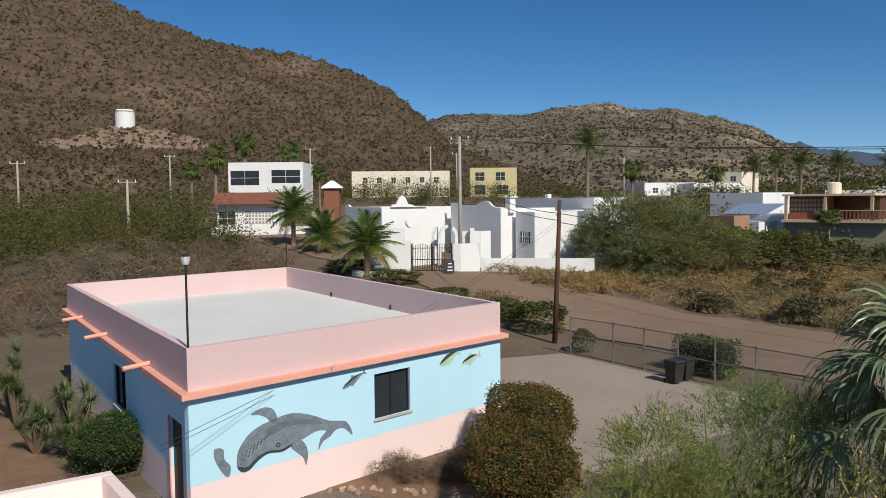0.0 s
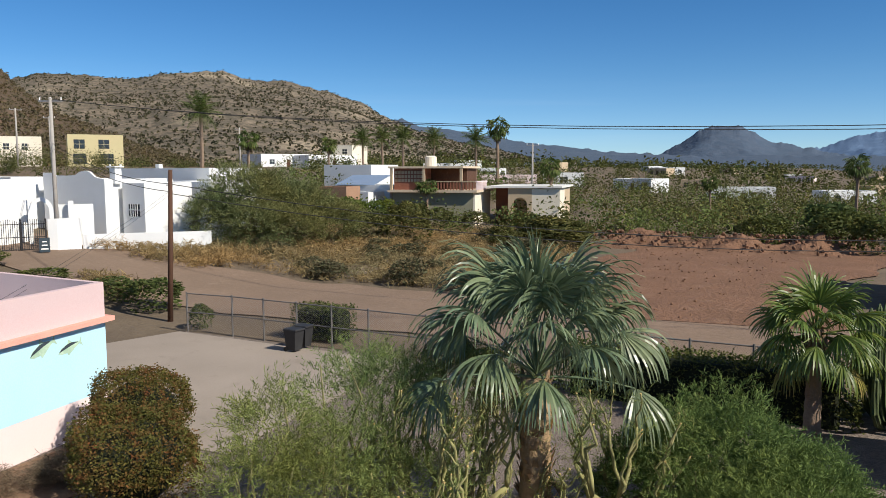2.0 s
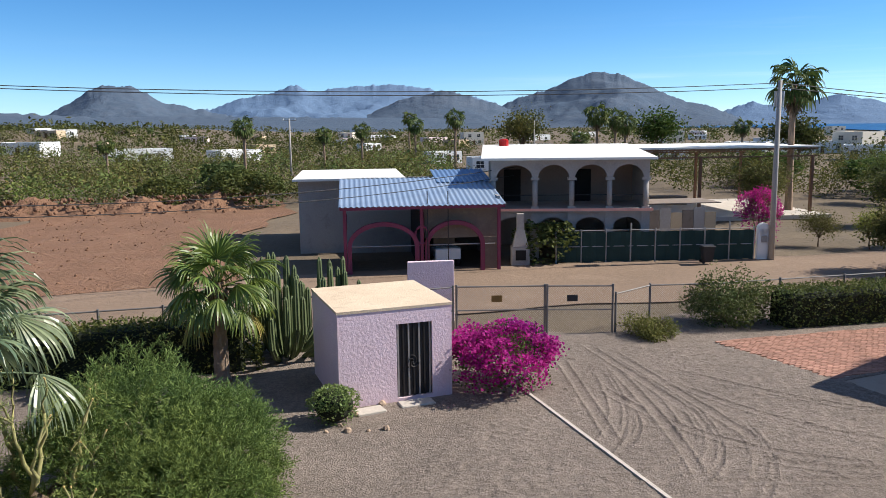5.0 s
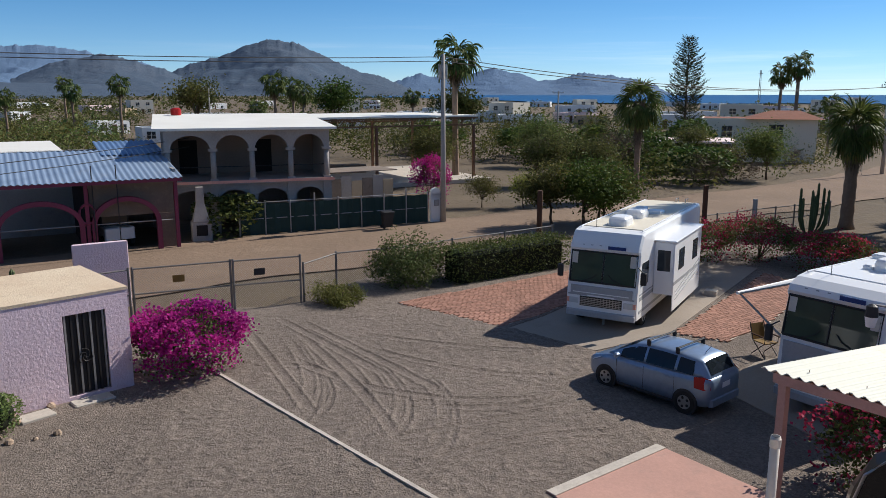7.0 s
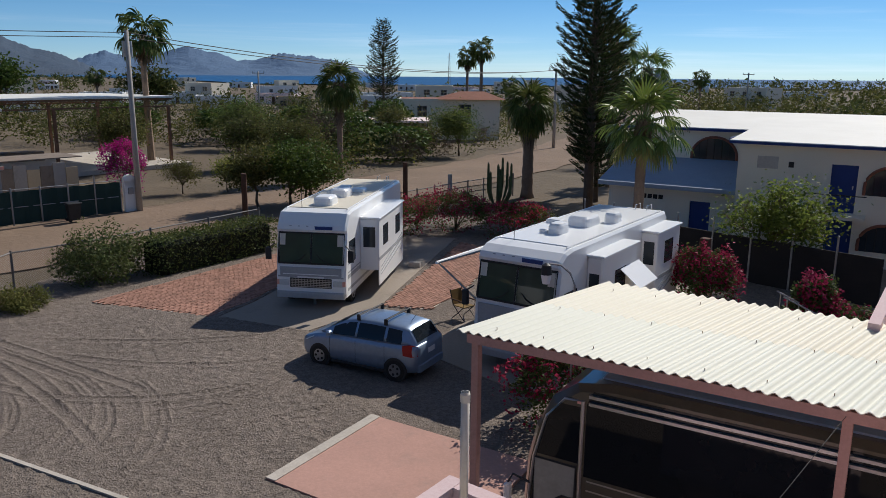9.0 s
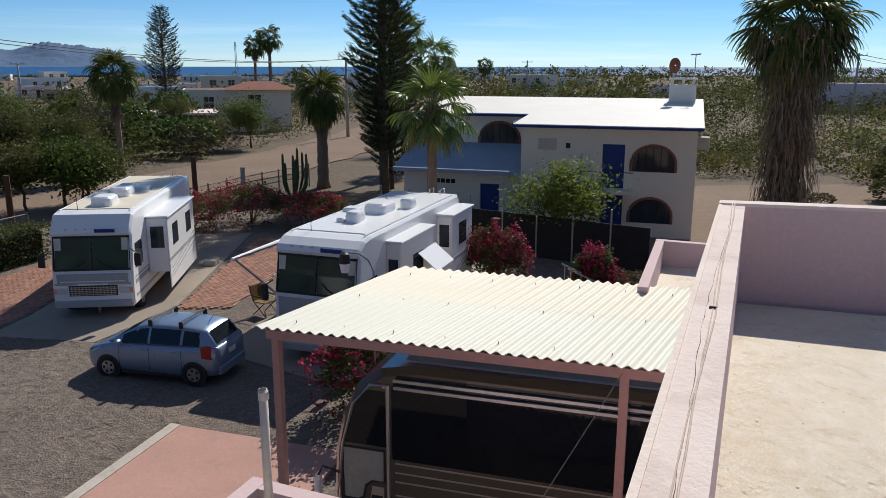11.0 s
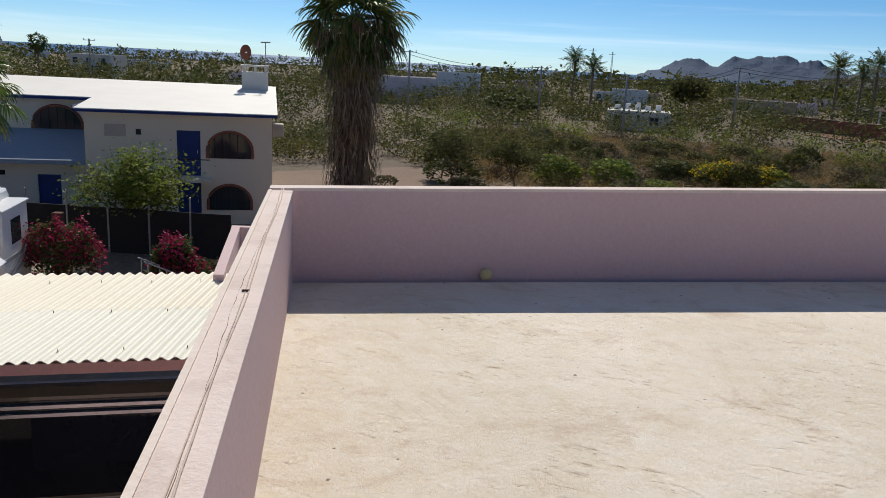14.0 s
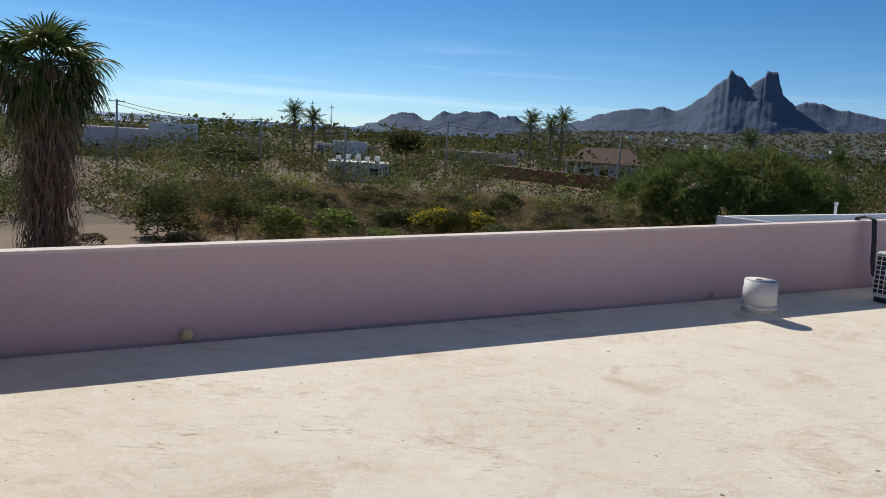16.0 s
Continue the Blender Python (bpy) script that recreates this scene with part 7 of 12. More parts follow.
def feather_leaf(seed, length, droop, pairs=34):
    rng = random.Random(seed)
    s = Shape()
    spine = [Vector((length * t, 0, length * (0.35 * t - droop * t * t))) for t in [i / 10 for i in range(11)]]
    s.tube(spine, [0.03 - 0.0025 * i for i in range(11)], 4)
    for k in range(pairs):
        t = 0.12 + 0.88 * k / pairs
        i = min(int(t * 10), 9)
        p = spine[i].lerp(spine[i + 1], t * 10 - i)
        L = length * 0.3 * math.sin(math.pi * min(1, 0.15 + t * 0.85)) ** 0.6 * rng.uniform(0.85, 1.1)
        for sy in (-1, 1):
            e = p + Vector((L * 0.45, sy * L * 0.8, -L * rng.uniform(0.25, 0.6)))
            s.add([(p.x - 0.035, p.y, p.z), (p.x + 0.045, p.y, p.z), (e.x + 0.02, e.y, e.z), (e.x - 0.01, e.y, e.z)], [(0, 1, 2, 3)])
    return s


def lifted(shape, up):
    m = pose(0, 0, 0, 0, -up, 0)
    shape.v = [tuple(m @ Vector(p)) for p in shape.v]
    return shape


def palm(name, label, x, y, h, r0, r1, blade, count, seed, material, petiole=None, husk=0.0, skirt=0.0, z=None, lean=(0, 0), feather=False, low=-35, trunk_mat=None, drop=1.0, skirt_r=0.0, fingers=30, top=84, bias=0.9, old=0.86):
    """A palm: ringed trunk, leaf bases, a skirt of dead leaves and single fronds round the head."""
    z = rise(x, y) if z is None else z
    rng = random.Random(seed)
    ob = thing(name, label, "palm", pose(x, y, z, 0, 0, rng.uniform(0, 360)))
    head = Vector((lean[0], lean[1], h))
    pts, rad = [], []
    for i in range(17):
        t = i / 16
        pts.append((head.x * t * t, head.y * t * t, h * t))
        rad.append((r0 + (r1 - r0) * t ** 0.7) * (1 + (0.07 if i % 2 else -0.03)) * (1.25 if i == 0 else 1))
    part("trunk", Shape().tube(pts, rad, 12), trunk_mat or M_PALEBARK, ob, smooth=True)
    if husk:
        s = Shape()
        for k in range(int(150 * husk)):
            t = rng.uniform(1 - husk, 1.0)
            a = rng.uniform(0, 6.283)
            rr = r0 + (r1 - r0) * t
            b = Vector((head.x * t * t + rr * math.cos(a), head.y * t * t + rr * math.sin(a), h * t))
            o = Vector((math.cos(a), math.sin(a), 0))
            sd = Vector((-o.y, o.x, 0)) * 0.07
            e = b + o * rng.uniform(0.05, 0.12) + Vector((0, 0, rng.uniform(0.12, 0.26)))
            s.add([tuple(b - sd), tuple(b + sd), tuple(e + sd * 0.5), tuple(e - sd * 0.5)], [(0, 1, 2, 3)])
        part("husk", s, M_HUSK, ob, "cut brown leaf bases")
    if skirt:
        s = Shape()
        sr = skirt_r or r1 * 2.6
        for k in range(int(900 * max(1.0, skirt / 2))):
            a, t = rng.uniform(0, 6.283), rng.uniform(0, 1)
            o, sd = Vector((math.cos(a), math.sin(a), 0)), Vector((-math.sin(a), math.cos(a), 0))
            rr = sr * rng.uniform(0.45, 1.0) * (0.70 + 0.5 * max(0.0, 1 - 3.2 * t) ** 1.4 + 0.07 * math.sin(11 * t + 3 * a) - 0.06 * t)
            b = head + o * rr * 0.86 + Vector((0, 0, 0.3 - skirt * t))
            L = rng.uniform(0.25, 0.75)
            e = b + o * L * rng.uniform(-0.05, 0.38) + sd * L * rng.uniform(-0.35, 0.35) - Vector((0, 0, L))
            w = sd * rng.uniform(0.012, 0.045)
            s.add([tuple(b - w), tuple(b + w), tuple(e + w * 0.3), tuple(e - w * 0.3)], [(0, 1, 2, 3)])
        for k in range(26 if skirt > 4 else 0):
            a = rng.uniform(0, 6.283)
            o = Vector((math.cos(a), math.sin(a), 0))
            p = [head + o * 1.2 * u + Vector((0, 0, 0.35 - q)) for u, q in ((0.4, 0.0), (0.95, 0.05), (1.35, 0.45), (1.5, 1.1), (1.5, 1.7))]
            s.tube([q + Vector((rng.uniform(-0.06, 0.06), rng.uniform(-0.06, 0.06), rng.uniform(-0.1, 0.1))) for q in p], [0.02, 0.016, 0.014, 0.03, 0.01], 4)
        part("dead_leaf_skirt", s, M_SKIRT, ob, "hanging skirt of dry dead leaves")
    pet = petiole if petiole is not None else blade * 0.9
    for k in range(count):
        t = (k + 0.5) / count
        up = top - (top - low) * t ** bias + rng.uniform(-7, 7)
        young = 0.75 + 0.25 * min(1.0, t * 4)
        shape = lifted(feather_leaf(seed + k, blade, 0.55), up) if feather else fan_leaf(seed * 50 + k, up, pet * young * rng.uniform(0.85, 1.1), blade * rng.uniform(0.85, 1.05), drop * (0.6 + 0.7 * t), fingers)
        m = Matrix.Translation(head + Vector((0, 0, 0.15 * (1 - t)))) @ pose(0, 0, 0, 0, 0, k * 137.5 + rng.uniform(-14, 14))
        part("frond", shape.mesh("frond", material if t < old else M_FANOLD), None, ob, "", m)
    return ob


palm("fan_palm", "blue-green robust fan palm with drooping leaves", 9.1, 13.65, 3.6, 0.36, 0.30, 1.4, 34, 5, M_FAN, 1.95, 0.95, 0, 0.1, low=14, trunk_mat=M_HUSK, drop=1.9, fingers=40, top=88, bias=1.15, old=0.96)
palm("fan_palm", "slim green fan palm with a smooth ringed trunk", 20.15, 15.4, 3.0, 0.27, 0.19, 1.1, 34, 8, M_FANGREEN, 1.2, 0.1, 0.3, 0.1, low=-26, drop=1.5, fingers=30, skirt_r=0.35, old=0.95)
palm("skirted_fan_palm", "tall fan palm with a thick skirt of dead leaves", 15.5, -29.1, 9.4, 0.55, 0.5, 1.4, 50, 12, M_PALMFAR, 1.35, 0, 9.2, 0, low=-62, skirt_r=2.05, drop=1.45, trunk_mat=M_BARK, fingers=26, top=76)
palm("fan_palm", "thick-trunked fan palm near the dirt road", 46.4, -26.5, 6.1, 0.42, 0.30, 1.35, 46, 14, M_PALMFAR, 1.0, 0.2, 2.4, 0, low=-78, drop=2.0, fingers=24)
palm("fan_palm", "slim fan palm beside the road", 60.9, -17.6, 7.3, 0.24, 0.2, 1.35, 40, 15, M_PALMFAR, 1.15, 0, 3.0, 0, low=-66, fingers=22, drop=2.0)
palm("fan_palm", "fan palm in front of the cream apartment building", 25.88, -19.91, 6.2, 0.24, 0.19, 1.15, 30, 16, M_FANGREEN, 1.15, 0.1, 0.3, 0, low=-42, fingers=24, skirt_r=0.35, drop=1.4)
palm("fan_palm", "tall fan palm beside the pine", 48.9, -35.0, 10.3, 0.24, 0.2, 1.15, 28, 17, M_FANGREEN, 1.2, 0, 0.9, 0, low=-50, fingers=22, drop=1.5)
palm("fan_palm", "tall fan palm beside the pine", 52.2, -40.6, 8.6, 0.24, 0.2, 1.25, 28, 18, M_FANGREEN, 1.3, 0, 0.9, 0, low=-50, fingers=22, drop=1.5)


def cactus_cluster(x, y, w, h, count, seed, label, z=0.1, r=0.11):
    rng = random.Random(seed)
    ob = thing("organ_pipe_cactus", label, "cactus", pose(x, y, z))
    for k in range(count):
        a, d = rng.uniform(0, 6.283), w / 2 * rng.uniform(0.1, 1.0)
        bx, by = d * 0.45 * math.cos(a), d * 0.45 * math.sin(a)
        tx, ty = d * math.cos(a), d * math.sin(a)
        hh = h * rng.uniform(0.55, 1.0) * (1 - 0.25 * (d / (w / 2)) ** 2)
        path = [(bx, by, 0), (bx + (tx - bx) * 0.55, by + (ty - by) * 0.55, hh * 0.16), (tx, ty, hh * 0.42), (tx, ty, hh * 0.75), (tx, ty, hh * 0.96), (tx, ty, hh)]
        n = 14
        s = Shape()
        s.tube(path, [r * 0.8, r, r * 1.05, r, r * 0.8, r * 0.2], n)
        for i, p in enumerate(s.v):
            if (i % n) % 2:
                c = Vector(path[i // n])
                s.v[i] = tuple(c + (Vector(p) - c) * 0.78)
        part("stem", s, M_CACTUS, ob)
    return ob


cactus_cluster(23.6, 15.2, 4.8, 3.9, 46, 4, "dense clump of tall green organ pipe cactus")
cactus_cluster(26.0, 14.5, 2.4, 3.6, 9, 6, "tall green organ pipe cactus stems")
cactus_cluster(44.9, -23.4, 3.6, 3.2, 14, 9, "dark organ pipe cactus by the road", 0.0, 0.085)


def leafy(name, label, category, x, y, mesh, z=0.08, rz=0.0, trunk=None, core=None):
    ob = thing(name, label, category, pose(x, y, z, 0, 0, rz))
    part("foliage", mesh, None, ob)
    if core:
        part("branches", core, M_BARK, ob)
    return ob


def hedge_mesh(seed, sx, sy, sz, material, n, leaf=0.09, ragged=0.07):
    rng = np.random.default_rng(seed)
    s = Shape()
    s.v, s.f = lattice(leaf_quads(rng, box_leaves(rng, n, sx, sy, sz, ragged), leaf, leaf * 0.6))
    return s.mesh("foliage", material)


def hedge(x, y, rz, sx, sy, sz, seed, material, label, n, leaf=0.09, ragged=0.07):
    ob = thing("hedge", label, "hedge", pose(x, y, 0.08, 0, 0, rz))
    part("foliage", hedge_mesh(seed, sx, sy, sz, material, n, leaf, ragged), None, ob)
    # near-black core box paints the shade between the leaves
    part("shade_core", Shape().box(0, 0, 0, sx * 0.9, sy * 0.85, sz * 0.92, 0, 0.15), surface("hedge_shade_black", (0.02, 0.025, 0.01), (0.012, 0.015, 0.008), None, 0.95, 3, 10, 0.5, 0.05), ob)
    return ob


def round_bush(name, label, category, x, y, rx, ry, rz_, seed, material, n, leaf, z=0.08, square=2.6, clumps=60, clump=0.2, hollow=0.75, core=0.86):
    ob = thing(name, label, category, pose(x, y, z))
    part("foliage", shell_mesh("foliage", material, seed, n, rx, ry, rz_, leaf, leaf * 0.6, 0.10, 0.05, square), None, ob)
    if core:
        # near-black ball inside stands for the shade behind the leaves
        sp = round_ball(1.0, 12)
        part("shade_core", Shape().add(sp.v, sp.f, Matrix.Translation((0, 0, rz_)) @ Matrix.Diagonal((rx * core, ry * core, rz_ * core, 1))), MATS["hedge_shade_black"], ob)
    return ob


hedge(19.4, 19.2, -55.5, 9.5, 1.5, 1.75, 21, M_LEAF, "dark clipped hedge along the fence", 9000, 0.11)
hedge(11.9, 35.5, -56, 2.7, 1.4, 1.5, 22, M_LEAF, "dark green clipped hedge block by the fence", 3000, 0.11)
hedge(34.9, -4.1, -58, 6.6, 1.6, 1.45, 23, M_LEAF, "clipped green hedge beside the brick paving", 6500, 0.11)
def shaggy_bush(name, label, x, y, w, h, seed, material, n, leaf, z=0.08):
    """An unclipped bush: uneven lobes of upright leaves over a few bare stems."""
    nr, rng = np.random.default_rng(seed), random.Random(seed)
    ob = thing(name, label, "bush", pose(x, y, z))
    k = 9
    out = []
    for i in range(k):
        a, r = 6.283 * i / k + rng.uniform(-0.3, 0.3), w * (0.10 if i % 3 == 0 else 0.27) * rng.uniform(0.8, 1.1)
        q = lobed_points(nr, n // k, w * 0.46, h * rng.uniform(0.78, 1.0) * (1 - 0.35 * (r / (0.5 * w)) ** 2))
        out.append(q + np.array([r * math.cos(a), r * math.sin(a), 0.0]))
        part("stem", Shape().tube([(0.1 * math.cos(a), 0.1 * math.sin(a), 0), (r * math.cos(a), r * math.sin(a), h * 0.6)], [0.04, 0.012], 5), M_BARK, ob)
    f = Shape()
    f.v, f.f = lattice(leaf_quads(nr, np.concatenate(out), leaf, leaf * 0.32, 0.9))
    part("foliage", f, material, ob)
    return ob


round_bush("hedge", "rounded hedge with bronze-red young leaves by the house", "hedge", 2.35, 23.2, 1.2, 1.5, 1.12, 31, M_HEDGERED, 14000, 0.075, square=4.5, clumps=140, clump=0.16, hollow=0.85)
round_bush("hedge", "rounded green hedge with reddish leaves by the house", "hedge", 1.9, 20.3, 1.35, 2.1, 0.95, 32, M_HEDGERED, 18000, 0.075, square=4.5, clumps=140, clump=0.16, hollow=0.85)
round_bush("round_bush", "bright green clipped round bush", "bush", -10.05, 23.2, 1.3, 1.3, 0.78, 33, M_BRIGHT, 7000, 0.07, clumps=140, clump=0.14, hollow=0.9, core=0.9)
shaggy_bush("oleander_bush", "large grey-green oleander bush by the yard corner", 32.9, 0.35, 4.0, 2.6, 34, M_OLEANDER, 6500, 0.17)
shaggy_bush("low_bush", "low yellow-green bush on gravel", 29.9, 3.0, 2.5, 1.05, 35, M_LOWBUSH, 3600, 0.13)
round_bush("small_shrub", "small grey-green shrub beside the pump house", "shrub", 18.2, 10.3, 0.62, 0.62, 0.5, 36, M_FEATHER, 1800, 0.08, clumps=40)


def bougainvillea(x, y, rx, ry, rz_, seed, material, label, n=6500):
    ob = thing("bougainvillea", label, "flowering shrub", pose(x, y, 0.08))
    part("blossom", shell_mesh("blossom", material, seed, n if material is M_MAGENTA else n // 3, rx, ry, rz_, 0.1, 0.08, 0.3, 0.09, 2.0), None, ob, "dense papery blossom")
    part("foliage", shell_mesh("foliage", M_LEAF, seed, n // 2 if material is M_MAGENTA else n, rx * 0.94, ry * 0.94, rz_ * 0.93, 0.1, 0.06, 0.3, 0.10, 2.0), None, ob, "green leaves between blossom")
    rng = random.Random(seed)
    for k in range(6):
        a = rng.uniform(0, 6.28)
        part("stem", Shape().tube([(0, 0, 0), (rx * 0.4 * math.cos(a), ry * 0.4 * math.sin(a), rz_), (rx * 0.8 * math.cos(a), ry * 0.8 * math.sin(a), rz_ * 1.5)], [0.04, 0.03, 0.01], 5), M_BARK, ob)


bougainvillea(22.55, 6.8, 1.5, 1.5, 0.98, 51, M_MAGENTA, "vivid magenta bougainvillea beside the pump house", 9000)
bougainvillea(37.0, -13.6, 1.9, 1.7, 1.0, 52, M_CRIMSON, "crimson and green bougainvillea behind the motorhome")
bougainvillea(37.4, -17.0, 1.9, 1.7, 1.0, 53, M_CRIMSON, "crimson and green bougainvillea behind the motorhome")
bougainvillea(34.5, -19.0, 1.7, 1.6, 0.9, 54, M_CRIMSON, "crimson bougainvillea by the wire fence")
bougainvillea(20.07, -18.37, 1.05, 1.0, 1.25, 55, M_CRIMSON, "tall crimson bougainvillea before the apartments")
bougainvillea(16.03, -18.80, 0.75, 0.7, 1.15, 56, M_CRIMSON, "crimson bougainvillea before the apartments")
bougainvillea(15.3, -19.35, 1.5, 1.0, 0.85, 57, M_CRIMSON, "low crimson bougainvillea by the fence")
bougainvillea(14.6, -9.4, 1.3, 1.2, 1.1, 58, M_CRIMSON, "crimson bougainvillea between carport and motorhome")


def twig_tree(name, label, x, y, h, spread, seed, leaf_mat, n_leaves, limbs=6, z=0.08, bark=None, leaf=(0.1, 0.035), pruned=0.0, droop=0.0, trunk_r=0.13, clump=0.35, base=0.33, levels=3):
    """A tree of forking tapered limbs with clumps of fine leaves at the twigs."""
    rng = random.Random(seed)
    nrng = np.random.default_rng(seed)
    ob = thing(name, label, "tree", pose(x, y, z))
    s, tips = Shape(), []

    def grow(p, d, L, r, depth):
        q = p + d * L
        mid = p + d * L * 0.5 + Vector((rng.uniform(-1, 1), rng.uniform(-1, 1), rng.uniform(-0.3, 0.6))) * L * 0.1
        s.tube([p, mid, q], [r, r * 0.85, r * 0.68], 7 if depth < 2 else 5)
        if depth >= levels or rng.random() < pruned * depth * 0.5:
            tips.append((q, depth))
            return
        if depth >= 2:
            tips.append((q, depth))
        for k in range(rng.choice((2, 3)) if depth else limbs):
            a = rng.uniform(0, 6.283)
            tilt = rng.uniform(0.35, 0.85) if depth else rng.uniform(0.3, 1.0) * spread / h * 1.4
            nd = (d * math.cos(tilt) + Vector((math.cos(a), math.sin(a), 0.15)) * math.sin(tilt)).normalized()
            grow(q, nd, (L if depth else h * 0.33) * rng.uniform(0.55, 0.9), r * 0.62, depth + 1)
    grow(Vector((0, 0, 0)), Vector((rng.uniform(-0.1, 0.1), rng.uniform(-0.1, 0.1), 1)).normalized(), h * base, trunk_r, 0)
    part("trunk", s, bark or M_BARK, ob, smooth=True)
    c = np.array([tuple(t[0]) for t in tips])
    which = nrng.integers(0, len(c), n_leaves)
    p = c[which] + nrng.normal(size=(n_leaves, 3)) * clump * np.array([1, 1, 0.75])
    if droop:
        p[:, 2] -= nrng.random(n_leaves) ** 2 * droop
    p[:, 2] = np.maximum(p[:, 2], 0.1)
    f = Shape()
    f.v, f.f = lattice(leaf_quads(nrng, p, leaf[0], leaf[1], 0.4))
    part("foliage", f, leaf_mat, ob)
    return ob


def spray_quads(nr, base, way, length, leaflets, leaf, width):
    """Feathery twigs: leaflets in two rows along thin bowed twigs from base along way; returns quads."""
    n = len(base)
    way = way / (np.linalg.norm(way, axis=1)[:, None] + 1e-9)
    L = length * (0.6 + 0.8 * nr.random(n))
    side = np.cross(way, nr.normal(size=(n, 3)))
    side /= np.linalg.norm(side, axis=1)[:, None] + 1e-9
    t = np.linspace(0.08, 1.0, leaflets)[None, :, None]
    c = base[:, None] + way[:, None] * t * L[:, None, None]
    c[..., 2] -= (t[..., 0] ** 2) * L[:, None] * 0.3
    flip = np.where(np.arange(leaflets) % 2, 1.0, -1.0)[None, :, None]
    d = way[:, None] * 0.75 + side[:, None] * flip * 0.7 + nr.normal(size=(n, leaflets, 3)) * 0.25
    d /= np.linalg.norm(d, axis=2)[..., None]
    s2 = np.cross(d, nr.normal(size=(n, leaflets, 3)))
    s2 /= np.linalg.norm(s2, axis=2)[..., None] + 1e-9
    k = leaf * (0.7 + 0.6 * nr.random((n, leaflets, 1)))
    q = np.stack([c, c + d * k * 0.5 + s2 * width, c + d * k, c + d * k * 0.5 - s2 * width], 2)
    return q.reshape(-1, 4, 3)


def wander(rng, a, b, r0, r1, sway=0.08, n=5):
    """A bent tapering limb from a to b."""
    a, b = Vector(a), Vector(b)
    L = (b - a).length
    pts = [a.lerp(b, i / n) + (Vector((rng.uniform(-1, 1), rng.uniform(-1, 1), rng.uniform(-1, 1))) * L * sway if 0 < i < n else Vector()) for i in range(n + 1)]
    return pts, [r0 + (r1 - r0) * i / n for i in range(n + 1)]


def spray_tree(name, label, x, y, lobes, seed, material, per_lobe, bark, twig=0.55, leaf=0.11, width=0.008, leaflets=16, inner=0.5, stems=5, category="tree", z=0.08):
    """A feathery desert tree: bent stems up to each lobe of the crown (dx, dy, z, radius, half height), each lobe full of sprays."""
    rng, nr = random.Random(seed), np.random.default_rng(seed)
    ob = thing(name, label, category, pose(x, y, z))
    quads = []
    for dx, dy, zz, r, hz in lobes:
        for k in range(stems):
            a, e = rng.uniform(0, 6.283), rng.uniform(0.2, 0.9)
            tip = (dx + r * e * math.cos(a), dy + r * e * math.sin(a), zz + hz * rng.uniform(-0.1, 0.95))
            foot = (dx * 0.15 + rng.uniform(-0.2, 0.2), dy * 0.15 + rng.uniform(-0.2, 0.2), 0)
            pts, rad = wander(rng, foot, tip, rng.uniform(0.045, 0.085), 0.012, 0.07)
            part("stem", Shape().tube(pts, rad, 6), bark, ob, smooth=True)
        n = per_lobe
        d = nr.normal(size=(n, 3))
        d[:, 2] = np.where(nr.random(n) < 0.6, np.abs(d[:, 2]), d[:, 2])
        d /= np.linalg.norm(d, axis=1)[:, None]
        ph = nr.random(6) * 6.28
        lump = 1 + 0.16 * np.sin(d[:, 0] * 5 + ph[0]) * np.sin(d[:, 1] * 5 + ph[1]) + 0.14 * np.sin(d[:, 2] * 6 + ph[2]) * np.sin(d[:, 0] * 8 + ph[3])
        rad = (inner + (1 - inner) * nr.random(n) ** 0.6) * lump * 0.88
        base = d * rad[:, None] * np.array([r, r, hz]) + np.array([dx, dy, zz])
        base[:, 2] = np.maximum(base[:, 2], 0.15)
        way = d * 0.8 + np.array([0, 0, 0.45]) + nr.normal(size=(n, 3)) * 0.35
        quads.append(spray_quads(nr, base, way, twig, leaflets, leaf, width))
    f = Shape()
    f.v, f.f = lattice(np.concatenate(quads))
    part("foliage", f, material, ob)
    return ob


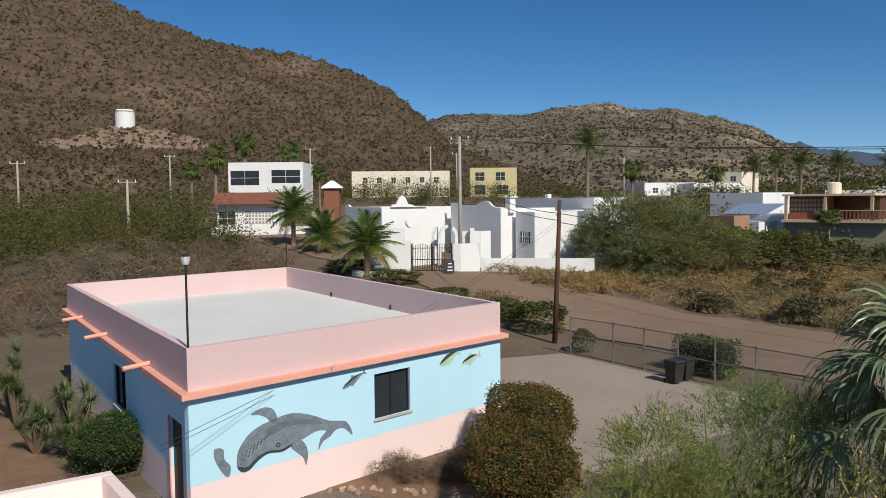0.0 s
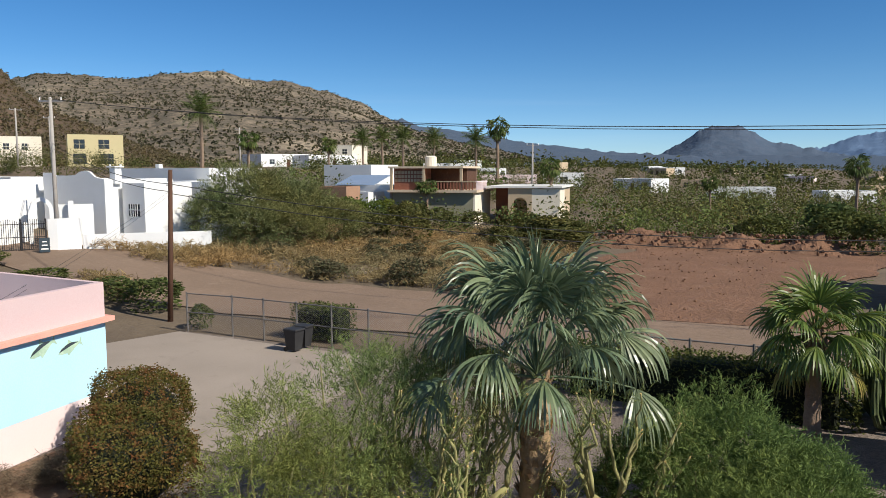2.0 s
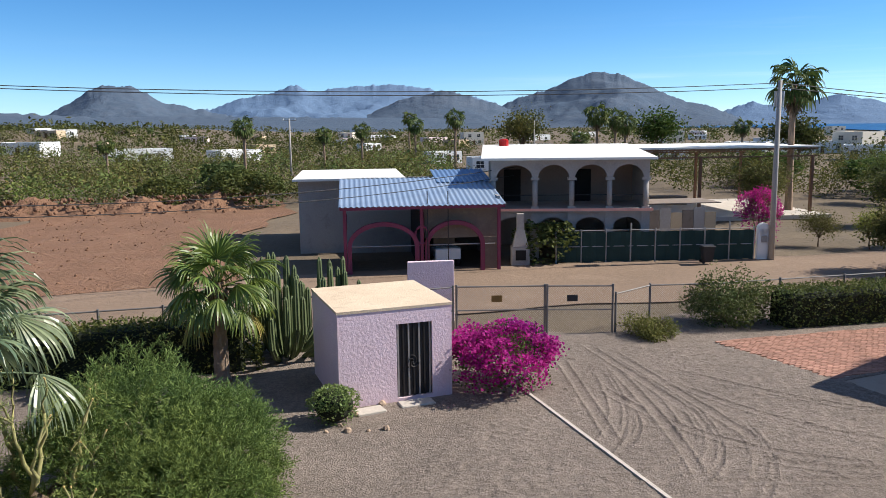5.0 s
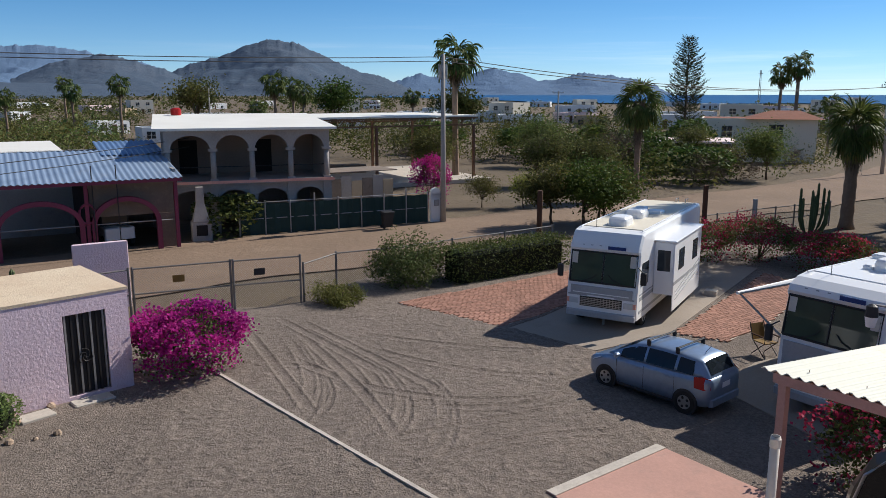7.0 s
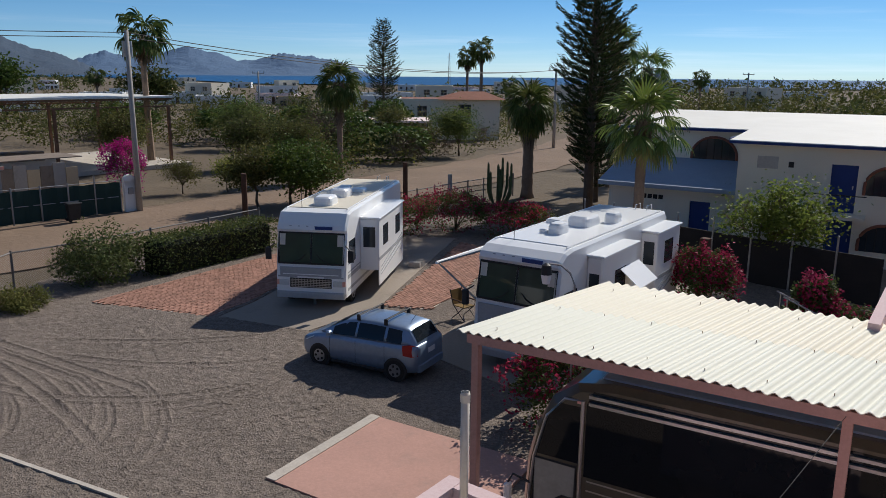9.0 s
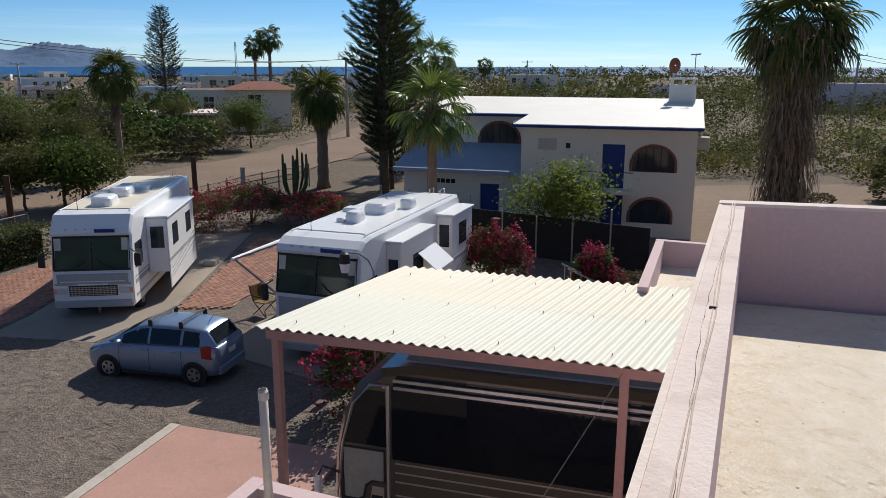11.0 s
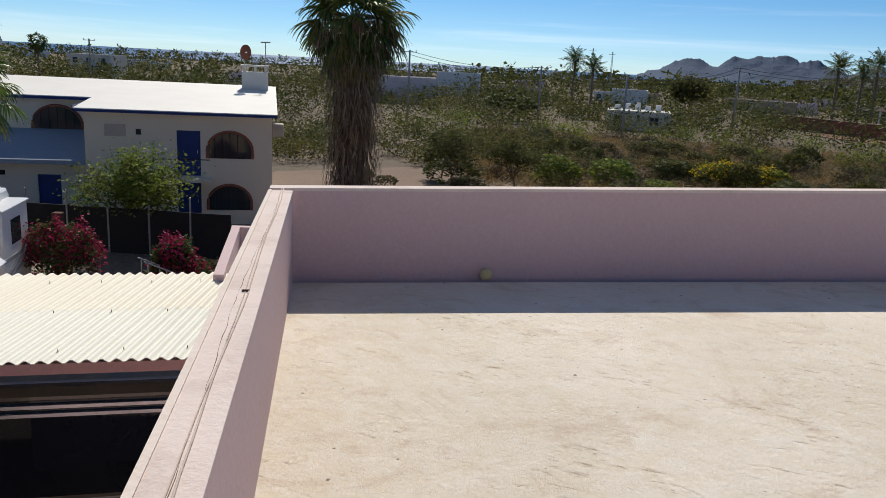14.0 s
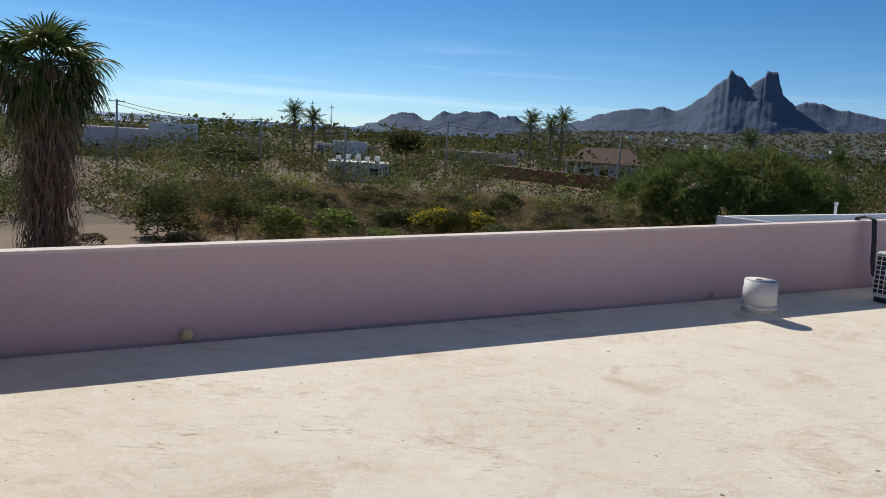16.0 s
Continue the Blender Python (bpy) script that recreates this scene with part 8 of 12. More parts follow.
def pruned_tree(label, x, y, seed, limbs, height, spread, tufts=160, z=0.08, lean=0.0):
    """A hard-pruned palo verde: thick bent limbs that fork into upright stubs with pale cut ends and a few green tufts."""
    rng, nr = random.Random(seed), np.random.default_rng(seed)
    ob = thing("pruned_palo_verde", label, "tree", pose(x, y, z))
    ends = []
    for k in range(limbs):
        a = 6.283 * k / limbs + rng.uniform(-0.4, 0.4)
        reach = spread * rng.uniform(0.35, 1.0)
        knee = Vector((reach * math.cos(a), reach * math.sin(a), height * rng.uniform(0.25, 0.55)))
        pts, rad = wander(rng, (0.12 * math.cos(a), 0.12 * math.sin(a), 0), knee, 0.095, 0.06, 0.13)
        limb = part("limb", Shape().tube(pts, rad, 9), M_GREENBARK if k % 3 else M_BARK, ob, smooth=True)
        for j in range(rng.choice((2, 3, 3))):
            b = a + rng.uniform(-1.3, 1.3)
            tip = knee + Vector((0.45 * math.cos(b), 0.45 * math.sin(b), 0)) * rng.uniform(0.3, 1.3) + Vector((0, 0, height * rng.uniform(0.22, 0.5)))
            p2, r2 = wander(rng, knee, tip, 0.045, 0.026, 0.08)
            br = part("branch", Shape().tube(p2, r2, 8), M_GREENBARK, limb, smooth=True)
            ends.append(tip)
            for i in range(rng.choice((1, 2, 3))):
                c = rng.uniform(0, 6.283)
                e = tip + Vector((0.3 * math.cos(c), 0.3 * math.sin(c), rng.uniform(0.25, 0.75)))
                p3, r3 = wander(rng, tip, e, 0.024, 0.015, 0.06, 4)
                shape = Shape().tube(p3, r3, 7)
                part("stub", shape, M_LIMEBARK, limb, smooth=True)
                ends.append(e)
                part("cut_end", Shape().tube([e - (p3[-1] - p3[-2]).normalized() * 0.03, e + (p3[-1] - p3[-2]).normalized() * 0.005], 0.018, 7), M_CUTWOOD, limb)
    c = np.array([tuple(e) for e in ends])
    which = nr.integers(0, len(c), tufts)
    base = c[which] + nr.normal(size=(tufts, 3)) * np.array([0.10, 0.10, 0.2]) - np.array([0, 0, 0.15])
    f = Shape()
    f.v, f.f = lattice(spray_quads(nr, base, nr.normal(size=(tufts, 3)) * 0.6 + np.array([0, 0, 0.8]), 0.4, 14, 0.09, 0.007))
    part("foliage", f, M_FEATHER, ob)
    return ob


M_LIMEBARK = surface("young_green_bark", (0.31, 0.28, 0.12), (0.24, 0.23, 0.10), (0.36, 0.28, 0.15), 0.8, 3.0, 14, 0.3, 0.01)
M_CUTWOOD = surface("fresh_cut_wood", (0.60, 0.45, 0.20), (0.58, 0.38, 0.12), None, 0.9, 6, 20, 0.2, 0.004)
PV = "feathery grey-green palo verde tree with pale stems"
spray_tree("palo_verde_tree", PV, 5.7, 14.9, [(0.0, 0.1, 3.0, 1.35, 1.45), (0.95, 0.3, 3.3, 1.0, 0.75), (-0.6, -0.7, 2.2, 1.2, 1.1), (0.6, -0.9, 1.6, 1.1, 0.8)], 61, M_FEATHER, 440, M_LIMEBARK)
spray_tree("palo_verde_tree", PV, 3.7, 14.4, [(0.0, 0.0, 3.0, 0.75, 0.95), (-0.5, -0.3, 2.1, 0.9, 0.9), (0.7, -0.6, 2.0, 0.9, 0.8)], 62, M_FEATHER, 360, M_LIMEBARK)
spray_tree("palo_verde_tree", PV, 8.2, 15.3, [(0.0, 0.0, 3.1, 1.0, 0.95), (1.0, -0.5, 2.7, 0.8, 0.8)], 60, M_FEATHER, 380, M_LIMEBARK)
PR = "hard-pruned palo verde with thick green-brown stubs"
pruned_tree(PR, 7.0, 13.6, 63, 9, 3.7, 1.5, 420)
pruned_tree(PR, 6.0, 13.2, 68, 6, 2.3, 1.6, 260)
pruned_tree(PR, 10.2, 12.6, 64, 8, 3.2, 1.4, 420)
pruned_tree(PR, 8.3, 12.0, 70, 6, 1.9, 1.7, 140)
SH = "dense green feathery shrub spreading over gravel"
spray_tree("feathery_shrub", SH, 12.6, 11.9, [(0.0, 0.0, 1.35, 2.0, 2.0), (1.3, -0.9, 0.9, 1.5, 1.3), (-1.2, 0.7, 1.0, 1.2, 1.5), (0.3, -1.6, 0.8, 1.4, 1.3)], 65, M_FEATHER2, 1150, M_LIMEBARK, 0.45, 0.12, 0.010, 18, 0.75, 4, "shrub")
spray_tree("feathery_shrub", SH, 14.5, 13.0, [(0.0, 0.0, 0.9, 1.4, 1.2), (-1.0, 0.6, 0.9, 1.1, 1.2)], 66, M_FEATHER2, 800, M_LIMEBARK, 0.45, 0.12, 0.010, 18, 0.75, 4, "shrub")
spray_tree("feathery_shrub", SH, 11.0, 10.0, [(0.0, 0.0, 0.9, 1.5, 1.3), (0.9, -0.5, 0.7, 1.2, 1.0)], 59, M_FEATHER2, 800, M_LIMEBARK, 0.45, 0.12, 0.010, 18, 0.75, 4, "shrub")
twig_tree("citrus_tree", "yellow-green leafy tree before the apartments", 23.2, -24.6, 4.0, 2.6, 67, M_LIME, 6000, 8, 0.05, M_BARK, (0.16, 0.09), 0, 0.2, 0.1, 0.34, 0.26, 4)
twig_tree("garden_tree", "small round-headed green tree by the road", 47.6, -8.6, 3.6, 1.8, 68, M_SCRUBGREEN, 6000, 6, 0, M_BARK, (0.2, 0.1), 0, 0.2, 0.1, 0.5)
twig_tree("garden_tree", "small round-headed green tree by the road", 48.3, -11.6, 3.5, 1.8, 69, M_SCRUBGREEN, 6000, 6, 0, M_BARK, (0.2, 0.1), 0, 0.2, 0.1, 0.5)


def yucca(x, y, h, seed):
    rng = random.Random(seed)
    ob = thing("yucca", "spiky grey-green yucca by the house wall", "plant", pose(x, y, 0.08), "yuccas by the wall")
    for k in range(7):
        a = rng.uniform(0, 6.28)
        top = Vector((0.7 * math.cos(a) * rng.random(), 0.7 * math.sin(a) * rng.random(), h * rng.uniform(0.3, 0.9)))
        part("stem", Shape().tube([(0, 0, 0), tuple(top * 0.6), tuple(top)], [0.09, 0.07, 0.05], 7), M_BARK, ob)
        s = Shape()
        for j in range(95):
            b, e = rng.uniform(0, 6.283), rng.uniform(-0.6, 1.3)
            d = Vector((math.cos(b) * math.cos(e), math.sin(b) * math.cos(e), math.sin(e)))
            sd = d.cross(Vector((0, 0, 1))).normalized() * 0.022
            s.add([tuple(top - sd), tuple(top + sd), tuple(top + d * rng.uniform(0.4, 0.62))], [(0, 1, 2)])
        part("leaf_head", s, M_YUCCA, ob)


palm("feather_palm", "green feather palm beside the villa gate", -6.6, 66.2, 2.6, 0.32, 0.26, 3.1, 34, 41, M_FANGREEN, z=1.7, low=-35, feather=True, husk=0.5)
palm("feather_palm", "low green feather palm by the dirt road", -12.5, 81.0, 1.7, 0.34, 0.3, 2.9, 34, 42, M_FANGREEN, z=2.8, low=-30, feather=True, husk=0.5)
palm("feather_palm", "green feather palm by the dirt road", -16.6, 86.0, 3.7, 0.28, 0.22, 3.1, 36, 43, M_FANGREEN, z=3.2, low=-45, feather=True, husk=0.3)
yucca(-11.6, 23.9, 2.2, 71)
yucca(-12.3, 25.0, 2.5, 72)
yucca(-13.2, 24.6, 1.7, 73)
yucca(-16.5, 29.2, 2.7, 74)
yucca(-15.7, 28.0, 1.9, 75)

yl = thing("yard_lamp", "white hooded yard lamp on a thin curved post", "lamp", pose(13.64, -8.86, -0.16, 0, 0, -21))
part("pole", Shape().tube([(0, 0, 0), (0, 0, 4.0), (0.03, 0.1, 4.25), (0.05, 0.3, 4.42), (0.05, 0.55, 4.45)], 0.022, 7), M_STEEL, yl)
part("hood", Shape().tube([(0.05, 0.6, 4.22), (0.05, 0.6, 4.42), (0.05, 0.6, 4.46)], [0.12, 0.1, 0.03], 12), M_PLASTIC, yl, "dark lamp hood")
part("shade", Shape().tube([(0.05, 0.6, 4.02), (0.05, 0.6, 4.22)], [0.08, 0.115], 12), M_WHITEPAINT, yl, "white lamp shade")

# ---- neighbours across the road ----


def slab_ring(x0, x1, y0, y1):
    return [(x0, y0), (x1, y0), (x1, y1), (x0, y1)]


def arch_panel(x0, x1, spring, rise_, top, y, thick, m=None, n=14):
    """A piece of wall over an arched opening between x0 and x1."""
    arc = [(x0 + (x1 - x0) * (0.5 - 0.5 * math.cos(math.pi * i / n)), spring + rise_ * math.sin(math.pi * i / n)) for i in range(n + 1)]
    s = Shape()
    for i in range(n):
        a, b = arc[i], arc[i + 1]
        s.add([(a[0], y, a[1]), (b[0], y, b[1]), (b[0], y, top), (a[0], y, top), (a[0], y + thick, a[1]), (b[0], y + thick, b[1]), (b[0], y + thick, top), (a[0], y + thick, top)],
              [(0, 1, 2, 3), (7, 6, 5, 4), (4, 5, 1, 0), (3, 2, 6, 7)], m)
    s.weld = True
    return s


def arch_band(x0, x1, spring, rise_, w, y, thick, n=16):
    """An arched rib of square section, with legs down to the ground."""
    pts = [(x0, 0.0)] + [(x0 + (x1 - x0) * (0.5 - 0.5 * math.cos(math.pi * i / n)), spring + rise_ * math.sin(math.pi * i / n)) for i in range(n + 1)] + [(x1, 0.0)]
    cx = (x0 + x1) / 2
    s = Shape()
    outer = []
    for i, p in enumerate(pts):
        if i in (0, len(pts) - 1):
            outer.append((p[0] + (-w if p[0] < cx else w), p[1]))
        else:
            d = Vector((p[0] - cx, max(p[1] - spring, 0.0) * (x1 - x0) / 2 / rise_))
            d = d.normalized() if d.length > 0 else Vector((0, 1))
            outer.append((p[0] + d.x * w, p[1] + d.y * w))
    for i in range(len(pts) - 1):
        a, b, c, d = pts[i], pts[i + 1], outer[i + 1], outer[i]
        s.add([(a[0], y, a[1]), (b[0], y, b[1]), (c[0], y, c[1]), (d[0], y, d[1]), (a[0], y + thick, a[1]), (b[0], y + thick, b[1]), (c[0], y + thick, c[1]), (d[0], y + thick, d[1])],
              [(0, 1, 2, 3), (7, 6, 5, 4), (0, 4, 5, 1), (2, 6, 7, 3)])
    s.weld = True
    return s


# wine-red arched carport with a blue sheet roof
BARN = pose(37.9, 20.2, 0, 0, 0, -62.8)
barn = thing("arched_garage", "open garage with wine-red arches and a blue corrugated roof", "garage", BARN)
X, Y = Vector((1, 0, 0)), Vector((0, 1, 0))
part("roof_sheet", corrugated(Vector((-0.3, -0.5, 0)), X, Y, 9.2, 6.6, 3.85, 4.95, 0.3, 0.035, 4), M_BLUEROOF, barn, "pale blue corrugated sheet", smooth=True)
part("roof_sheet", corrugated(Vector((5.6, 4.6, 0)), X, Y, 3.4, 4.2, 4.75, 5.3, 0.3, 0.035, 4), M_BLUEROOF2, barn, "deep blue corrugated sheet", smooth=True)
part("fascia", Shape().box(4.3, -0.42, 3.66, 9.1, 0.08, 0.16), M_WINE, barn)
for x0, x1 in ((0.25, 3.95), (4.55, 7.65)):
    part("arch", arch_band(x0 + 0.1, x1 - 0.1, 1.55, 1.15, 0.24, 0.0, 0.3), M_WINE, barn, "wine-red painted arch")
for x in (0.0, 4.25, 8.6):
    part("post", Shape().box(x, 0.15, 0, 0.18, 0.18, 3.7), M_WINE, barn)
part("ring", Shape().tube([(4.25 + 0.38 * math.cos(a), 0.1, 2.15 + 0.5 * math.sin(a)) for a in [k * math.pi / 8 for k in range(17)]], 0.07, 6), M_WINE, barn)
part("side_arch", Shape().tube([(0.0, 0.4 + 5.6 * (k / 12), 2.3 + 0.55 * abs(math.sin(k * math.pi / 4))) for k in range(13)], 0.1, 6), M_WINE, barn)
part("side_screen", Shape().box(-0.02, 3.2, 0.1, 0.05, 5.6, 2.1), M_GREYPLASTER, barn)
part("reed_screen", Shape().box(6.45, 0.55, 1.9, 4.2, 0.05, 1.75), M_REED, barn, "dry reed mat screen")
part("reed_screen", Shape().box(8.15, 0.5, 0.05, 0.95, 0.05, 1.86), M_REED, barn, "dry reed mat screen")
part("back_wall", Shape().box(4.3, 8.0, 0, 9.0, 0.2, 4.9), M_GREYPLASTER, barn)
# dividing wall in near-black, for the shade inside the garage
part("inner_wall", Shape().box(4.3, 4.0, 0, 0.2, 7.4, 3.4), M_SHADEBLACK, barn)
part("right_wall", Shape().box(8.7, 4.3, 0, 0.15, 7.2, 4.2), M_GREYPLASTER, barn)
part("front_rail", Shape().tube([(0.2, 0.3, 1.55), (8.4, 0.3, 1.55)], 0.03, 6), M_STEEL, barn)
for x in (4.55, 5.7):
    part("rod", Shape().tube([(x, -0.1, 0.0), (x, -0.1, 4.6)], 0.03, 6), M_DARKIRON, barn)
annex = thing("grey_annex", "bare grey cement annex with a white flat roof", "building", BARN @ pose(-0.6, 6.9, 0))
part("wall", Shape().prism(slab_ring(-2.4, 4.2, 1.4, 11.5), 0, 4.75), M_GREYPLASTER, annex)
part("roof", Shape().prism(slab_ring(-2.7, 4.5, 0.6, 11.8), 4.752, 4.9), M_WHITEROOF, annex)
part("window", Shape().box(-2.41, 4.0, 1.4, 0.04, 1.4, 1.2), M_GLASS, annex)
jeep = thing("parked_jeep", "white jeep with a spare wheel, parked in the garage", "car", BARN @ pose(5.65, 3.0, 0, 0, 0, -82))
part("body", Shape().box(0, 0, 0.5, 3.2, 1.55, 0.65, 0, 0.06), M_WHITEPAINT, jeep)
part("cabin", Shape().box(-0.35, 0, 1.151, 2.1, 1.45, 0.65, 0, 0.08), M_GLASS, jeep)
part("hardtop", Shape().box(-0.35, 0, 1.802, 2.15, 1.48, 0.08, 0, 0.03), M_WHITEPAINT, jeep)
sp = part("spare_wheel", Shape().tube([(-1.62, 0.1, 1.0), (-1.84, 0.1, 1.0)], 0.37, 20), M_RUBBER, jeep)
part("rim", Shape().tube([(-1.63, 0.1, 1.0), (-1.86, 0.1, 1.0)], 0.18, 14), M_CHROME, sp)
part("bumper", Shape().box(-1.68, 0, 0.45, 0.14, 1.5, 0.14), M_PLASTIC, jeep)
for x in (-1.0, 1.05):
    for y in (-0.68, 0.68):
        wheel(jeep, x, y, 0.36, 0.22)

# two-storey house with upper arches
ARCH = pose(45.3, 14.2, 0, 0, 0, -73)
arch = thing("arcaded_house", "grey two-storey house with an upper arcade and white roof", "house", ARCH)
AL = 9.6
COLS = [0.25, 2.75, 4.95, 7.2, 9.35]
part("slab", Shape().prism(slab_ring(-0.2, AL + 0.1, -0.3, 9.5), 2.95, 3.15), M_GREYPLASTER, arch)
# browner and darker than the outer plaster, with uneven patches
M_INNER = surface("patchy_brown_plaster", (0.33, 0.25, 0.20), (0.25, 0.185, 0.15), (0.14, 0.10, 0.08), 0.93, 0.5, 12, 0.3, 0.02, stains=0.4)
part("slab_edge", Shape().box(AL / 2, -0.32, 3.0, AL + 0.3, 0.04, 0.16), M_CORAL, arch, "faded coral slab edge")
for i, x in enumerate(COLS):
    c = part("column", Shape().tube([(x, 0, 3.15), (x, 0, 4.85)], [0.17, 0.15], 12), M_GREYPLASTER, arch, smooth=True)
    part("capital", Shape().box(x, 0, 4.85, 0.52, 0.42, 0.14), M_GREYPLASTER, c)
    part("base", Shape().box(x, 0, 3.152, 0.46, 0.4, 0.12), M_GREYPLASTER, c)
    part("pier", Shape().box(x, 0.1, 0, 0.5, 0.4, 2.95), M_GREYPLASTER, arch)
for a, b in zip(COLS, COLS[1:]):
    part("arch", arch_panel(a + 0.17, b - 0.17, 4.99, 0.78, 6.05, -0.18, 0.36), M_GREYPLASTER, arch, "round plaster arch")
    part("arch_pier", Shape().prism(slab_ring(a - 0.17, a + 0.17, -0.18, 0.18), 4.99, 6.05), M_GREYPLASTER, arch)
    part("rail", Shape().tube([(a, 0, 3.95), (b, 0, 3.95)], 0.025, 6), M_DARKIRON, arch)
part("arch_pier", Shape().prism(slab_ring(COLS[-1] - 0.17, COLS[-1] + 0.17, -0.18, 0.18), 4.99, 6.05), M_GREYPLASTER, arch)
part("upper_wall", Shape().prism(slab_ring(0, AL, 4.6, 9.2), 3.15, 6.1), M_INNER, arch, "patchy brown inner wall")
# closed ends on both floors, added to keep the sun out of the arcade
part("end_wall", Shape().prism(slab_ring(AL - 0.25, AL, 0.3, 4.598), 3.15, 6.05), M_GREYPLASTER, arch)
part("ground_sun_wall", Shape().prism(slab_ring(AL - 0.25, AL, 0.32, 6.198), 0, 2.94), M_GREYPLASTER, arch)
part("end_wall", Shape().prism(slab_ring(-0.05, 0.2, 0.4, 4.598), 3.15, 6.05), M_GREYPLASTER, arch)
# doorways drawn near-black for the shade within
for x in (1.5, 6.1):
    part("upper_door", Shape().box(x, 4.58, 3.152, 1.1, 0.04, 2.1), M_SHADEBLACK, arch)
part("ground_wall", Shape().prism(slab_ring(0.1, AL, 6.2, 9.2), 0, 2.94), M_GREYPLASTER, arch)
for a, b in zip(COLS, COLS[1:]):
    part("ground_arch", arch_panel(a + 0.25, b - 0.25, 2.0, 0.6, 2.94, 0.0, 0.3), M_GREYPLASTER, arch)
part("roof", Shape().add([(-0.5, -0.6, 6.06), (AL + 0.3, -0.6, 6.06), (AL + 0.3, 10.0, 6.62), (-0.5, 10.0, 6.62), (-0.5, -0.6, 6.2), (AL + 0.3, -0.6, 6.2), (AL + 0.3, 10.0, 6.76), (-0.5, 10.0, 6.76)],
     [(3, 2, 1, 0), (4, 5, 6, 7), (0, 1, 5, 4), (1, 2, 6, 5), (2, 3, 7, 6), (3, 0, 4, 7)]), M_WHITEROOF, arch, "white sheet roof")
part("water_tank", Shape().tube([(1.0, 9.0, 6.6), (1.0, 9.0, 7.1), (1.0, 9.0, 7.2)], [0.35, 0.35, 0.2], 14), M_REDLAMP, arch, "red water tank")
shrine = thing("cement_monument", "weathered stepped cement pillar by the fence", "pillar", pose(44.3, 12.0, 0, 0, 0, -70))
part("base", Shape().box(0, 0, 0, 1.1, 0.9, 1.1, 0, 0.05), M_GREYPLASTER, shrine)
part("shaft", loft([[(-a, -a, z), (a, -a, z), (a, a, z), (-a, a, z)] for a, z in ((0.45, 1.1), (0.22, 2.1), (0.2, 3.0))]), M_GREYPLASTER, shrine)
part("niche", Shape().box(0.0, -0.46, 0.3, 0.6, 0.03, 0.6), M_SHADEBLACK, shrine)
bush("leaf", 3, 45.4, 10.6, 3.4, 2.6, 0.0, "dark green flowering bush by the shade-cloth fence")

gf = thing("shade_cloth_fence", "pipe fence covered with torn dark green shade cloth", "fence")
ga, gb = Vector((45.0, 10.0, 0)), Vector((49.6, -0.9, 0))
gd = (gb - ga)
for k in range(9):
    p = ga + gd * (k / 8)
    part("post", Shape().tube([(p.x, p.y, 0), (p.x, p.y, 2.05 + 0.3 * (k % 4 == 3))], 0.05, 8), M_STEEL, gf)
    if k < 8:
        q = ga + gd * ((k + 1) / 8)
        rows = []
        for j in range(6):
            t = j / 5
            b_ = p.lerp(q, t)
            rows.append([(b_.x + 0.05 * math.sin(j * 2.1 + k), b_.y, z + 0.02 * math.sin(j * 1.7 + k * 2)) for z in (0.08, 0.7, 1.3, 1.85)])
        part("shade_cloth", Shape().sheet(rows), M_GREENMESH, gf, "dark green shade cloth panel")
        for h_ in (1.95, 1.0):
            part("rail", Shape().tube([(p.x, p.y, h_), (q.x, q.y, h_)], 0.025, 6), M_STEEL, gf)
meter = thing("meter_pillar", "white meter pillar with rounded top", "pillar", pose(49.8, -1.4, 0, 0, 0, -66))
part("body", Shape().prism(slab_ring(-0.35, 0.35, -0.15, 0.15), 0, 1.9), M_WHITE, meter)
part("top", Shape().tube([(0, -0.15, 1.9), (0, 0.15, 1.9)], 0.349, 16), M_WHITE, meter)
part("box", Shape().box(0, -0.2, 1.1, 0.3, 0.1, 0.4), M_STEEL, meter)

# open steel shelter with a flat roof
PG = pose(66.0, 12.5, 0, 0, 0, -62)
pg = thing("steel_shelter", "large open steel shelter with a rusty truss edge", "shelter", PG)
part("roof", Shape().prism(slab_ring(-2, 21, -1, 12), 6.0, 6.14), M_WHITEROOF, pg, "flat pale sheet roof")
for y in (-0.8, 11.5):
    part("truss_beam", Shape().box(9.5, y, 5.82, 22.6, 0.14, 0.14), M_RUST, pg)
    part("truss_beam", Shape().box(9.5, y, 5.2, 22.6, 0.14, 0.12), M_RUST, pg)
    for k in range(22):
        part("truss_web", Shape().tube([(-1.5 + k * 1.02, y, 5.27), (-1.0 + k * 1.02, y, 5.86)], 0.04, 5), M_RUST, pg)
for x in (-1.4, 4.4, 10.2, 15.6, 20.4):
    for y in (-0.8, 11.5):
        part("post", Shape().box(x, y, 0, 0.22, 0.22, 5.2), M_RUST, pg)
part("floor_slab", Shape().prism(slab_ring(0, 21, -3, 12), 0.05, 0.4), M_KERB, pg, "pale concrete floor slab")
for k in range(6):
    part("timber", Shape().box(4 + 0.1 * (k % 2), 7.1 + 0.42 * (k % 3) * 1.4, 0.402 + 0.62 * (k // 3), 5 - 0.3 * (k % 3), 0.5, 0.55, 5, 0.03), M_RUST, pg)
for k in range(4):
    part("plank", Shape().box(11, 8.0 + 0.8 * (k % 2), 0.402 + 0.42 * (k // 2), 4 - 0.4 * (k % 2), 0.7, 0.38, -8, 0.02), M_GREYWOOD, pg)
hut = thing("timber_hut", "low leaning plank hut behind the shade cloth", "hut", pose(53.5, 6.4, 0, 0, 0, -66))
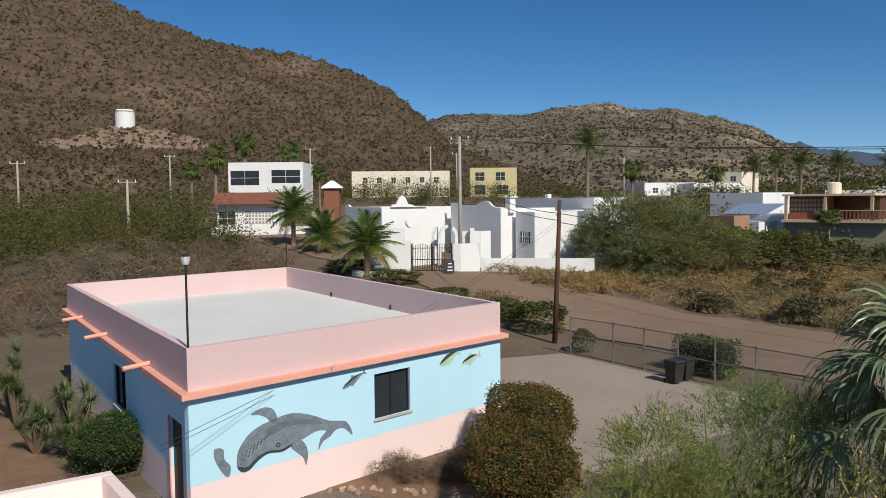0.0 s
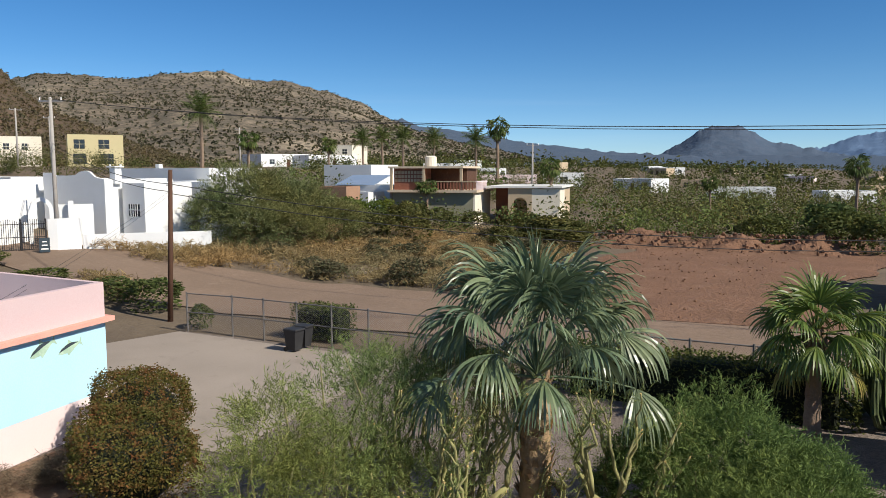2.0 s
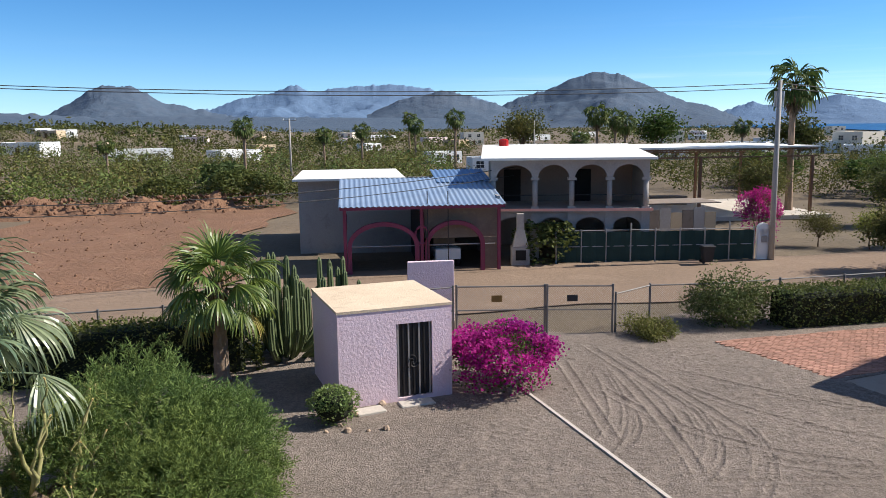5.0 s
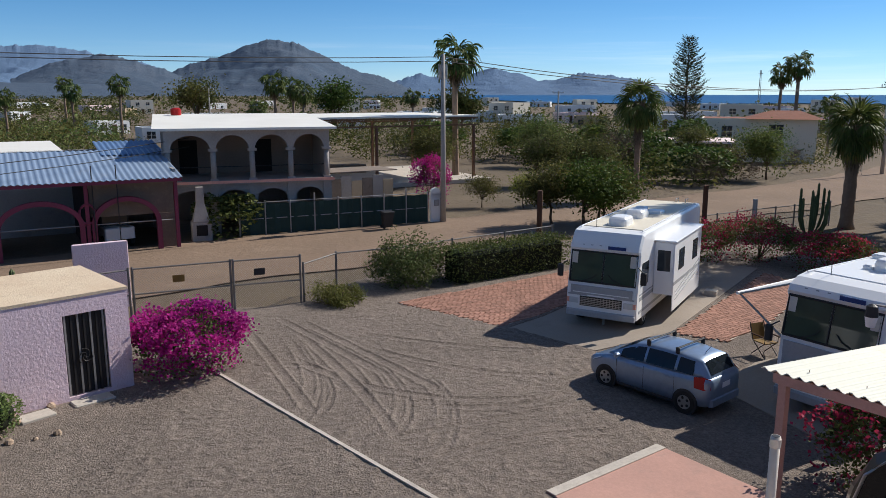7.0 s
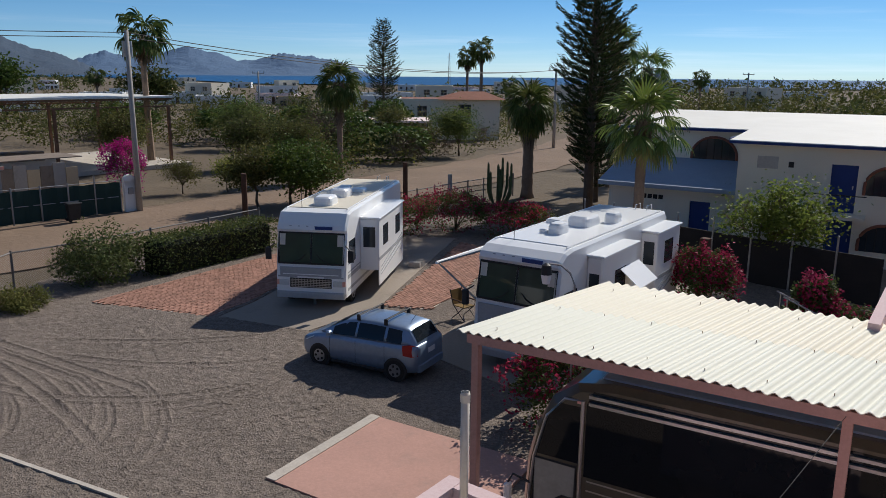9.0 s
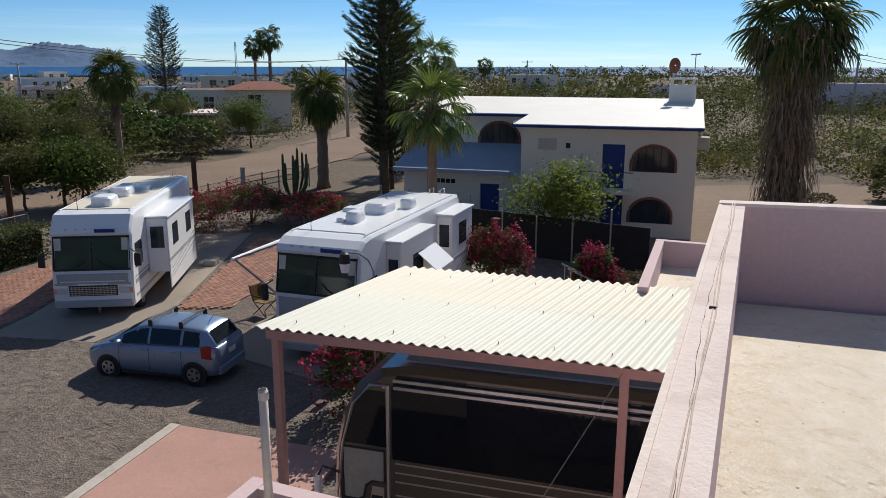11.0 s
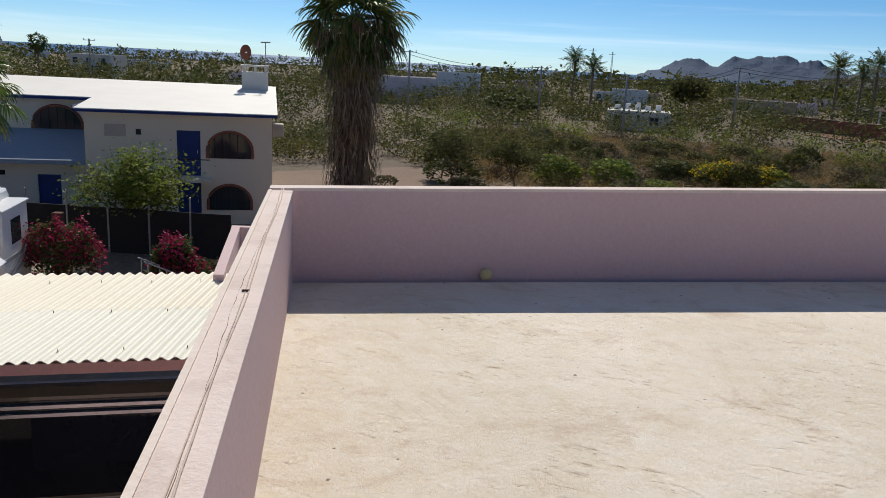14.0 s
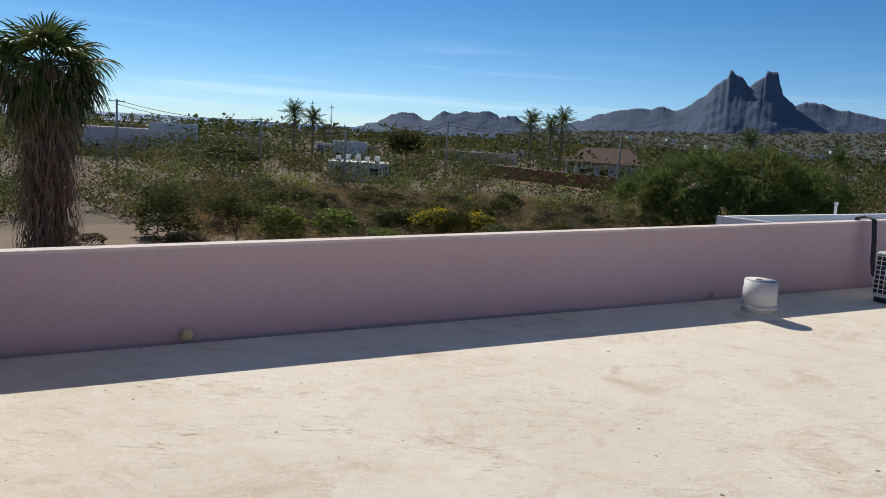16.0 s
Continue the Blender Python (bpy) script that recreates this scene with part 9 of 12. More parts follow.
for k in range(7):
    part("plank_panel", Shape().box(0.4 + k * 0.78, 0.0, 0, 0.74, 0.1, 2.2 + 0.5 * ((k * 7) % 3) / 3), (M_TAN, M_GREYWOOD, M_GREYPLASTER)[k % 3], hut)
part("roof_sheet", Shape().box(2.8, 1.6, 2.78, 6.0, 3.2, 0.06, 3), M_GREYWOOD, hut)
bougainvillea(57.3, -1.4, 1.2, 1.2, 1.7, 59, M_MAGENTA, "magenta bougainvillea beside the steel shelter")

# cream apartment building with blue doors
CD = pose(28.0, -27.1, 0, 0, 0, 214)
cond = thing("apartment_building", "cream two-storey apartment building with blue doors and arched windows", "building", CD)
RW = 8.25
HOLES_U = [(3.95, 5.0, 2.35, 4.45)]
part("wall", pierced(RW, 0, 5.2, 0.2, [(3.95, 5.0, 0.1, 4.45)]), M_CREAM, cond, "cream front wall")
part("door_panel_wall", Shape().prism(slab_ring(3.95, 5.0, 0.02, 0.2), 2.05, 2.349), M_CREAM, cond)
for z0, z1 in ((2.35, 4.45), (0.1, 2.05)):
    d_ = part("door", Shape().box(4.475, 0.13, z0, 1.05, 0.06, z1 - z0), M_NAVY, cond, "navy blue door")
    part("handle", Shape().box(4.85, 0.09, (z0 + z1) / 2, 0.04, 0.03, 0.14), M_CHROME, d_)
part("wall", Shape().prism(slab_ring(RW - 0.2, RW, 0.2, 12), 0, 5.2), M_CREAM, cond)
part("wall", Shape().prism(slab_ring(0, 0.2, 0.2, 4.0), 0, 5.2), M_CREAM, cond)
part("wall", Shape().prism(slab_ring(-6.6, 0.0, 4.0, 4.2), 2.7, 5.45), M_CREAM, cond)
part("wall", Shape().prism(slab_ring(-6.6, -6.4, 4.2, 12), 0, 5.4), M_CREAM, cond)
part("wall", Shape().prism(slab_ring(-6.6, RW - 0.2, 11.8, 12), 0, 5.4), M_CREAM, cond)
part("ground_wall", pierced(6.4, 0, 2.68, 0.2, [(4.2, 5.2, 0.05, 2.15)], pose(-6.5, 0.9, 0)), M_CREAM, cond)
part("door", Shape().box(-1.8, 1.04, 0.05, 1.0, 0.05, 2.1), M_NAVY, cond, "dark blue door")
part("porch_roof", Shape().add([(-6.9, 0.3, 2.70), (-0.02, 0.3, 2.70), (-0.02, 3.99, 3.75), (-6.9, 3.99, 3.75), (-6.9, 0.3, 2.9), (-0.02, 0.3, 2.9), (-0.02, 3.99, 3.95), (-6.9, 3.99, 3.95)],
     [(3, 2, 1, 0), (4, 5, 6, 7), (0, 1, 5, 4), (1, 2, 6, 5), (2, 3, 7, 6), (3, 0, 4, 7)]), M_BLUEAWN, cond, "faded blue sloping porch roof")
part("roof", Shape().add([(-0.35, -0.35, 5.2), (RW + 0.25, -0.35, 5.2), (RW + 0.25, 12.3, 6.0), (-0.35, 12.3, 6.0), (-0.35, -0.35, 5.34), (RW + 0.25, -0.35, 5.34), (RW + 0.25, 12.3, 6.14), (-0.35, 12.3, 6.14)],
     [(3, 2, 1, 0), (4, 5, 6, 7), (0, 1, 5, 4), (1, 2, 6, 5), (2, 3, 7, 6), (3, 0, 4, 7)]), M_WHITEROOF, cond, "white sloping roof")
part("roof", Shape().add([(-7.0, 3.6, 5.45), (-0.352, 3.6, 5.45), (-0.352, 12.3, 6.0), (-7.0, 12.3, 6.0), (-7.0, 3.6, 5.59), (-0.352, 3.6, 5.59), (-0.352, 12.3, 6.14), (-7.0, 12.3, 6.14)],
     [(3, 2, 1, 0), (4, 5, 6, 7), (0, 1, 5, 4), (1, 2, 6, 5), (2, 3, 7, 6), (3, 0, 4, 7)]), M_WHITEROOF, cond, "white sloping roof")
part("eave_band", Shape().box(RW / 2 - 0.05, -0.37, 5.18, RW + 0.6, 0.04, 0.12), M_NAVY, cond, "navy eave band")
part("eave_band", Shape().box(-3.68, 3.58, 5.42, 6.6, 0.04, 0.13), M_NAVY, cond, "navy eave band")
part("eave_band", Shape().box(-0.37, 1.6, 5.22, 0.04, 3.9, 0.22), M_NAVY, cond, "navy eave band")


def arched_window(parent, x0, x1, z0, z1, y):
    r = min((x1 - x0) / 2, z1 - z0)
    n = 16
    arc = [((x0 + x1) / 2 + (x1 - x0) / 2 * math.cos(math.pi * i / n), z1 - r * 0.85 + r * 0.85 * math.sin(math.pi * i / n)) for i in range(n + 1)]
    w = part("window", plate([(x0, z0), (x1, z0)] + arc, y - 0.015, 0.012), M_GLASS, parent, "dark arched window")
    part("brick_surround", Shape().tube([(x0, y, z0)] + [(a, y, b) for a, b in reversed(arc)] + [(x1, y, z0)], 0.075, 6), M_BRICKRED, w, "dark brick surround")
    s = Shape()
    for k in range(1, 6):
        x = x0 + (x1 - x0) * k / 6
        c = (x - (x0 + x1) / 2) / ((x1 - x0) / 2)
        s.tube([(x, y - 0.04, z0), (x, y - 0.04, z1 - r * 0.85 + r * 0.85 * math.sqrt(max(0, 1 - c * c)))], 0.014, 5)
    part("window_grille", s, M_DARKIRON, w)


arched_window(cond, 5.3, 7.35, 3.2, 4.45, 0)
arched_window(cond, 5.3, 7.3, 0.75, 1.95, 0)
arched_window(cond, -3.2, -0.9, 3.95, 5.1, 4.0)
for x, z, w, h in ((1.3, 4.1, 0.9, 0.55), (2.3, 4.2, 0.22, 0.25)):
    part("vent_panel", Shape().box(x, -0.012, z, w, 0.02, h), M_KERB if w > 0.5 else M_DARKIRON, cond)
for k in range(4):
    part("block_vent", Shape().box(-4.6 + k * 0.28, 0.89, 2.1, 0.22, 0.02, 0.22), M_SHADEBLACK, cond)
part("landing", Shape().prism(slab_ring(3.2, 5.5, -1.1, -0.002), 2.2, 2.34), M_CREAM, cond)
part("stair_rail", Shape().tube([(5.5, -1.05, 3.25), (3.2, -1.05, 3.25), (-0.8, -1.05, 1.0), (-0.8, -1.05, 0.1)], 0.025, 6), M_DARKIRON, cond)
for k in range(10):
    part("tread", Shape().box(3.0 - k * 0.36, -0.6, 2.1 - k * 0.215, 0.34, 0.95, 0.06), M_KERB, cond)
    part("baluster", Shape().tube([(3.0 - k * 0.4, -1.05, 2.16 - k * 0.225), (3.0 - k * 0.4, -1.05, 3.14 - k * 0.225)], 0.012, 5), M_DARKIRON, cond)
chim = part("chimney", Shape().box(7.3, 10.6, 5.9, 1.5, 1.1, 1.1), M_WHITEROOF, cond, "white roof chimney block")
part("chimney_cap", Shape().box(7.3, 10.6, 7.3, 1.6, 1.2, 0.1), M_WHITEROOF, chim)
for k in (-0.6, 0.0, 0.6):
    part("chimney_leg", Shape().box(7.3 + k, 10.6, 7.0, 0.14, 0.9, 0.3), M_WHITEROOF, chim)
part("wall_unit", Shape().box(RW + 0.3, 2.5, 4.1, 0.55, 0.9, 0.6, 0, 0.03), M_KERB, cond)
dish = thing("satellite_dish", "reddish satellite dish on a roof mast", "satellite dish", CD @ pose(6.7, 10.3, 6.0, 0, 0, -68))
part("mast", Shape().tube([(0, 0, 0), (0, 0, 1.9)], 0.04, 6), M_STEEL, dish)
part("bowl", loft([[(0.15 + 0.12 * (1 - (r / 0.5) ** 2), r * math.cos(k * math.pi / 8), 2.1 + r * 1.3 * math.sin(k * math.pi / 8)) for k in range(16)] for r in (0.34, 0.2, 0.03)], False), M_BRICKRED, dish)
tm = thing("roof_mast", "thin steel mast with a short cross head on the chimney", "mast", CD @ pose(7.9, 10.6, 7.38))
part("pole", Shape().tube([(0, 0, 0), (0, 0, 1.35)], 0.03, 6), M_STEEL, tm)
part("cross_head", Shape().tube([(-0.28, 0, 1.33), (0.28, 0, 1.36)], 0.045, 6), M_STEEL, tm)
# the shadow on this fence is painted into its near-black boards
df = thing("dark_fence", "board fence before the apartments, its shade painted near-black", "fence")
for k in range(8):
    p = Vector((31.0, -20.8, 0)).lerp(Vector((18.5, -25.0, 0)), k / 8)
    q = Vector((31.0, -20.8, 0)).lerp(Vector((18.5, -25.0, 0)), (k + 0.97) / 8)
    part("board_panel", beam(p, q, 0.05, 0.1, 1.9, 1), M_SHADEBLACK, df)
    part("post", Shape().tube([(p.x, p.y, 0), (p.x, p.y, 2.5)], 0.04, 6), M_STEEL, df)
st = thing("pipe_stairs", "white pipe railing of an outdoor stair", "railing", pose(15.6, -18.2, 0, 0, 0, 60))
for k in (-0.5, 0.5):
    part("rail", Shape().tube([(-0.9, k * 0.6, 1.2), (0.9, k * 0.6, 2.1)], 0.025, 6), M_STEEL, st)
    for j in range(4):
        part("post", Shape().tube([(-0.8 + j * 0.53, k * 0.6, 0), (-0.8 + j * 0.53, k * 0.6, 1.22 + j * 0.27)], 0.02, 6), M_STEEL, st)
tw = thing("tan_wall", "low ochre rendered wall behind the carport", "wall", pose(13.6, -13.9, 0, 0, 0, 212))
part("wall", Shape().box(-0.5, 0, 0, 5.0, 0.25, 2.5), M_TAN, tw)

# ---- white villa and houses on the hill side ----


def simple_house(name, label, x0, x1, y, depth, z0, z1, material, openings=(), parapet=0.35, roof_mat=None, rz=0.0, trim=None, group=""):
    """A flat-roofed house seen from the south: walls, parapet, roof, and openings (x, z, w, h, kind) on its front."""
    ob = thing(name, label, "house", pose((x0 + x1) / 2, y, z0, 0, 0, rz), group)
    w, h = x1 - x0, z1 - z0
    a = w / 2
    part("wall", Shape().prism(slab_ring(-a, a, 0, depth), -1.0, h - parapet), material, ob)
    part("roof", Shape().prism(slab_ring(-a + 0.2, a - 0.2, 0.2, depth - 0.2), h - parapet + 0.002, h - parapet + 0.08), roof_mat or M_WHITEROOF, ob)
    for ring in (slab_ring(-a, a, 0, 0.2), slab_ring(-a, a, depth - 0.2, depth), slab_ring(-a, -a + 0.2, 0.2, depth - 0.2), slab_ring(a - 0.2, a, 0.2, depth - 0.2)):
        part("parapet", Shape().prism(ring, h - parapet + 0.002, h), trim or material, ob)
    for x, z, ow, oh, kind in openings:
        if kind == "door":
            part("door", Shape().box(x, -0.02, z, ow, 0.05, oh), M_WOODPOST, ob)
        else:
            wd = part("window", Shape().box(x, -0.012, z, ow, 0.03, oh), M_GLASS, ob)
            part("frame", Shape().box(x, -0.03, z + oh / 2 - 0.03, ow, 0.02, 0.06), material, wd)
            part("frame", Shape().box(x, -0.03, z, 0.06, 0.02, oh), material, wd)
    return ob


def corner_block(parent, x, y, left, deep, z0, z1, material, roof_mat=None, parapet=0.35, turn=-54):
    """A flat-roofed block whose near corner stands at (x, y): walls to the left and to the back of it, a parapet round the roof."""
    m = pose(x, y, 0, 0, 0, turn)
    part("wall", Shape().prism(slab_ring(-left, 0, 0, deep), z0, z1 - parapet), material, parent, "", m)
    part("roof", Shape().prism(slab_ring(-left + 0.2, -0.2, 0.2, deep - 0.2), z1 - parapet + 0.002, z1 - parapet + 0.06), roof_mat or M_WHITEROOF, parent, "", m)
    for ring in (slab_ring(-left, 0, 0, 0.2), slab_ring(-left, 0, deep - 0.2, deep), slab_ring(-left, -left + 0.2, 0.2, deep - 0.2), slab_ring(-0.2, 0, 0.2, deep - 0.2)):
        part("parapet", Shape().prism(ring, z1 - parapet + 0.002, z1), material, parent, "", m)
    return m


def crest(parent, m, pts, thick, z, along_y=False, material=None):
    """A curved parapet: pts (run, height) over the wall top at z."""
    n = len(pts)
    place = (lambda u, t, h: (t, u, h)) if along_y else (lambda u, t, h: (u, t, h))
    vs = [place(u, t, z + h) for t in (0.0, thick) for u, h in pts] + [place(u, t, z - 0.02) for t in (0.0, thick) for u, h in pts]
    fs = []
    for i in range(n - 1):
        fs += [(i, i + 1, n + i + 1, n + i), (2 * n + i, 2 * n + i + 1, i + 1, i), (n + i, n + i + 1, 3 * n + i + 1, 3 * n + i)]
    fs += [(0, n, 3 * n, 2 * n), (n - 1, 2 * n - 1, 4 * n - 1, 3 * n - 1)]
    part("curved_parapet", Shape().add(vs, fs), material or M_WHITE, parent, "", m)


def barred_window(parent, m, x, z, w, h, y=-0.012):
    wd = part("window", Shape().box(x, y, z, w, 0.03, h), M_GLASS, parent, "", m)
    for k in range(1, 5):
        part("bar", Shape().box(x - w / 2 + w * k / 5, y - 0.03, z, 0.07, 0.03, h), M_WHITE, wd)
    part("bar", Shape().box(x, y - 0.035, z + h / 2, w, 0.03, 0.07), M_WHITE, wd)


def hump(u0, u1, h, n=10, foot=0.0):
    return [(u0 + (u1 - u0) * k / n, foot + h * math.sin(math.pi * k / n)) for k in range(n + 1)]


vb = thing("white_villa", "white stucco villa wing with a bell gable", "house")
mb = corner_block(vb, -6.07, 75.85, 7.2, 8.6, 1.5, 7.5, M_WHITE)
crest(vb, mb, [(1.0, 0.0), (1.2, 0.25)] + hump(1.6, 3.0, 0.85, 12, 0.25) + [(3.3, 0.25), (3.8, 0.05), (5.2, 0.0)], 0.22, 7.5, True)
bell = part("bell_opening", Shape().box(0.222, 2.3, 7.72, 0.02, 0.32, 0.5, 0, 0.05), M_SHADEBLACK, vb, "bell gable opening, its shade drawn near-black", mb @ Matrix.Translation((-0.21, 0, 0)))
part("bell_opening", Shape().box(0.012, 2.3, 7.65, 0.02, 0.34, 0.6, 0, 0.06), M_SHADEBLACK, vb, "bell gable opening, its shade drawn near-black", mb)
crest(vb, mb, [(-7.2, 0.25), (-6.6, 0.25), (-6.2, 0.0), (-4.5, 0.0)], 0.22, 7.5)
vc = thing("white_villa", "white stucco villa wing with a wavy parapet and chimney", "house")
mc = corner_block(vc, 5.27, 72.88, 7.8, 7.0, 1.4, 7.3, M_WHITE)
crest(vc, mc, [(-7.8, 0.55), (-6.6, 0.55), (-6.2, 0.3), (-4.4, 0.3), (-3.6, 0.35), (-3.0, 0.62), (-2.4, 0.72), (-1.8, 0.62), (-1.2, 0.2), (-0.6, 0.06), (0, 0.0)], 0.22, 7.3)
cm = part("chimney", Shape().box(0.0, 1.2, 6.9, 0.7, 0.7, 1.35, 0, 0.03), M_WHITE, vc, "white chimney with a cap", mc)
part("chimney_cap", Shape().box(0.0, 1.2, 8.3, 1.0, 1.0, 0.1), M_WHITE, cm)
for k in (-0.3, 0.3):
    part("cap_post", Shape().box(k, 1.2 + k, 8.25, 0.12, 0.12, 0.3), M_WHITE, cm)
vd = thing("white_villa", "white stucco villa corner with a barred window", "house")
md = corner_block(vd, 8.22, 71.09, 2.6, 5.5, 1.2, 6.95, M_WHITE)
barred_window(vd, md, -1.25, 4.1, 1.3, 1.05)
ve = thing("white_villa", "shaded white villa wing behind the wooden pole", "house")
me_ = corner_block(ve, 14.07, 73.72, 6.4, 7.0, 1.0, 7.0, M_WHITE)
part("drain_spout", Shape().tube([(-3.0, 0.0, 6.0), (-3.0, -0.5, 5.9)], 0.08, 8), M_KERB, ve, "", me_)
part("tall_wall", Shape().prism(slab_ring(-3.0, 2.5, -0.22, 0.0), 1.0, 4.1), M_WHITE, ve, "", me_)
vf = thing("white_villa", "long pale villa wing at the back", "house")
mf = corner_block(vf, 15.5, 80.57, 12.5, 8.0, 1.0, 8.25, M_WHITE)
part("roof_vent", Shape().box(-8.4, 1.5, 8.2, 0.5, 0.5, 0.5), M_WHITE, vf, "", mf)
gw = thing("garden_wall", "white garden walls with a rounded corner before the villa", "wall")


def wall_run(pts, z0, z1, thick=0.28):
    rows = []
    for i, (x, y) in enumerate(pts):
        a, b = Vector(pts[max(i - 1, 0)]), Vector(pts[min(i + 1, len(pts) - 1)])
        d = (b - a).normalized()
        n = Vector((-d.y, d.x)) * thick
        rows.append([(x, y, z0), (x, y, z1), (x + n.x, y + n.y, z1), (x + n.x, y + n.y, z0)])
    s_ = Shape().sheet(rows)
    k = len(s_.v)
    return s_.add([], [(-k, -k + 1, -k + 2, -k + 3), (-4, -3, -2, -1)])


part("wall", wall_run([(-7.5, 71.8), (-5.0, 71.0), (-3.6, 70.9), (-2.3, 71.2), (-1.3, 71.9), (-0.6, 72.6)], 1.6, 5.65), M_WHITE, gw, "curved white garden wall")
part("wall", wall_run([(1.4, 71.0), (3.3, 70.6), (4.2, 70.9)], 1.6, 5.3), M_WHITE, gw)
part("pillar", Shape().box(2.5, 70.3, 1.6, 0.4, 0.4, 4.0), M_WHITE, gw)
part("wall", wall_run([(-6.6, 69.2), (-4.9, 68.4), (-2.95, 68.2)], 1.4, 4.55), M_WHITE, gw)
part("wall", wall_run([(0.75, 68.3), (1.4, 68.2), (3.1, 68.6)], 1.4, 4.3), M_WHITE, gw)
part("wall", wall_run([(3.2, 68.6), (6.0, 68.6), (10.3, 67.8), (13.0, 67.6)], 1.0, 2.95), M_WHITE, gw, "low white front wall")
part("planter_kerb", wall_run([(-8.0, 66.8), (-6.8, 66.0), (-5.0, 66.0), (-4.2, 66.8)], 1.4, 2.15), M_WHITE, gw)
part("arched_gate", arch_band(-0.6, 0.6, 2.6, 0.8, 0.3, 0, 0.35), M_WHITE, gw, "pointed white gate arch", pose(0.34, 70.6, 2.2))
ig = thing("iron_gate", "black iron double gate of the white villa", "gate", pose(-2.85, 68.15, 1.85, 0, 0, 1))
for k in range(24):
    part("bar", Shape().tube([(k * 0.15, 0, 0.1), (k * 0.15, 0, 2.2 + 0.3 * abs(math.sin(math.pi * k / 11.5)))], 0.022, 5), M_DARKIRON, ig)
for z in (0.15, 1.1, 2.1):
    part("rail", Shape().tube([(0, 0, z), (3.45, 0, z)], 0.03, 5), M_DARKIRON, ig)
for x in (0.0, 1.72, 3.45):
    part("gate_post", Shape().box(x, 0, 0, 0.12, 0.12, 2.5), M_DARKIRON, ig)
sgn = thing("board_sign", "small dark board sign with pale unreadable bars", "sign", pose(0.45, 66.9, rise(0, 66.9), 0, 0, 10))
part("board", Shape().box(0, 0, 0.1, 0.75, 0.06, 1.1), M_DARKPAINT, sgn)
for k in range(3):
    part("text_bar", Shape().box(0, -0.04, 0.3 + k * 0.28, 0.5 - 0.1 * k, 0.01, 0.1), M_WHITE, sgn)
rr = simple_house("red_roof_house", "white block house with a red roof and lattice wall", -28.9, -21.2, 100, 8, 4.4, 8.3, M_WHITE, [(-2.6, 0.9, 2.0, 1.6, "window")], 0.2, M_TILERED, 6)
for i in range(9):
    for j in range(4):
        part("lattice_block", Shape().box(-0.2 + i * 0.42, -0.04, 1.0 + j * 0.42, 0.26, 0.06, 0.26), M_GREYPLASTER, rr)
part("tile_roof", Shape().add([(-4.4, -1.2, 3.6), (4.2, -1.2, 3.6), (4.2, 4.0, 5.0), (-4.4, 4.0, 5.0), (-4.4, -1.2, 3.45), (4.2, -1.2, 3.45), (4.2, 4.0, 4.85), (-4.4, 4.0, 4.85)],
     [(0, 1, 2, 3), (7, 6, 5, 4), (0, 4, 5, 1), (1, 5, 6, 2), (2, 6, 7, 3), (3, 7, 4, 0)]), M_TILERED, rr, "red tile roof")
part("yard_wall", Shape().box(3.2, -4.5, -1.2, 14.0, 0.25, 1.9), M_WHITE, rr)
bc = thing("brick_chimney", "red brick chimney with a white hood", "chimney", pose(-12.8, 90, rise(-12.8, 90)))
part("shaft", Shape().box(0, 0, 0, 1.7, 1.7, 6.0), M_BRICKRED, bc)
part("hood", loft([[(-a, -a, z), (a, -a, z), (a, a, z), (-a, a, z)] for a, z in ((1.15, 6.0), (1.05, 6.2), (0.15, 6.9))]), M_WHITE, bc)
wh2 = simple_house("white_house", "white two-storey modern house with blue glass", -36.2, -23.6, 132, 10, 7.0, 14.8, M_WHITE, [(3.4, 4.3, 4.8, 2.2, "window"), (-3.5, 4.0, 4.8, 2.4, "window")], 0.6)
yh = simple_house("yellow_house", "pale yellow two-storey house with balconies", 6.0, 16.2, 172, 9, 8.8, 15.2, M_YELLOWPAINT, [(-3, 3.6, 2.0, 1.8, "window"), (1.5, 3.6, 2.0, 1.8, "window"), (-3, 0.6, 2.4, 2.0, "window"), (2, 0.6, 2.4, 2.0, "window")], 0.3)
wl_ = simple_house("long_white_house", "long low white house with roof tanks", -20.5, 1.5, 176, 9, 8.8, 14.8, M_CREAM, [(-8 + 3.2 * k, 3.4, 1.0, 1.2, "window") for k in range(6)], 0.4)
for x in (-2.0, 6.5):
    part("roof_tank", Shape().tube([(x, 4, 4.0), (x, 4, 5.4)], 0.7, 12), M_WHITE, wl_)
# brown two-storey house with a railed veranda
bh = thing("brown_house", "two-storey tan house with a railed upper veranda", "house")
mh = pose(47.9, 84.3, 0, 0, 0, -43)
# shaded front in olive-grey, sunlit end in cream: light put into the colours
M_OLIVESHADE = surface("olive_shaded_plaster", (0.33, 0.31, 0.21), (0.27, 0.26, 0.18), (0.20, 0.18, 0.13), 0.93, 0.4, 12, 0.3, 0.02, stains=0.35)
part("wall", Shape().prism(slab_ring(-10.6, -0.02, 0.02, 9.0), 0.5, 5.2), M_OLIVESHADE, bh, "ground floor with its shade painted olive-grey", mh)
part("end_wall", Shape().prism(slab_ring(-0.018, 0.2, 0.0, 9.0), 0.5, 5.2), M_CREAM, bh, "end wall painted sunlit cream", mh)
part("floor_slab", Shape().prism(slab_ring(-11.0, 0.6, -0.6, 9.3), 5.202, 5.5), M_CREAMTOP, bh, "", mh)
part("upper_wall", Shape().prism(slab_ring(-10.4, -6.4, 0.3, 8.6), 5.502, 8.2), M_BRICKRED, bh, "brown brick upper room", mh)
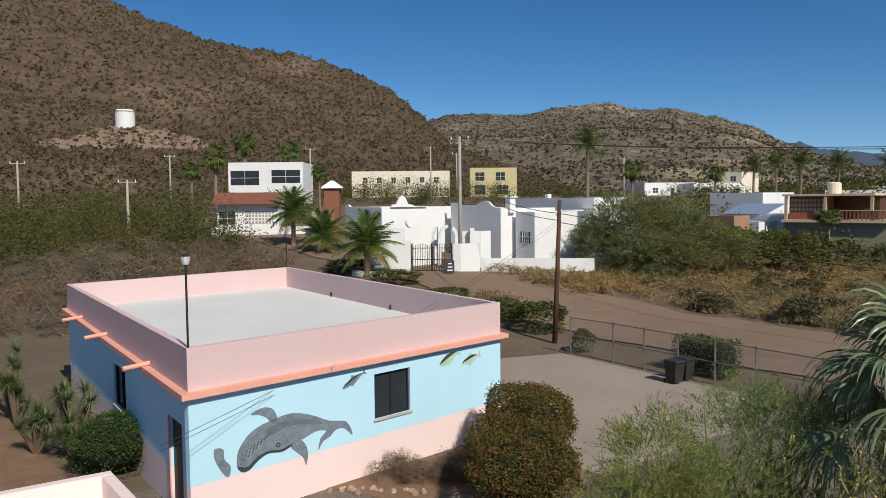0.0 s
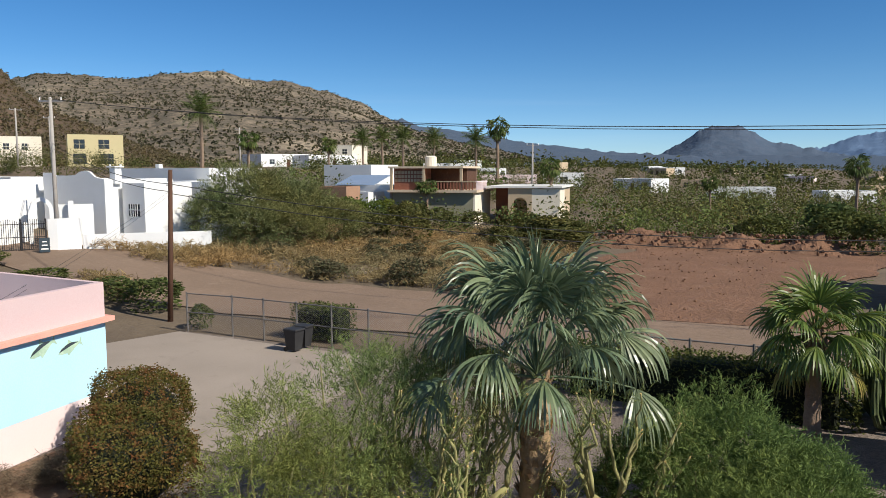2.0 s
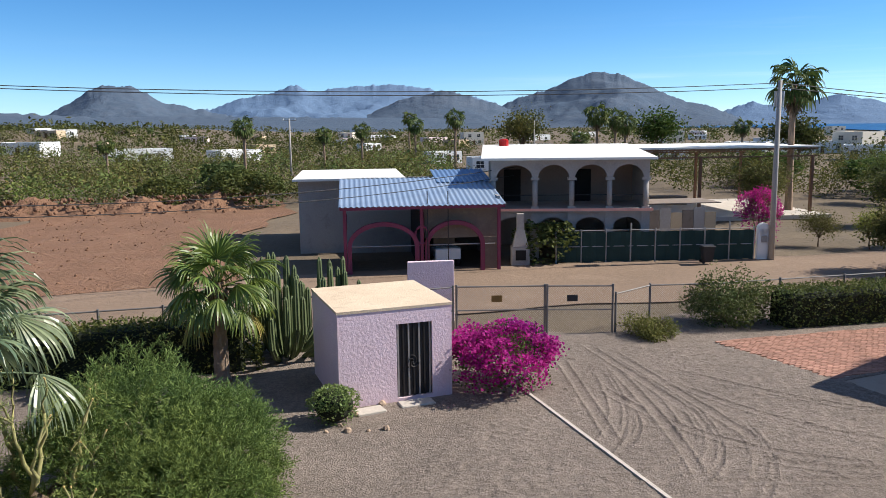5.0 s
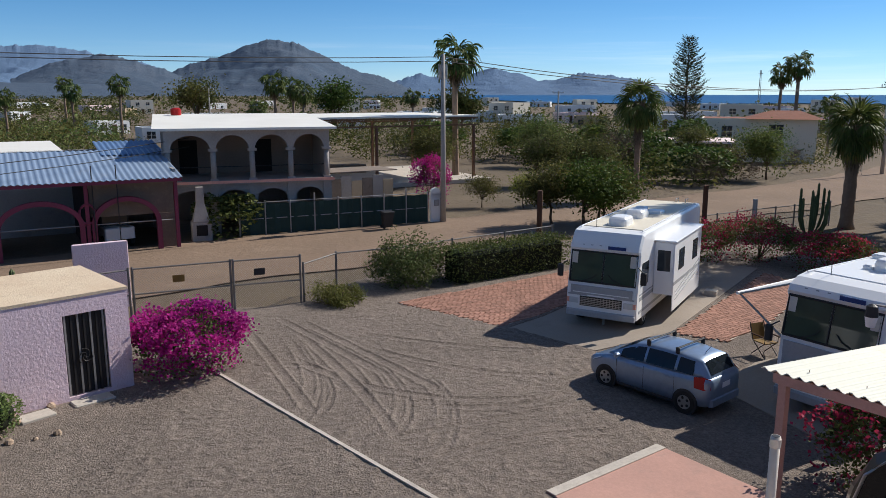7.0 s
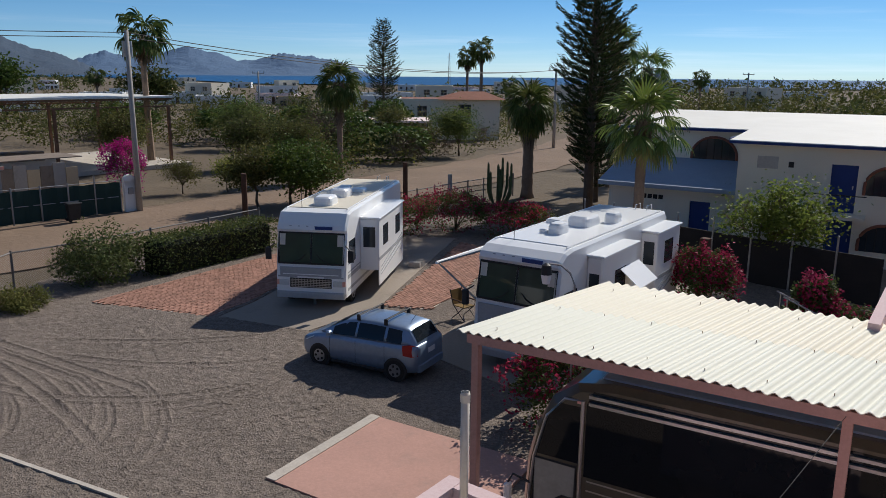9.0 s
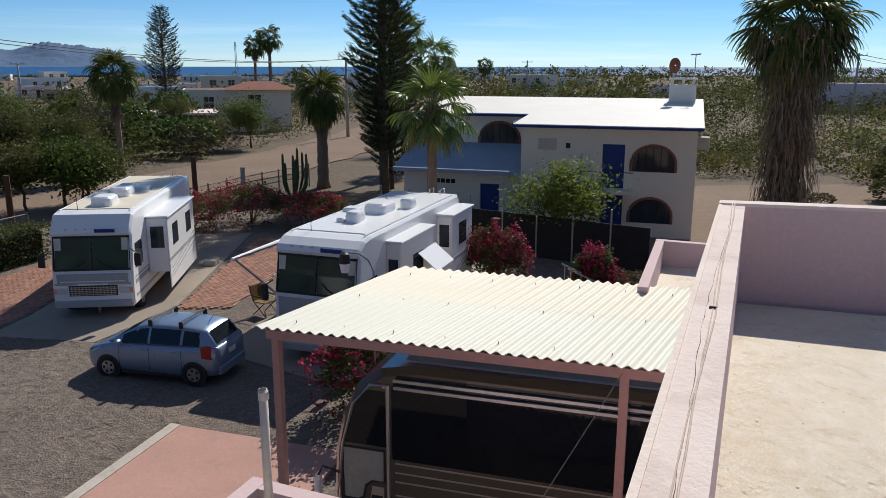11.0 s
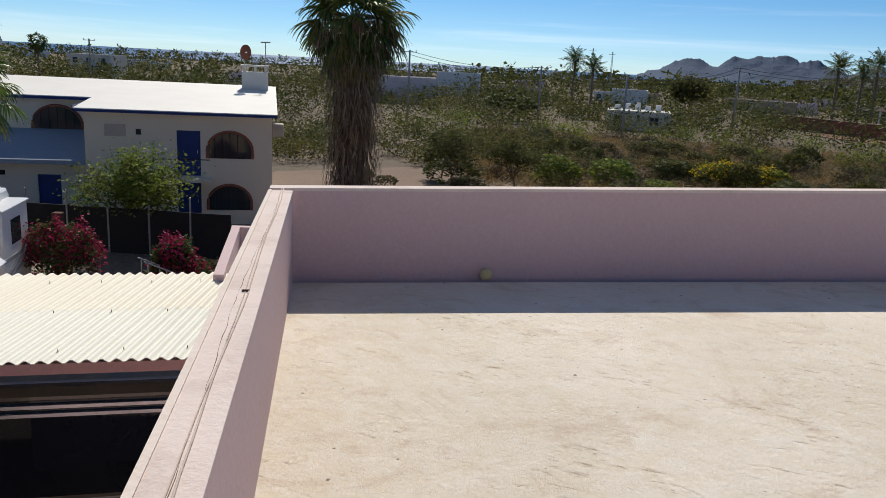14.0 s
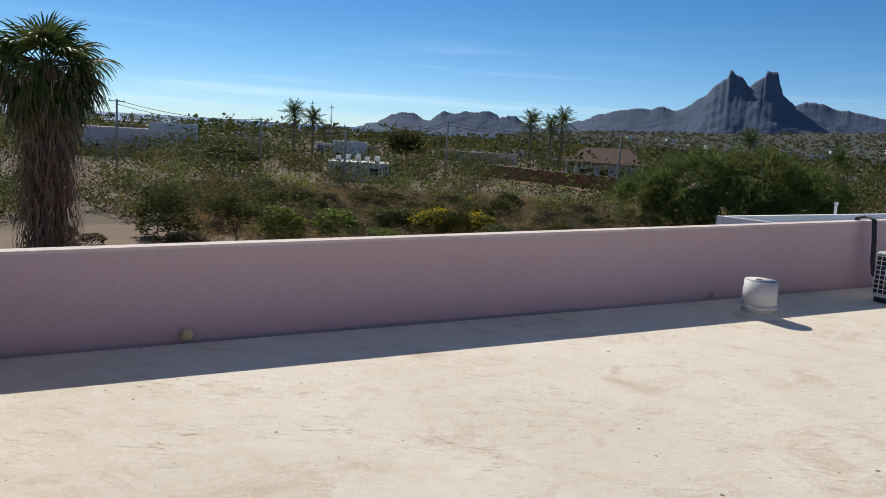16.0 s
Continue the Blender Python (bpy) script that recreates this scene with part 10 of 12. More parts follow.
# the dark brown here carries the veranda's shade
part("upper_wall", Shape().prism(slab_ring(-6.39, -1.6, 3.2, 8.6), 5.502, 8.2), M_WOODPOST, bh, "veranda wall with shade in its dark brown", mh)
part("roof_slab", Shape().prism(slab_ring(-11.0, -1.2, -0.4, 9.0), 8.202, 8.45), M_CREAMTOP, bh, "flat concrete roof", mh)
for x in (-10.6, -6.3, -1.5):
    part("post", Shape().box(x, -0.2, 5.5, 0.3, 0.3, 2.7), M_TAN, bh, "", mh)
for i in range(9):
    for j in range(3):
        part("lattice_block", Shape().box(-10.1 + i * 0.42, 0.27, 6.5 + j * 0.5, 0.3, 0.06, 0.36), M_TAN, bh, "", mh)
for k in range(16):
    part("baluster", Shape().box(-6.0 + k * 0.4, -0.45, 5.5, 0.16, 0.12, 1.0), M_BRICKRED, bh, "", mh)
part("rail", Shape().box(-2.8, -0.45, 6.5, 6.8, 0.2, 0.12), M_TAN, bh, "", mh)
for k in range(12):
    part("baluster", Shape().box(0.5, -0.4 + k * 0.5, 5.5, 0.12, 0.14, 1.0), M_PINKWALL, bh, "", mh)
part("rail", Shape().box(0.5, 2.3, 6.5, 0.2, 5.8, 0.12), M_PINKWALL, bh, "", mh)
for k in range(6):
    part("vent_slot", Shape().box(-9.3 + k * 0.35, 0.01, 3.6, 0.25, 0.04, 0.3), M_SHADEBLACK, bh, "", mh)
part("roof_tank", Shape().tube([(-6.9, 5.0, 8.45), (-6.9, 5.0, 9.7), (-6.9, 5.0, 9.85)], [0.75, 0.75, 0.4], 14), M_CREAM, bh, "cream roof tank", mh)
bh2 = thing("ochre_house", "ochre arched house with a white roof edge", "house")
mo = pose(52.9, 84.2, 0, 0, 0, -43)
part("wall", Shape().prism(slab_ring(-2.6, 0.0, 5.0, 12.0), 0.5, 5.6), M_BRICKRED, bh2, "", mo)
part("arch_wall", arch_panel(0.6, 2.4, 3.6, 0.9, 5.7, 0.0, 0.3), M_TAN, bh2, "ochre arch", mo)
for x in (0.3, 2.7):
    part("pier", Shape().prism(slab_ring(x - 0.3, x + 0.3, 0.0, 0.3), 0.5, 5.7), M_TAN, bh2, "", mo)
part("inner_wall", Shape().prism(slab_ring(0.0, 6.5, 5.0, 11.0), 0.5, 5.6), M_TAN, bh2, "", mo)
part("wall", Shape().prism(slab_ring(3.0, 6.5, 0.02, 5.0), 0.5, 5.6), M_CREAM, bh2, "", mo)
part("roof_slab", Shape().prism(slab_ring(-2.9, 6.8, -0.3, 12.2), 5.702, 5.95), M_WHITEROOF, bh2, "flat white roof", mo)
def low_house(label, x, y, left, deep, z0, z1, material, roof_mat=None, name="white_house"):
    ob = thing(name, label, "house")
    corner_block(ob, x, y, left, deep, z0, z1, material, roof_mat)
    return ob
low_house("low white house with a flat white roof", 44.5, 109.0, 8.5, 8, 3.0, 8.8, M_WHITE)
lh = low_house("white house with a grey sheet roof", 41.7, 95.8, 8.5, 9, 2.0, 6.0, M_WHITE)
part("sheet_roof", Shape().add([(-8.2, 0.5, 6.05), (-2.4, 0.5, 6.05), (-2.4, 6.5, 7.3), (-8.2, 6.5, 7.3), (-8.2, 0.5, 5.98), (-2.4, 0.5, 5.98), (-2.4, 6.5, 7.23), (-8.2, 6.5, 7.23)],
     [(0, 1, 2, 3), (7, 6, 5, 4), (0, 4, 5, 1), (1, 5, 6, 2), (2, 6, 7, 3), (3, 7, 4, 0)]), M_BLUEROOF, lh, "grey-blue sheet roof", pose(41.7, 95.8, 0, 0, 0, -45))
low_house("low tan brick outbuilding", 32.2, 86.7, 4.0, 3.0, 1.5, 6.1, surface("pale_brown_brick", (0.40, 0.24, 0.15), (0.34, 0.20, 0.13), (0.26, 0.16, 0.11), 0.92, 0.6, 14, 0.4, 0.02), M_CREAMTOP, "brick_shed")
low_house("small white house in the trees", 37.5, 93.0, 4.6, 4.0, 1.8, 5.2, M_WHITE, M_WHITEROOF)
simple_house("white_house", "white house with a red tiled porch", 112.0, 122.0, 160, 9, 2.2, 7.2, M_WHITE, [(0.0, 2.6, 2.0, 1.4, "window")], 0.3, None, -35)
simple_house("pink_house", "faded pink flat-roofed house", 92.0, 106.0, 158, 9, 2.5, 6.8, M_PINKWALL, [(-2.0, 1.2, 1.6, 1.2, "window")], 0.3, None, -35)
lw = simple_house("flat_roofed_house", "low tan house with a jutting slab roof and dark porch", -4.2, 4.2, 0, 7, 0, 3.0, M_TAN, [(-2.6, 0.3, 1.6, 2.0, "window"), (0.6, 0.2, 2.6, 2.1, "window"), (3.2, 0.2, 0.9, 2.0, "door")], 0.1, M_KERB)
lw.matrix_basis = pose(83.0, -29.6, 0, 0, 0, -110)
part("slab_roof", Shape().box(0.0, 2.6, 3.02, 9.4, 8.0, 0.22, 0, 0.02), M_PINKWALL, lw, "faded pink slab roof")
part("porch_roof", Shape().box(2.0, -1.6, 2.3, 4.4, 2.6, 0.12), M_KERB, lw)
for px in (0.1, 4.0):
    part("porch_post", Shape().box(px, -2.7, 0, 0.14, 0.14, 2.3), M_TAN, lw)
fh = simple_house("tiled_house", "cream two-storey house with a red tiled roof", -6.5, 6.5, 0, 8, 0, 5.2, M_CREAM, [(-3.5, 3.0, 1.2, 1.3, "window"), (2.0, 3.2, 1.6, 1.3, "window"), (0.5, 0.6, 3.0, 1.8, "window")], 0.1, M_TILERED)
fh.matrix_basis = pose(93.2, -41.6, 0, 0, 0, -112)
part("tile_roof", Shape().add([(-1.5, -0.8, 5.15), (7.2, -0.8, 5.15), (7.2, 8.6, 5.15), (-1.5, 8.6, 5.15), (1.5, 3.9, 6.1), (4.8, 3.9, 6.1)], [(0, 1, 5, 4), (1, 2, 5), (2, 3, 4, 5), (3, 0, 4), (3, 2, 1, 0)]), M_TILERED, fh, "red tiled hip roof")
hp = simple_house("hip_roof_house", "white veranda house with a brown hip roof", -4.6, 4.6, 0, 7, 0, 3.3, M_WHITE, [(-3, 0.9, 1.4, 1.3, "window"), (0, 0.2, 1.2, 2.1, "door"), (3.0, 0.9, 1.4, 1.3, "window")], 0.1, M_TILERED)
hp.matrix_basis = pose(-26.3, -150.8, 0, 0, 0, 168) @ Matrix.Diagonal((1.25, 1.25, 1.25, 1))
part("hip_roof", Shape().add([(-6.2, -2.4, 3.3), (6.2, -2.4, 3.3), (6.2, 8.6, 3.3), (-6.2, 8.6, 3.3), (-3.4, 3.1, 5.5), (3.4, 3.1, 5.5)], [(0, 1, 5, 4), (1, 2, 5), (2, 3, 4, 5), (3, 0, 4), (3, 2, 1, 0)]), surface("dark_brown_tiles", (0.13, 0.075, 0.055), (0.10, 0.06, 0.045), None, 0.9, 1, 8, 0.5, 0.04), hp, "brown tiled hip roof")
def hill_point(az, el, lift=0.0):
    """The place on the near hill that lies at this azimuth and elevation."""
    u = (az + 50) / 0.25
    i = int(u)
    row = [Vector(p).lerp(Vector(q), u - i) for p, q in zip(HILL_ROWS[i], HILL_ROWS[i + 1])]
    up = [math.degrees(math.atan2(q.z - 8.0, math.hypot(q.x, q.y))) for q in row]
    for p, q, a, b in zip(row, row[1:], up, up[1:]):
        if a <= el < b:
            return p.lerp(q, (el - a) / (b - a)) + Vector((0, 0, lift))
    return row[-6] + Vector((0, 0, lift))


bench_rows = []
for i in range(113):
    az = -27.6 + 0.1 * i
    wob = 0.30 * noise.noise((az * 0.9, 1.0, 0.0)) + 0.14 * noise.noise((az * 3.1, 2.0, 0.0))
    lo_el = 3.75 + 0.25 * noise.noise((az * 0.8, 5.0, 0.0)) + 0.10 * noise.noise((az * 3.0, 6.0, 0.0))
    body = 1.25 * math.exp(-((az + 22.2) / 2.6) ** 2) + 0.55 * math.exp(-((az + 18.6) / 1.9) ** 2)
    hi_el = lo_el + max(0.12, (0.42 + body + wob) * min(1, i / 8, (112 - i) / 8))
    bench_rows.append([tuple(hill_point(az, lo_el + (hi_el - lo_el) * k / 8, -0.1 if k in (0, 8) or i in (0, 112) else 0.32 + 0.25 * noise.noise((az * 4, k * 0.9, 3.0)))) for k in range(9)])
solid("graded_bench", Shape().sheet(bench_rows), surface("cut_hillside_dirt", (0.27, 0.19, 0.138), (0.20, 0.14, 0.10), (0.36, 0.28, 0.21), 0.97, 0.16, 1.2, 0.9, 0.35, stains=0.5), "bench of bare cut red-brown dirt on the hillside", "dirt bench", smooth=True)
tp = hill_point(-21.95, 5.2)
tank = thing("water_tank", "white cylindrical water tank on a graded hillside bench", "water tank", pose(tp.x, tp.y, tp.z))
tr = 0.5 * math.radians(1.28) * math.hypot(tp.x, tp.y)
part("drum", Shape().tube([(0, 0, -1.0), (0, 0, tr * 1.55), (0, 0, tr * 1.75)], [tr, tr, tr * 0.8], 24), M_WHITE, tank, "white painted steel drum", smooth=False)
part("rim", Shape().tube([(0, 0, tr * 1.5), (0, 0, tr * 1.6)], tr * 1.03, 24), M_GREYPLASTER, tank)
wr = thing("white_roof_house", "white low roof with a parapet beyond the own roof", "house")
WL, WN, WB = Vector((-8.26, -25.46, 0)), Vector((-9.55, -24.29, 0)), Vector((-16.94, -31.78, 0))
WN = WL + (WN - WL).normalized() * 8.0
WB = WL + (WB - WL).normalized() * 11.0
part("wall", Shape().prism([(p.x, p.y) for p in (WL, WL + (WB - WL), WN + (WB - WL), WN)][::-1], 0, 5.5), M_WHITE, wr)
part("parapet", beam(WL, WN, 0.2, 5.502, 6.0, 1), M_WHITE, wr)
part("parapet", beam(WL, WB, 0.2, 5.502, 5.998, -1), M_WHITE, wr)
vp = thing("roof_pipe", "short white plastic pipe at the roof corner", "pipe", pose(-14.35, -30.54, 5.5))
part("pipe", Shape().tube([(0, 0, 0), (0, 0, 0.85)], 0.05, 10), M_WHITEPAINT, vp)
part("cap", Shape().tube([(0, 0, 0.8), (0, 0, 0.88)], 0.07, 10), M_WHITEPAINT, vp)
for x in (-5.6, -2.0, 2.0, 5.6):
    part("veranda_post", Shape().box(x, -2.0, 0, 0.22, 0.22, 3.3), M_WHITE, hp)
bw = thing("brick_boundary_wall", "long red-brown boundary wall in the scrub", "wall")
part("wall", beam((-2.3, -152.5), (-25.0, -130.0), 0.3, 0, 2.3, 1), M_BRICKRED, bw)
part("coping", beam((-2.3, -152.6), (-25.0, -130.1), 0.45, 2.3, 2.4, 1), M_TAN, bw)
flat_area("tan_track", [(-7.2, -136.5), (-22.2, -122.5), (-26.3, -126.7), (-11.1, -146.8)], 0.1, M_REDDIRT, "pale tan dirt track along the wall", "dirt track", 0.2)


def flat_shed(name, label, x, y, w, dp, h, rz, material, roof_mat):
    ob = simple_house(name, label, -w / 2, w / 2, 0, dp, 0, h, material, [(-w * 0.3, 0.9, 1.2, 1.1, "window"), (w * 0.25, 0.9, 1.2, 1.1, "window")], 0.2, roof_mat)
    ob.matrix_basis = pose(x, y, 0, 0, 0, rz)
    return ob


flat_shed("salmon_warehouse", "salmon flat-roofed warehouse among trees", 64.9, -143.7, 11.5, 8, 5.1, 205, M_PINKWALL, M_WHITEROOF)
flat_shed("white_block", "long white block with a pale roof", 73.5, -195.0, 11.5, 8, 5.9, 201, M_WHITE, M_WHITEROOF)
ft = flat_shed("flat_roof_house", "low white flat-roofed house with roof clutter", 15.9, -116.5, 9.0, 8, 2.8, 188, M_CREAM, M_WHITEROOF)
for k in range(5):
    part("roof_box", Shape().box(-3.2 + k * 1.5, 5.2 + 0.5 * (k % 2), 2.75, 0.8, 0.7, 0.7 + 0.2 * (k % 3)), M_WHITE, ft)
flat_shed("white_block", "white house with a tan sheet roof", 26.4, -176.0, 7.7, 6, 4.6, 189, M_WHITE, M_CREAMTOP)
flat_shed("tan_block", "tan flat-roofed house by the boundary wall", -3.0, -174.0, 8.2, 6, 4.0, 180, M_TAN, M_WHITEROOF)

# ---- open land: bushes, grass, trees ----


def scatter(kind, count, seed, az0, az1, d0, d1, w, h, skip=None, power=1.0):
    rng = random.Random(seed)
    for k in range(count):
        a, d = radians(rng.uniform(az0, az1)), d0 + (d1 - d0) * rng.random() ** power
        x, y = d * math.sin(a), d * math.cos(a)
        if skip and skip(x, y):
            continue
        s = rng.uniform(0.7, 1.3)
        bush(kind, rng.randrange(1000), x, y, rng.uniform(*w) * s, rng.uniform(*h) * s)


def scatter_stuff(kind, count, seed, az0, az1, d0, d1, w, h, skip=None, name="brush", fine=False):
    """The same, joined into one mesh, for bushes past counting."""
    rng, nr = random.Random(seed), np.random.default_rng(seed)
    material = {"green": M_SCRUBGREEN, "scrub": M_SCRUB, "dry": M_DRYGRASS, "bright": M_BRIGHT, "lime": M_LIME, "twig": M_TWIG}[kind]
    out = []
    for k in range(count):
        a, d = radians(rng.uniform(az0, az1)), d0 + (d1 - d0) * rng.random()
        x, y = d * math.sin(a), d * math.cos(a)
        if skip and skip(x, y):
            continue
        s = rng.uniform(0.7, 1.3)
        ww, hh = rng.uniform(*w) * s, rng.uniform(*h) * s
        n = {"dry": 40, "twig": 170}.get(kind, 400 if fine else 205)
        if kind == "dry":
            p = shell_points(nr, n, ww / 2, ww / 2, hh / 2, 0.22, 0.10, 2.0)
        else:
            p = lobed_points(nr, n, ww, hh)
        p = p + np.array([x, y, rise(x, y) - 0.05])
        out.append(leaf_quads(nr, p, {"dry": 0.55, "twig": 0.7}.get(kind, 0.26 if fine else 0.16 + 0.026 * ww), {"dry": 0.055, "twig": 0.04}.get(kind, 0.13 if fine else 0.10 + 0.012 * ww), 0.9 if kind in ("dry", "twig") else 0.3))
    s = Shape()
    s.v, s.f = lattice(np.concatenate(out))
    return solid(name, s, material, {"dry": "dry straw-coloured grass on the open land"}.get(kind, "thick desert bushes covering the open land"), "grass" if kind == "dry" else "bushes", "stuff")


def near_road(x, y, gap=7.0):
    for (ax, ay), (bx, by) in zip(ROAD, ROAD[1:]):
        dx, dy = bx - ax, by - ay
        t = max(0.0, min(1.0, ((x - ax) * dx + (y - ay) * dy) / (dx * dx + dy * dy)))
        if math.hypot(x - ax - dx * t, y - ay - dy * t) < gap:
            return True
    return False


BUILT = [(-32, -18, 96, 112), (-14, 16, 69, 92), (38, 72, 86, 112), (36, 66, 2, 36), (58, 92, -14, 24), (15, 42, -46, -18), (-42, -4, -162, -122)]


def built(x, y):
    return near_road(x, y) or any(a < x < b and c < y < d for a, b, c, d in BUILT)


def lot(x, y):
    return built(x, y) or (34 < x < 76 and 26 < y < 66 and y < x + 14)


scatter_stuff("green", 230, 101, -37, -14, 80, 122, (4, 7), (3.4, 6.0), built, fine=True)
scatter_stuff("green", 40, 128, -10, 5, 138, 166, (4, 7), (3.0, 4.8), built, fine=True)
scatter_stuff("twig", 240, 102, -37, -11, 52, 82, (2.5, 4.5), (1.4, 2.4), built)
scatter_stuff("scrub", 40, 121, -37, -14, 60, 84, (2.5, 4), (1.4, 2.4), built)
scatter_stuff("green", 50, 103, -36, -10, 95, 150, (5, 8), (3.0, 5.0), built)
scatter_stuff("dry", 700, 131, -1, 12, 52, 74, (0.9, 1.6), (0.5, 0.95), lambda x, y: near_road(x, y, 3.6) or (y > 69 and x < 15) or x < 2.5 - (y - 60) * 0.05, "roadside_grass")
scatter("scrub", 60, 104, 9, 36, 50, 84, (1.2, 2.8), (0.8, 1.7), lot)
scatter_stuff("dry", 1500, 105, 4, 37, 50, 92, (1.0, 2.2), (0.5, 1.0), lot)
scatter_stuff("dry", 500, 122, 8, 37, 64, 84, (1.2, 2.6), (0.6, 1.2), lot)
scatter("green", 36, 106, 14, 38, 78, 112, (3, 6), (1.8, 3.4), built)
scatter_stuff("green", 90, 107, 34, 66, 78, 160, (4, 7), (2.2, 4.0), lot)
scatter_stuff("bright", 22, 108, 36, 62, 84, 120, (4, 7), (2.4, 4.0), lot)
scatter("scrub", 30, 109, 30, 62, 60, 100, (1.5, 3.5), (0.9, 1.8), lot)
scatter_stuff("green", 80, 110, 84, 122, 62, 150, (4, 7), (2.6, 4.6), built)
scatter("bright", 16, 111, 86, 111, 76, 110, (4, 7), (2.8, 4.5), built)
scatter_stuff("green", 60, 125, 90, 113, 72, 98, (4, 7), (3.2, 5.0), built)
scatter_stuff("bright", 26, 126, 90, 113, 74, 95, (4, 6), (3.0, 4.6), built)
scatter("twig", 30, 112, 88, 122, 58, 100, (2.5, 5), (1.8, 3.2), built)
scatter_stuff("scrub", 200, 113, 158, 216, 56, 92, (1.4, 3.2), (0.8, 1.7), built)
scatter_stuff("green", 60, 124, 140, 200, 62, 92, (2.2, 4.5), (1.3, 2.6), built)
scatter_stuff("dry", 2600, 114, 160, 214, 52, 100, (1.0, 2.4), (0.4, 0.9), built)
scatter("green", 46, 141, 158, 206, 52, 92, (1.8, 3.8), (1.2, 2.5), built)
scatter("scrub", 46, 142, 156, 208, 48, 90, (1.2, 2.6), (0.8, 1.6), built)
scatter_stuff("green", 90, 127, 136, 166, 62, 92, (3.0, 5.0), (2.0, 3.6), built)
scatter_stuff("twig", 150, 123, 160, 214, 54, 100, (1.5, 3.5), (0.8, 1.7), built)
scatter_stuff("green", 190, 115, 150, 222, 88, 165, (4, 8), (2.2, 4.2), built)
scatter_stuff("lime", 60, 116, 155, 205, 86, 130, (3, 6), (1.8, 3.2), built)
scatter_stuff("green", 46, 117, 124, 152, 70, 150, (5, 8), (2.8, 4.6), built)
scatter_stuff("green", 22, 118, 203, 222, 56, 90, (5, 9), (3.0, 4.8), built)
# named bushes and trees
for k, (x, y, w, h) in enumerate(((5.8, 47.5, 3.4, 2.0), (3.4, 50.8, 4.0, 1.3), (0.2, 56.0, 3.6, 1.1), (-4.0, 63.0, 3.8, 1.2), (-8.5, 68.5, 4.2, 1.2), (7.2, 40.9, 1.2, 1.3))):
    bush("leaf", 300 + k, x, y, w, h, None, "clipped dark green bush along the road edge")
spray_tree("mesquite_tree", "wide weeping grey-green mesquite tree beside the villa", 19.5, 70.5, [(-3.2, 0.0, 4.3, 2.9, 2.9), (-0.5, 1.0, 4.2, 3.0, 2.5), (2.2, 0.0, 3.2, 3.0, 2.3), (-5.4, 0.0, 2.6, 2.2, 2.3), (5.0, -1.0, 2.0, 2.6, 1.8), (0.5, -2.2, 1.8, 2.6, 1.8), (-2.8, -2.0, 2.0, 2.6, 2.0)],
           320, M_MESQUITE, 560, M_BARK, 1.3, 0.34, 0.028, 16, 0.5, 3, "tree", rise(19.5, 70.5))
for k, (x, y) in enumerate(((18.0, -47.5), (14.5, -50.0), (20.5, -52.0))):
    twig_tree("young_tree", "young dark green tree on the dry lot", x, y, 4.3 - 0.6 * k, 2.0, 340 + k, M_SCRUBGREEN, 2600, 7, 0, M_BARK, (0.21, 0.10), 0, 0.2, 0.07, 0.32, 0.22, 4)
for k, (x, y) in enumerate(((1.7, -59.6), (-1.3, -61.3))):
    b_ = thing("flowering_bush", "green bush with bright yellow flowers", "bush", pose(x, y, 0))
    part("foliage", shell_mesh("foliage", M_LIME, 350 + k, 1800, 1.6 - 0.4 * k, 1.3, 1.05 - 0.15 * k, 0.2, 0.12, 0.2, 0.08, 2.1), None, b_)
    part("blossom", shell_mesh("blossom", M_YELFLOWER, 350 + k, 700, 1.65 - 0.4 * k, 1.35, 1.1 - 0.15 * k, 0.17, 0.14, 0.2, 0.08, 2.1), None, b_, "bright yellow flowers")
spray_tree("mesquite_tree", "broad dense green mesquite thicket in the scrub", -25.3, -76.0, [(-7.6, 0, 3.5, 4.2, 3.4), (-2.6, 0.6, 4.9, 4.2, 3.4), (2.8, 0, 4.5, 4.2, 3.4), (7.5, 0.6, 2.8, 3.4, 2.6), (0, 3.0, 2.6, 3.8, 2.6), (-5.4, 3.0, 2.4, 3.5, 2.4), (5.2, 2.6, 2.1, 3.3, 2.1)],
           360, M_MESQGREEN, 620, M_BARK, 1.1, 0.34, 0.05, 16, 0.6, 3, "tree", 0.0)
twig_tree("shade_tree", "large dark round tree among the town houses", 14.3, -185.0, 8.2, 6.2, 371, M_SCRUBGREEN, 6000, 8, 0, M_BARK, (0.6, 0.4), 0, 0.8, 0.25, 1.3)
for k, (x, y, w, h) in enumerate(((31.5, 83.0, 4.0, 3.6), (35.5, 84.5, 3.6, 3.2), (37.8, 82.5, 4.0, 3.0), (28.6, 84.5, 3.0, 2.6), (41.5, 82.5, 4.5, 2.6), (45.5, 79.5, 3.6, 2.6))):
    bush("lime" if k in (0, 1) else "green", 390 + k, x, y, w, h, None, "leafy green bush before the houses")
for k, (x, y, w, h) in enumerate(((69.1, 49.6, 5.5, 4.4), (69.0, 45.8, 4.6, 3.8), (73.0, 53.5, 6.0, 4.8), (66.0, 56.0, 5.0, 3.4))):
    bush("leaf", 410 + k, x, y, w, h, None, "dense dark green tree-like bush beside the graded lot")
for k, (x, y, w, h) in enumerate(((0.9, 84.0, 3.4, 4.4), (2.6, 80.5, 2.2, 2.6), (9.8, 76.5, 1.8, 1.6), (12.4, 75.2, 2.4, 1.9), (15.2, 73.8, 1.8, 1.7))):
    bush("bright" if k < 2 else "scrub", 420 + k, x, y, w, h, None, "leafy shrub at the foot of the villa wall")
bush("leaf", 372, 35.2, -116.4, 8.6, 4.3, 0.0, "dark reddish-green flowering bush in the scrub")
